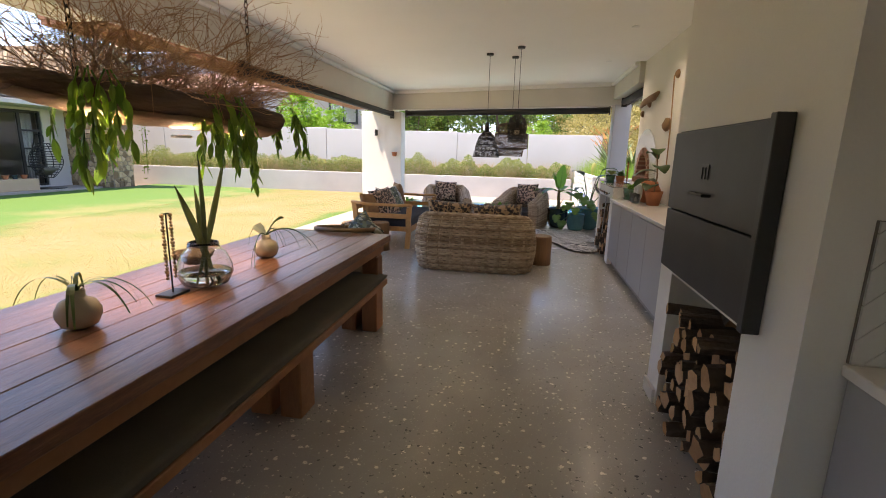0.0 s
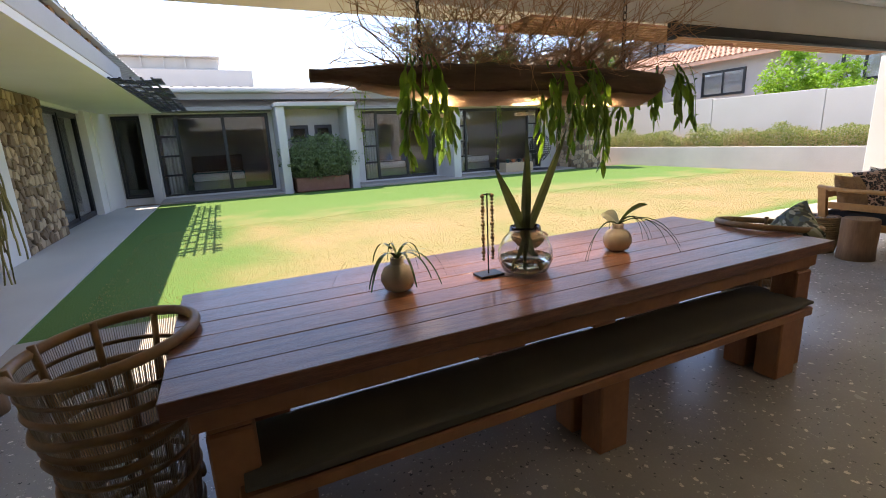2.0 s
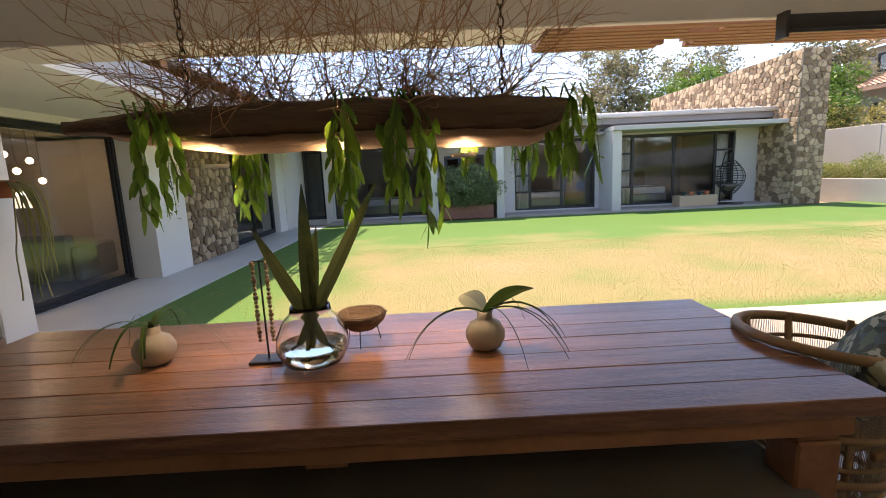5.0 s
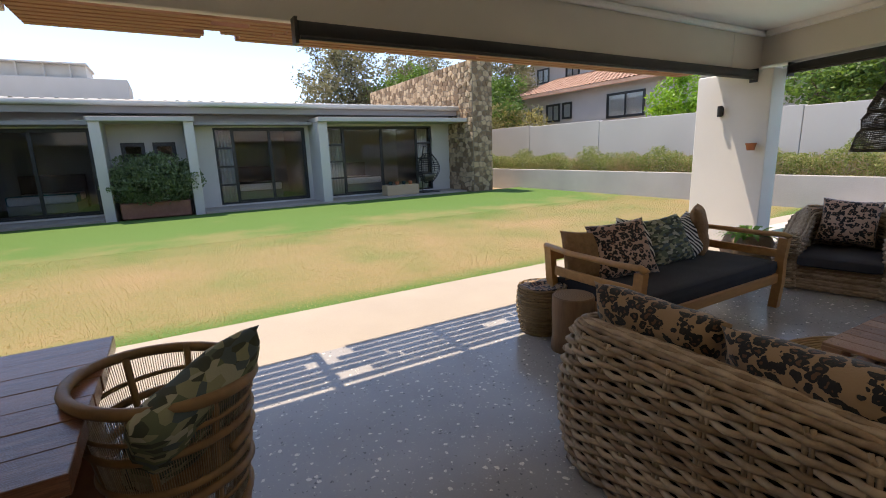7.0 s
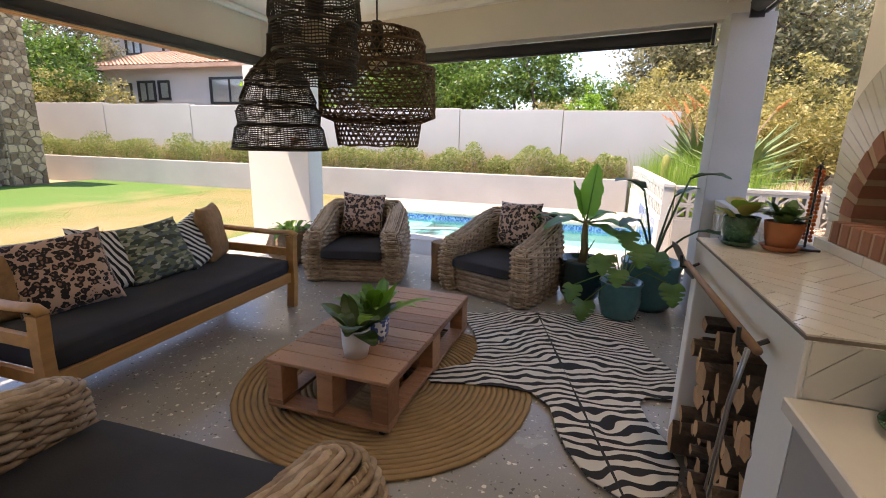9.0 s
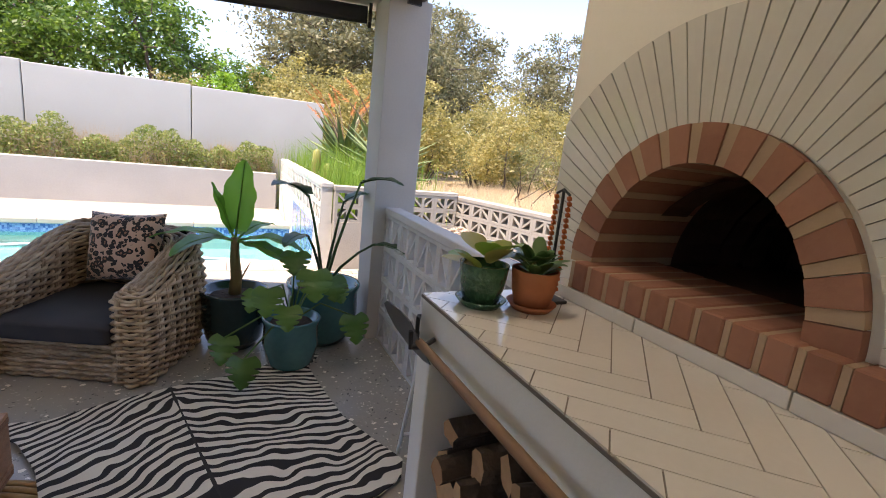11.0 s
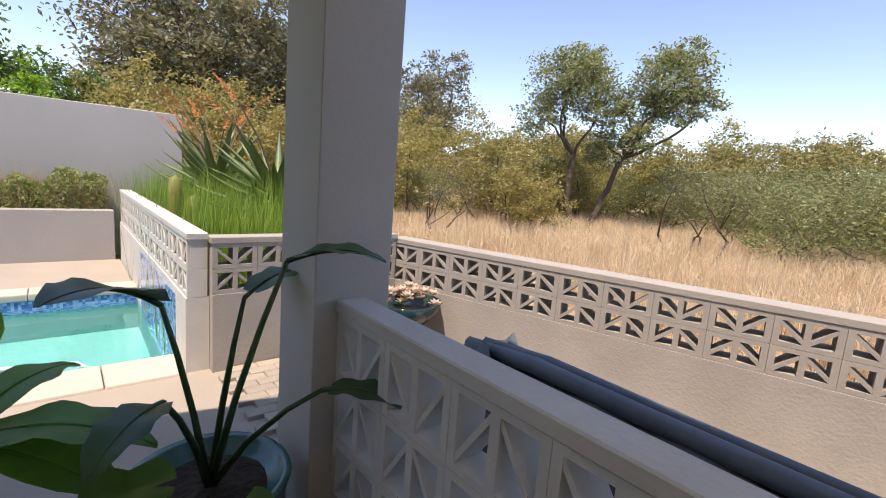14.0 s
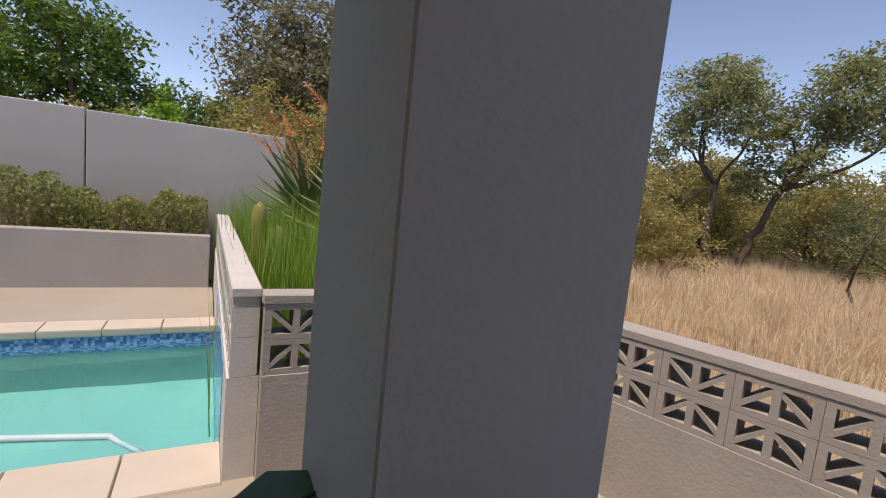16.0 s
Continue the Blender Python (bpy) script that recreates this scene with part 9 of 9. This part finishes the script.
verts, faces = [], []
for i in range(46000):
    x = r.uniform(-17, 2.5)
    hgt = 0.62 + 0.40 * noise.noise((x * 1.1, 0, 0)) + 0.30 * noise.noise((x * 3.1, 3, 0))
    p = Vector((x, r.uniform(18.0, 18.7), 0.62 + r.random() ** .7 * max(.12, hgt)))
    s = r.uniform(.02, .042)
    a = Vector((r.gauss(0, 1), r.gauss(0, 1), r.gauss(0, 1))).normalized()
    c = a.cross(Vector((r.gauss(0, 1), r.gauss(0, 1), r.gauss(0, 1)))).normalized()
    i0 = len(verts)
    verts += [tuple(p - a * s), tuple(p + c * s * .5), tuple(p + a * s), tuple(p - c * s * .5)]
    faces.append((i0, i0 + 1, i0 + 2, i0 + 3))
me = bpy.data.meshes.new("bed_shrubs")
me.from_pydata(verts, [], faces)
me.materials.append(M_BEDGREEN)
tagged(new("bed_shrubs", me), "low green shrubs filling the raised bed", "shrubs", kind="stuff")
# short grass standing on the lawn's near half
M_TURF = leafy("turf_blade", (0.24, 0.22, 0.075), (0.42, 0.32, 0.155), 0.5, 0.8, scale=1.2, island=0.6)
blades("lawn_grass", "short dry grass blades standing in the lawn", "grass", [(-8.5, 0.6, -3.4, 17.6, 1.0)], 90000, 0.013, 0.003, M_TURF, 306, z=-0.022, lean=1.6)

# ---- aloes
M_ALOE = leafy("aloe_leaf", (0.12, 0.19, 0.07), (0.22, 0.27, 0.11), 0.12, 0.4)
M_ALOEDRY = mat("dry_aloe_leaf", (0.30, 0.20, 0.12), (0.20, 0.13, 0.08), rough=0.9, scale=6)
M_ALOEFLOWER = mat("orange_aloe_flower", (0.66, 0.26, 0.08), (0.50, 0.19, 0.07), rough=0.8, scale=9, island=0.4)


def aloe(label, seed, flowers):
    rr = random.Random(seed)
    a = thing("aloe", label, "plant", group="tree aloes")
    bm = bmesh.new()
    tube(bm, [(0, 0, -0.1), (0.02, 0, 0.5), (0, 0.02, 1.05)], [0.09, 0.08, 0.1], 8)
    part("stem", bm, M_TRUNK, a, smooth=True)
    for i in range(42):
        u = 2.399 * i
        e = 1.6 - 1.9 * (i / 42)
        d = Vector((math.cos(u), math.sin(u), e)).normalized()
        bm = bmesh.new()
        n = 7
        L = rr.uniform(.66, .92)
        p = Vector((0.05 * math.cos(u), 0.05 * math.sin(u), 1.08 - 0.006 * i))
        side = Vector((-math.sin(u), math.cos(u), 0))
        prev = None
        for k in range(n + 1):
            s = k / n
            w = 0.075 * (1 - s ** 1.6) + 0.002
            upv = side.cross(d).normalized()
            row = [bm.verts.new(p - side * w + upv * w * .45), bm.verts.new(p - upv * w * .35), bm.verts.new(p + side * w + upv * w * .45), bm.verts.new(p + upv * w * .12)]
            if prev:
                for q in range(4):
                    bm.faces.new((prev[q], prev[(q + 1) % 4], row[(q + 1) % 4], row[q]))
            prev = row
            d = (d + Vector((0, 0, -0.10 if e > .4 else -0.02)) + Vector((0, 0, .16)) * s).normalized()
            p = p + d * (L / n)
        part("leaf", bm, M_ALOE, a, smooth=True)
    bm = bmesh.new()
    for i in range(26):
        u = rr.uniform(0, 6.28)
        blade(bm, (0.08 * math.cos(u), 0.08 * math.sin(u), rr.uniform(.55, .95)), (math.cos(u), math.sin(u), -.4), (0, 0, 1), rr.uniform(.3, .5), .06, .5, 4)
    part("dry_skirt", bm, M_ALOEDRY, a, "dry brown old leaves")
    for f in range(flowers):
        u = rr.uniform(0, 6.28)
        e = Vector((math.cos(u) * rr.uniform(.2, .75), math.sin(u) * rr.uniform(.2, .75), rr.uniform(1.5, 1.95)))
        bm = bmesh.new()
        s0 = Vector((0, 0, 1.05))
        tube(bm, [s0, s0.lerp(e, .5) + Vector((0, 0, .1)), e], [.014, .011, .008], 5)
        part("flower_stalk", bm, M_ALOEDRY, a)
        bm = bmesh.new()
        dd = (e - s0).normalized() + Vector((math.cos(u) * .6, math.sin(u) * .6, -.1))
        dd.normalize()
        for k in range(70):
            q = e + dd * (0.34 * k / 70)
            ang = rr.uniform(0, 6.28)
            aa, bb = frame_at(dd)
            blade(bm, q, (aa * math.cos(ang) + bb * math.sin(ang)) * .8 + dd * .6, dd, .055 * (1.1 - k / 90), .012, .1, 2)
        part("flower_spike", bm, M_ALOEFLOWER, a, "orange flower spike")
    return a


al = aloe("large tree aloe with orange flower spikes", 5, 13)
al.matrix_basis = scaled(3.62, 16.6, 0.0, 0, 0.95, 1.22)
al2 = aloe("large green tree aloe leaning over the reeds", 6, 3)
al2.matrix_basis = scaled(4.0, 15.3, 0.05, 70, 1.12)
for x, y, h in ((2.95, 15.6, 1.35), (3.1, 15.4, 1.15)):
    c = thing("cactus", "small pale columnar cactus among the reeds", "plant", pose(x, y, 0), "cacti")
    bm = bmesh.new()
    lathe(bm, [(.05, 0), (.055, h * .5), (.075, h * .85), (.06, h * .97), (.01, h)], 12)
    part("column", bm, M_SUCC, c, smooth=True)

# ---- side passage
M_TARP = mat("blue_grey_tarpaulin", (0.13, 0.16, 0.19), (0.09, 0.11, 0.13), rough=0.45, scale=3, bump=0.2, bscale=14, bdist=0.02)
M_TARPD = mat("dark_grey_tarpaulin", (0.11, 0.10, 0.10), (0.08, 0.075, 0.075), rough=0.6, scale=3, bump=0.2, bscale=14, bdist=0.02)
tp_ = thing("covered_bench", "garden bench under a dark grey tarpaulin with folded blue edges", "cover")
t = bmesh.new()
bmesh.ops.create_cube(t, size=1)
bmesh.ops.subdivide_edges(t, edges=t.edges[:], cuts=10, use_grid_fill=True)
for v in t.verts:
    u, q, e = v.co.x * 2, v.co.y * 2, v.co.z + .5
    v.co = Vector((3.72 + u * .33 * (1.08 - .1 * e), 10.35 + q * 1.1, e * (0.58 + .05 * math.cos(u * 1.4)) + .025 * noise.noise((u * 2, q * 5, e * 2)) * (e > .1)))
bm = bmesh.new()
merge(bm, t)
part("cover_sheet", bm, M_TARPD, tp_, smooth=True)
for x, z, rr_ in ((3.70, .66, .045), (3.84, .64, .035)):
    bm = bmesh.new()
    tube(bm, [(x - .05, 11.4, z), (x, 11.0, z + .02), (x + .03, 10.4, z), (x, 9.8, z + .015), (x + .04, 9.3, z)], rr_, 8)
    part("folded_edge", bm, M_TARP, tp_, smooth=True)
for x0, y0, z1 in ((3.52, 11.25, .76), (3.80, 11.3, .72)):
    bm = bmesh.new()
    vs = [bm.verts.new(p) for p in ((x0, y0, .6), (x0 + .12, y0 + .12, .6), (x0 + .1, y0, z1), (x0 + .02, y0 - .16, .6))]
    for a, b, c in ((0, 1, 2), (1, 3, 2), (3, 0, 2), (0, 3, 1)):
        bm.faces.new((vs[a], vs[b], vs[c]))
    part("raised_corner", bm, M_TARP, tp_)
bo = thing("bowl_planter", "wide dark bowl planter with pale pink rosettes", "plant pot", pose(4.16, 12.72, 0) @ Matrix.Diagonal((1.15, 1.15, 1.12, 1)))
bm = bmesh.new()
lathe(bm, [(0.11, 0), (0.13, 0.02), (0.09, 0.12), (0.1, 0.24), (0.22, 0.36), (0.27, 0.46), (0.25, 0.46), (0.2, 0.38), (0.01, 0.36)], 26)
part("bowl_body", bm, M_NAVY, bo, smooth=True)
bm = bmesh.new()
rr = random.Random(8)
for k in range(26):
    c = Vector((rr.gauss(0, .11), rr.gauss(0, .11), .44 + rr.uniform(0, .1)))
    for i in range(12):
        u = 2.4 * i
        blade(bm, c, (math.cos(u), math.sin(u), .3 + .08 * i), (0, 0, 1), .06, .03, .05, 3)
part("rosettes", bm, leafy("pink_rosette_leaf", (0.50, 0.36, 0.30), (0.58, 0.50, 0.38), .2, .5), bo)
bo.children[-1].name = "foliage"
# clay pavers
M_PAVER = mat("grey_buff_paver", (0.42, 0.37, 0.30), (0.32, 0.28, 0.23), rough=0.9, scale=6, bump=.3, bscale=50, island=.5)
pv = thing("paver_path", "buff brick pavers in the side passage", "pavement", kind="structure")
bm = bmesh.new()
box(bm, 0, 0, -0.02, 0.196, 0.096, 0.022, 0.004)
me_p = bpy.data.meshes.new("paver")
bm.to_mesh(me_p)
bm.free()
me_p.materials.append(M_PAVER)
for j in range(14):
    for i in range(7):
        o = new("paver", me_p)
        o.parent = pv
        o.location = (2.78 + i * 0.2 + (0.1 if j % 2 else 0) * .9, 11.75 + j * 0.1, 0.003 + rb.uniform(0, .004))

# ---------------------------------------------------------------- at the bedroom wing
pb = thing("planted_shrub", "rounded grey-green shrub in a stone planter between pillars", "shrub", pose(-14.45, 4.95, 0))
bm = bmesh.new()
box(bm, -0.45, -0.85, -0.02, 0.34, 0.85, 0.42, 0.02)
part("planter", bm, M_BRICK, pb)
verts, faces = [], []
r = random.Random(71)
for i in range(14000):
    d = Vector((r.gauss(0, 1), r.gauss(0, 1), r.gauss(0, 1))).normalized() * (r.random() ** .35)
    p = Vector((d.x * .85, d.y * 1.34, 1.02 + d.z * .78)) * (1 + .10 * noise.noise(d * 3.5))
    if p.z < .22 or noise.noise(p * 2.4) < -.25:
        continue
    s = r.uniform(.03, .055)
    a = Vector((r.gauss(0, 1), r.gauss(0, 1), r.gauss(0, 1))).normalized()
    c = a.cross(Vector((r.gauss(0, 1), r.gauss(0, 1), r.gauss(0, 1)))).normalized()
    i0 = len(verts)
    verts += [tuple(p - a * s), tuple(p + c * s * .5), tuple(p + a * s), tuple(p - c * s * .5)]
    faces.append((i0, i0 + 1, i0 + 2, i0 + 3))
me = bpy.data.meshes.new("foliage")
me.from_pydata(verts, [], faces)
me.materials.append(leafy("rosemary_leaf", (0.10, 0.145, 0.06), (0.20, 0.25, 0.12), .25, .6))
o = new("foliage", me)
o.parent = pb
tagged(o, kind="stuff")
hc = thing("hanging_chair", "black woven egg chair on the stoep", "chair", pose(-14.6, 14.0, 0.03))
bm = bmesh.new()
for k in range(14):
    z = .35 + k * .085
    rad = .42 * math.sin(math.pi * (k + 1.2) / 15.5) + .04
    tube(bm, [(rad * math.cos(radians(u * 10 + 60)) * .9, rad * math.sin(radians(u * 10 + 60)), z) for u in range(25)], .014, 5)
for k in range(9):
    u = radians(60 + k * 30)
    tube(bm, [((.42 * math.sin(math.pi * (j + 1.2) / 15.5) + .04) * math.cos(u) * .9, (.42 * math.sin(math.pi * (j + 1.2) / 15.5) + .04) * math.sin(u), .35 + j * .085) for j in range(14)], .012, 5)
part("shell", bm, M_BLACK, hc)
bm = bmesh.new()
tube(bm, [(-.5, 0, 0), (-.52, 0, 1.2), (-.3, 0, 1.75), (0, 0, 1.7), (0, 0, 1.5)], .02, 6)
lathe(bm, [(.45, 0), (.45, .03)], 20)
part("stand", bm, M_BLACK, hc)
bm = pillow(.5, .45, .16)
part("seat_cushion", bm, M_CUSH, hc, smooth=True, at=pose(-.05, 0, .55, 60, 0, 90))
bx = thing("garden_bench", "low brick-coloured bench with planters on the stoep", "bench", pose(-14.5, 12.75, 0.03))
bm = bmesh.new()
box(bm, -.25, -.65, 0, .25, .65, .36, .01)
part("base", bm, M_STONE, bx)
for k in range(4):
    bm = bmesh.new()
    lathe(bm, [(.06, .361), (.09, .48), (.075, .48), (.07, .45), (.01, .44)], 14, (0, -.4 + k * .27, 0))
    part("pot", bm, M_TERRA if k % 2 else M_NAVY, bx)
M_LINEN = mat("white_bed_linen", (0.74, 0.73, 0.71), (0.68, 0.67, 0.65), rough=.9, scale=4, bump=.2, bscale=20)
M_TEALF = mat("teal_blanket", (0.03, 0.17, 0.19), (0.025, 0.13, 0.15), rough=.9, scale=5, bump=.2)
M_CURTAIN = mat("sheer_white_curtain", (0.66, 0.65, 0.63), (0.58, 0.57, 0.55), rough=.9, scale=2, stretch=(1, 14, .3), bump=.4, bscale=8, bdist=.03)
for y, lab in ((1.9, "bed with white linen and a teal blanket"), (8.2, "bed with white linen and a teal blanket"), (12.3, "bed with white linen and a teal blanket")):
    b = thing("bed", lab, "bed", pose(-18.2, y, .061), "beds in the wing")
    bm = bmesh.new()
    box(bm, -1.0, -.85, 0, 1.0, .85, .3, .02)
    part("base", bm, M_ROOM, b)
    bm = bmesh.new()
    box(bm, -1.0, -.83, .301, 1.0, .83, .55, .05, seg=2)
    part("mattress", bm, M_LINEN, b, smooth=True)
    bm = bmesh.new()
    box(bm, .3, -.86, .3, .95, .86, .565, .01)
    part("blanket", bm, M_TEALF if y < 5 else M_CUSH, b, "folded blanket")
    bm = bmesh.new()
    box(bm, -1.25, -.9, 0, -1.02, .9, 1.15, .02)
    part("headboard", bm, M_DARKTIMBER, b)
for y in (0.45, 6.82, 10.5, 14.1):
    c = thing("curtain", "white curtain gathered beside the glazed door", "curtain", pose(-15.72, y, .062), "curtains")
    bm = bmesh.new()
    n = 26
    rows = [[bm.verts.new((.04 * math.sin(i * 1.25) + .01 * math.sin(i * .5 + z), i * .02, z)) for i in range(n)] for z in (0, 1.2, 2.4)]
    for a, bb in zip(rows, rows[1:]):
        for i in range(n - 1):
            bm.faces.new((a[i], a[i + 1], bb[i + 1], bb[i]))
    o = part("cloth", bm, M_CURTAIN, c, smooth=True)
    sm = o.modifiers.new("thick", "SOLIDIFY")
    sm.thickness = .006
# ---------------------------------------------------------------- in the living room
M_BULBGLOW = glow("warm_bulb", (1.0, .72, .42), 14)
for x, y, z in ((-7.67, -4.0, 2.2), (-8.2, -4.0, 2.1), (-7.88, -4.0, 1.9), (-7.42, -4.0, 1.74), (-8.42, -4.0, 1.71)):
    p = thing("globe_pendant", "small glowing globe pendant in the living room", "lamp", pose(x, y, z), "globe pendants")
    bm = bmesh.new()
    t = bmesh.new()
    bmesh.ops.create_icosphere(t, subdivisions=2, radius=.06)
    merge(bm, t)
    part("globe", bm, M_BULBGLOW, p, smooth=True)
    bm = bmesh.new()
    tube(bm, [(0, 0, .055), (0, 0, 3.19 - z)], .006, 5)
    part("rod", bm, M_BLACK, p)
ls = thing("sofa", "low beige sofa in the living room", "sofa", pose(-6.7, -2.9, 0, 0, 0, 90))
for a in ((-.9, -.4, .05, .9, .4, .42), (-.9, -.5, .05, .9, -.3, .8), (-1.05, -.45, .05, -.9, .4, .6), (.9, -.45, .05, 1.05, .4, .6)):
    bm = bmesh.new()
    box(bm, *a, .04, seg=2)
    part("block_cushion", bm, mat("beige_sofa_fabric", (.30, .26, .2), rough=.9) if "beige_sofa_fabric" not in bpy.data.materials else bpy.data.materials["beige_sofa_fabric"], ls, smooth=True)
ct = thing("dining_table", "dark dining table in the living room", "table", pose(-6.6, -6.6, 0))
bm = bmesh.new()
box(bm, -1.1, -.5, .7, 1.1, .5, .75, .01)
part("tabletop", bm, M_DARKTIMBER, ct)
for x in (-1, .92):
    for y in (-.42, .34):
        bm = bmesh.new()
        box(bm, x, y, 0, x + .08, y + .08, .699)
        part("leg", bm, M_DARKTIMBER, ct)
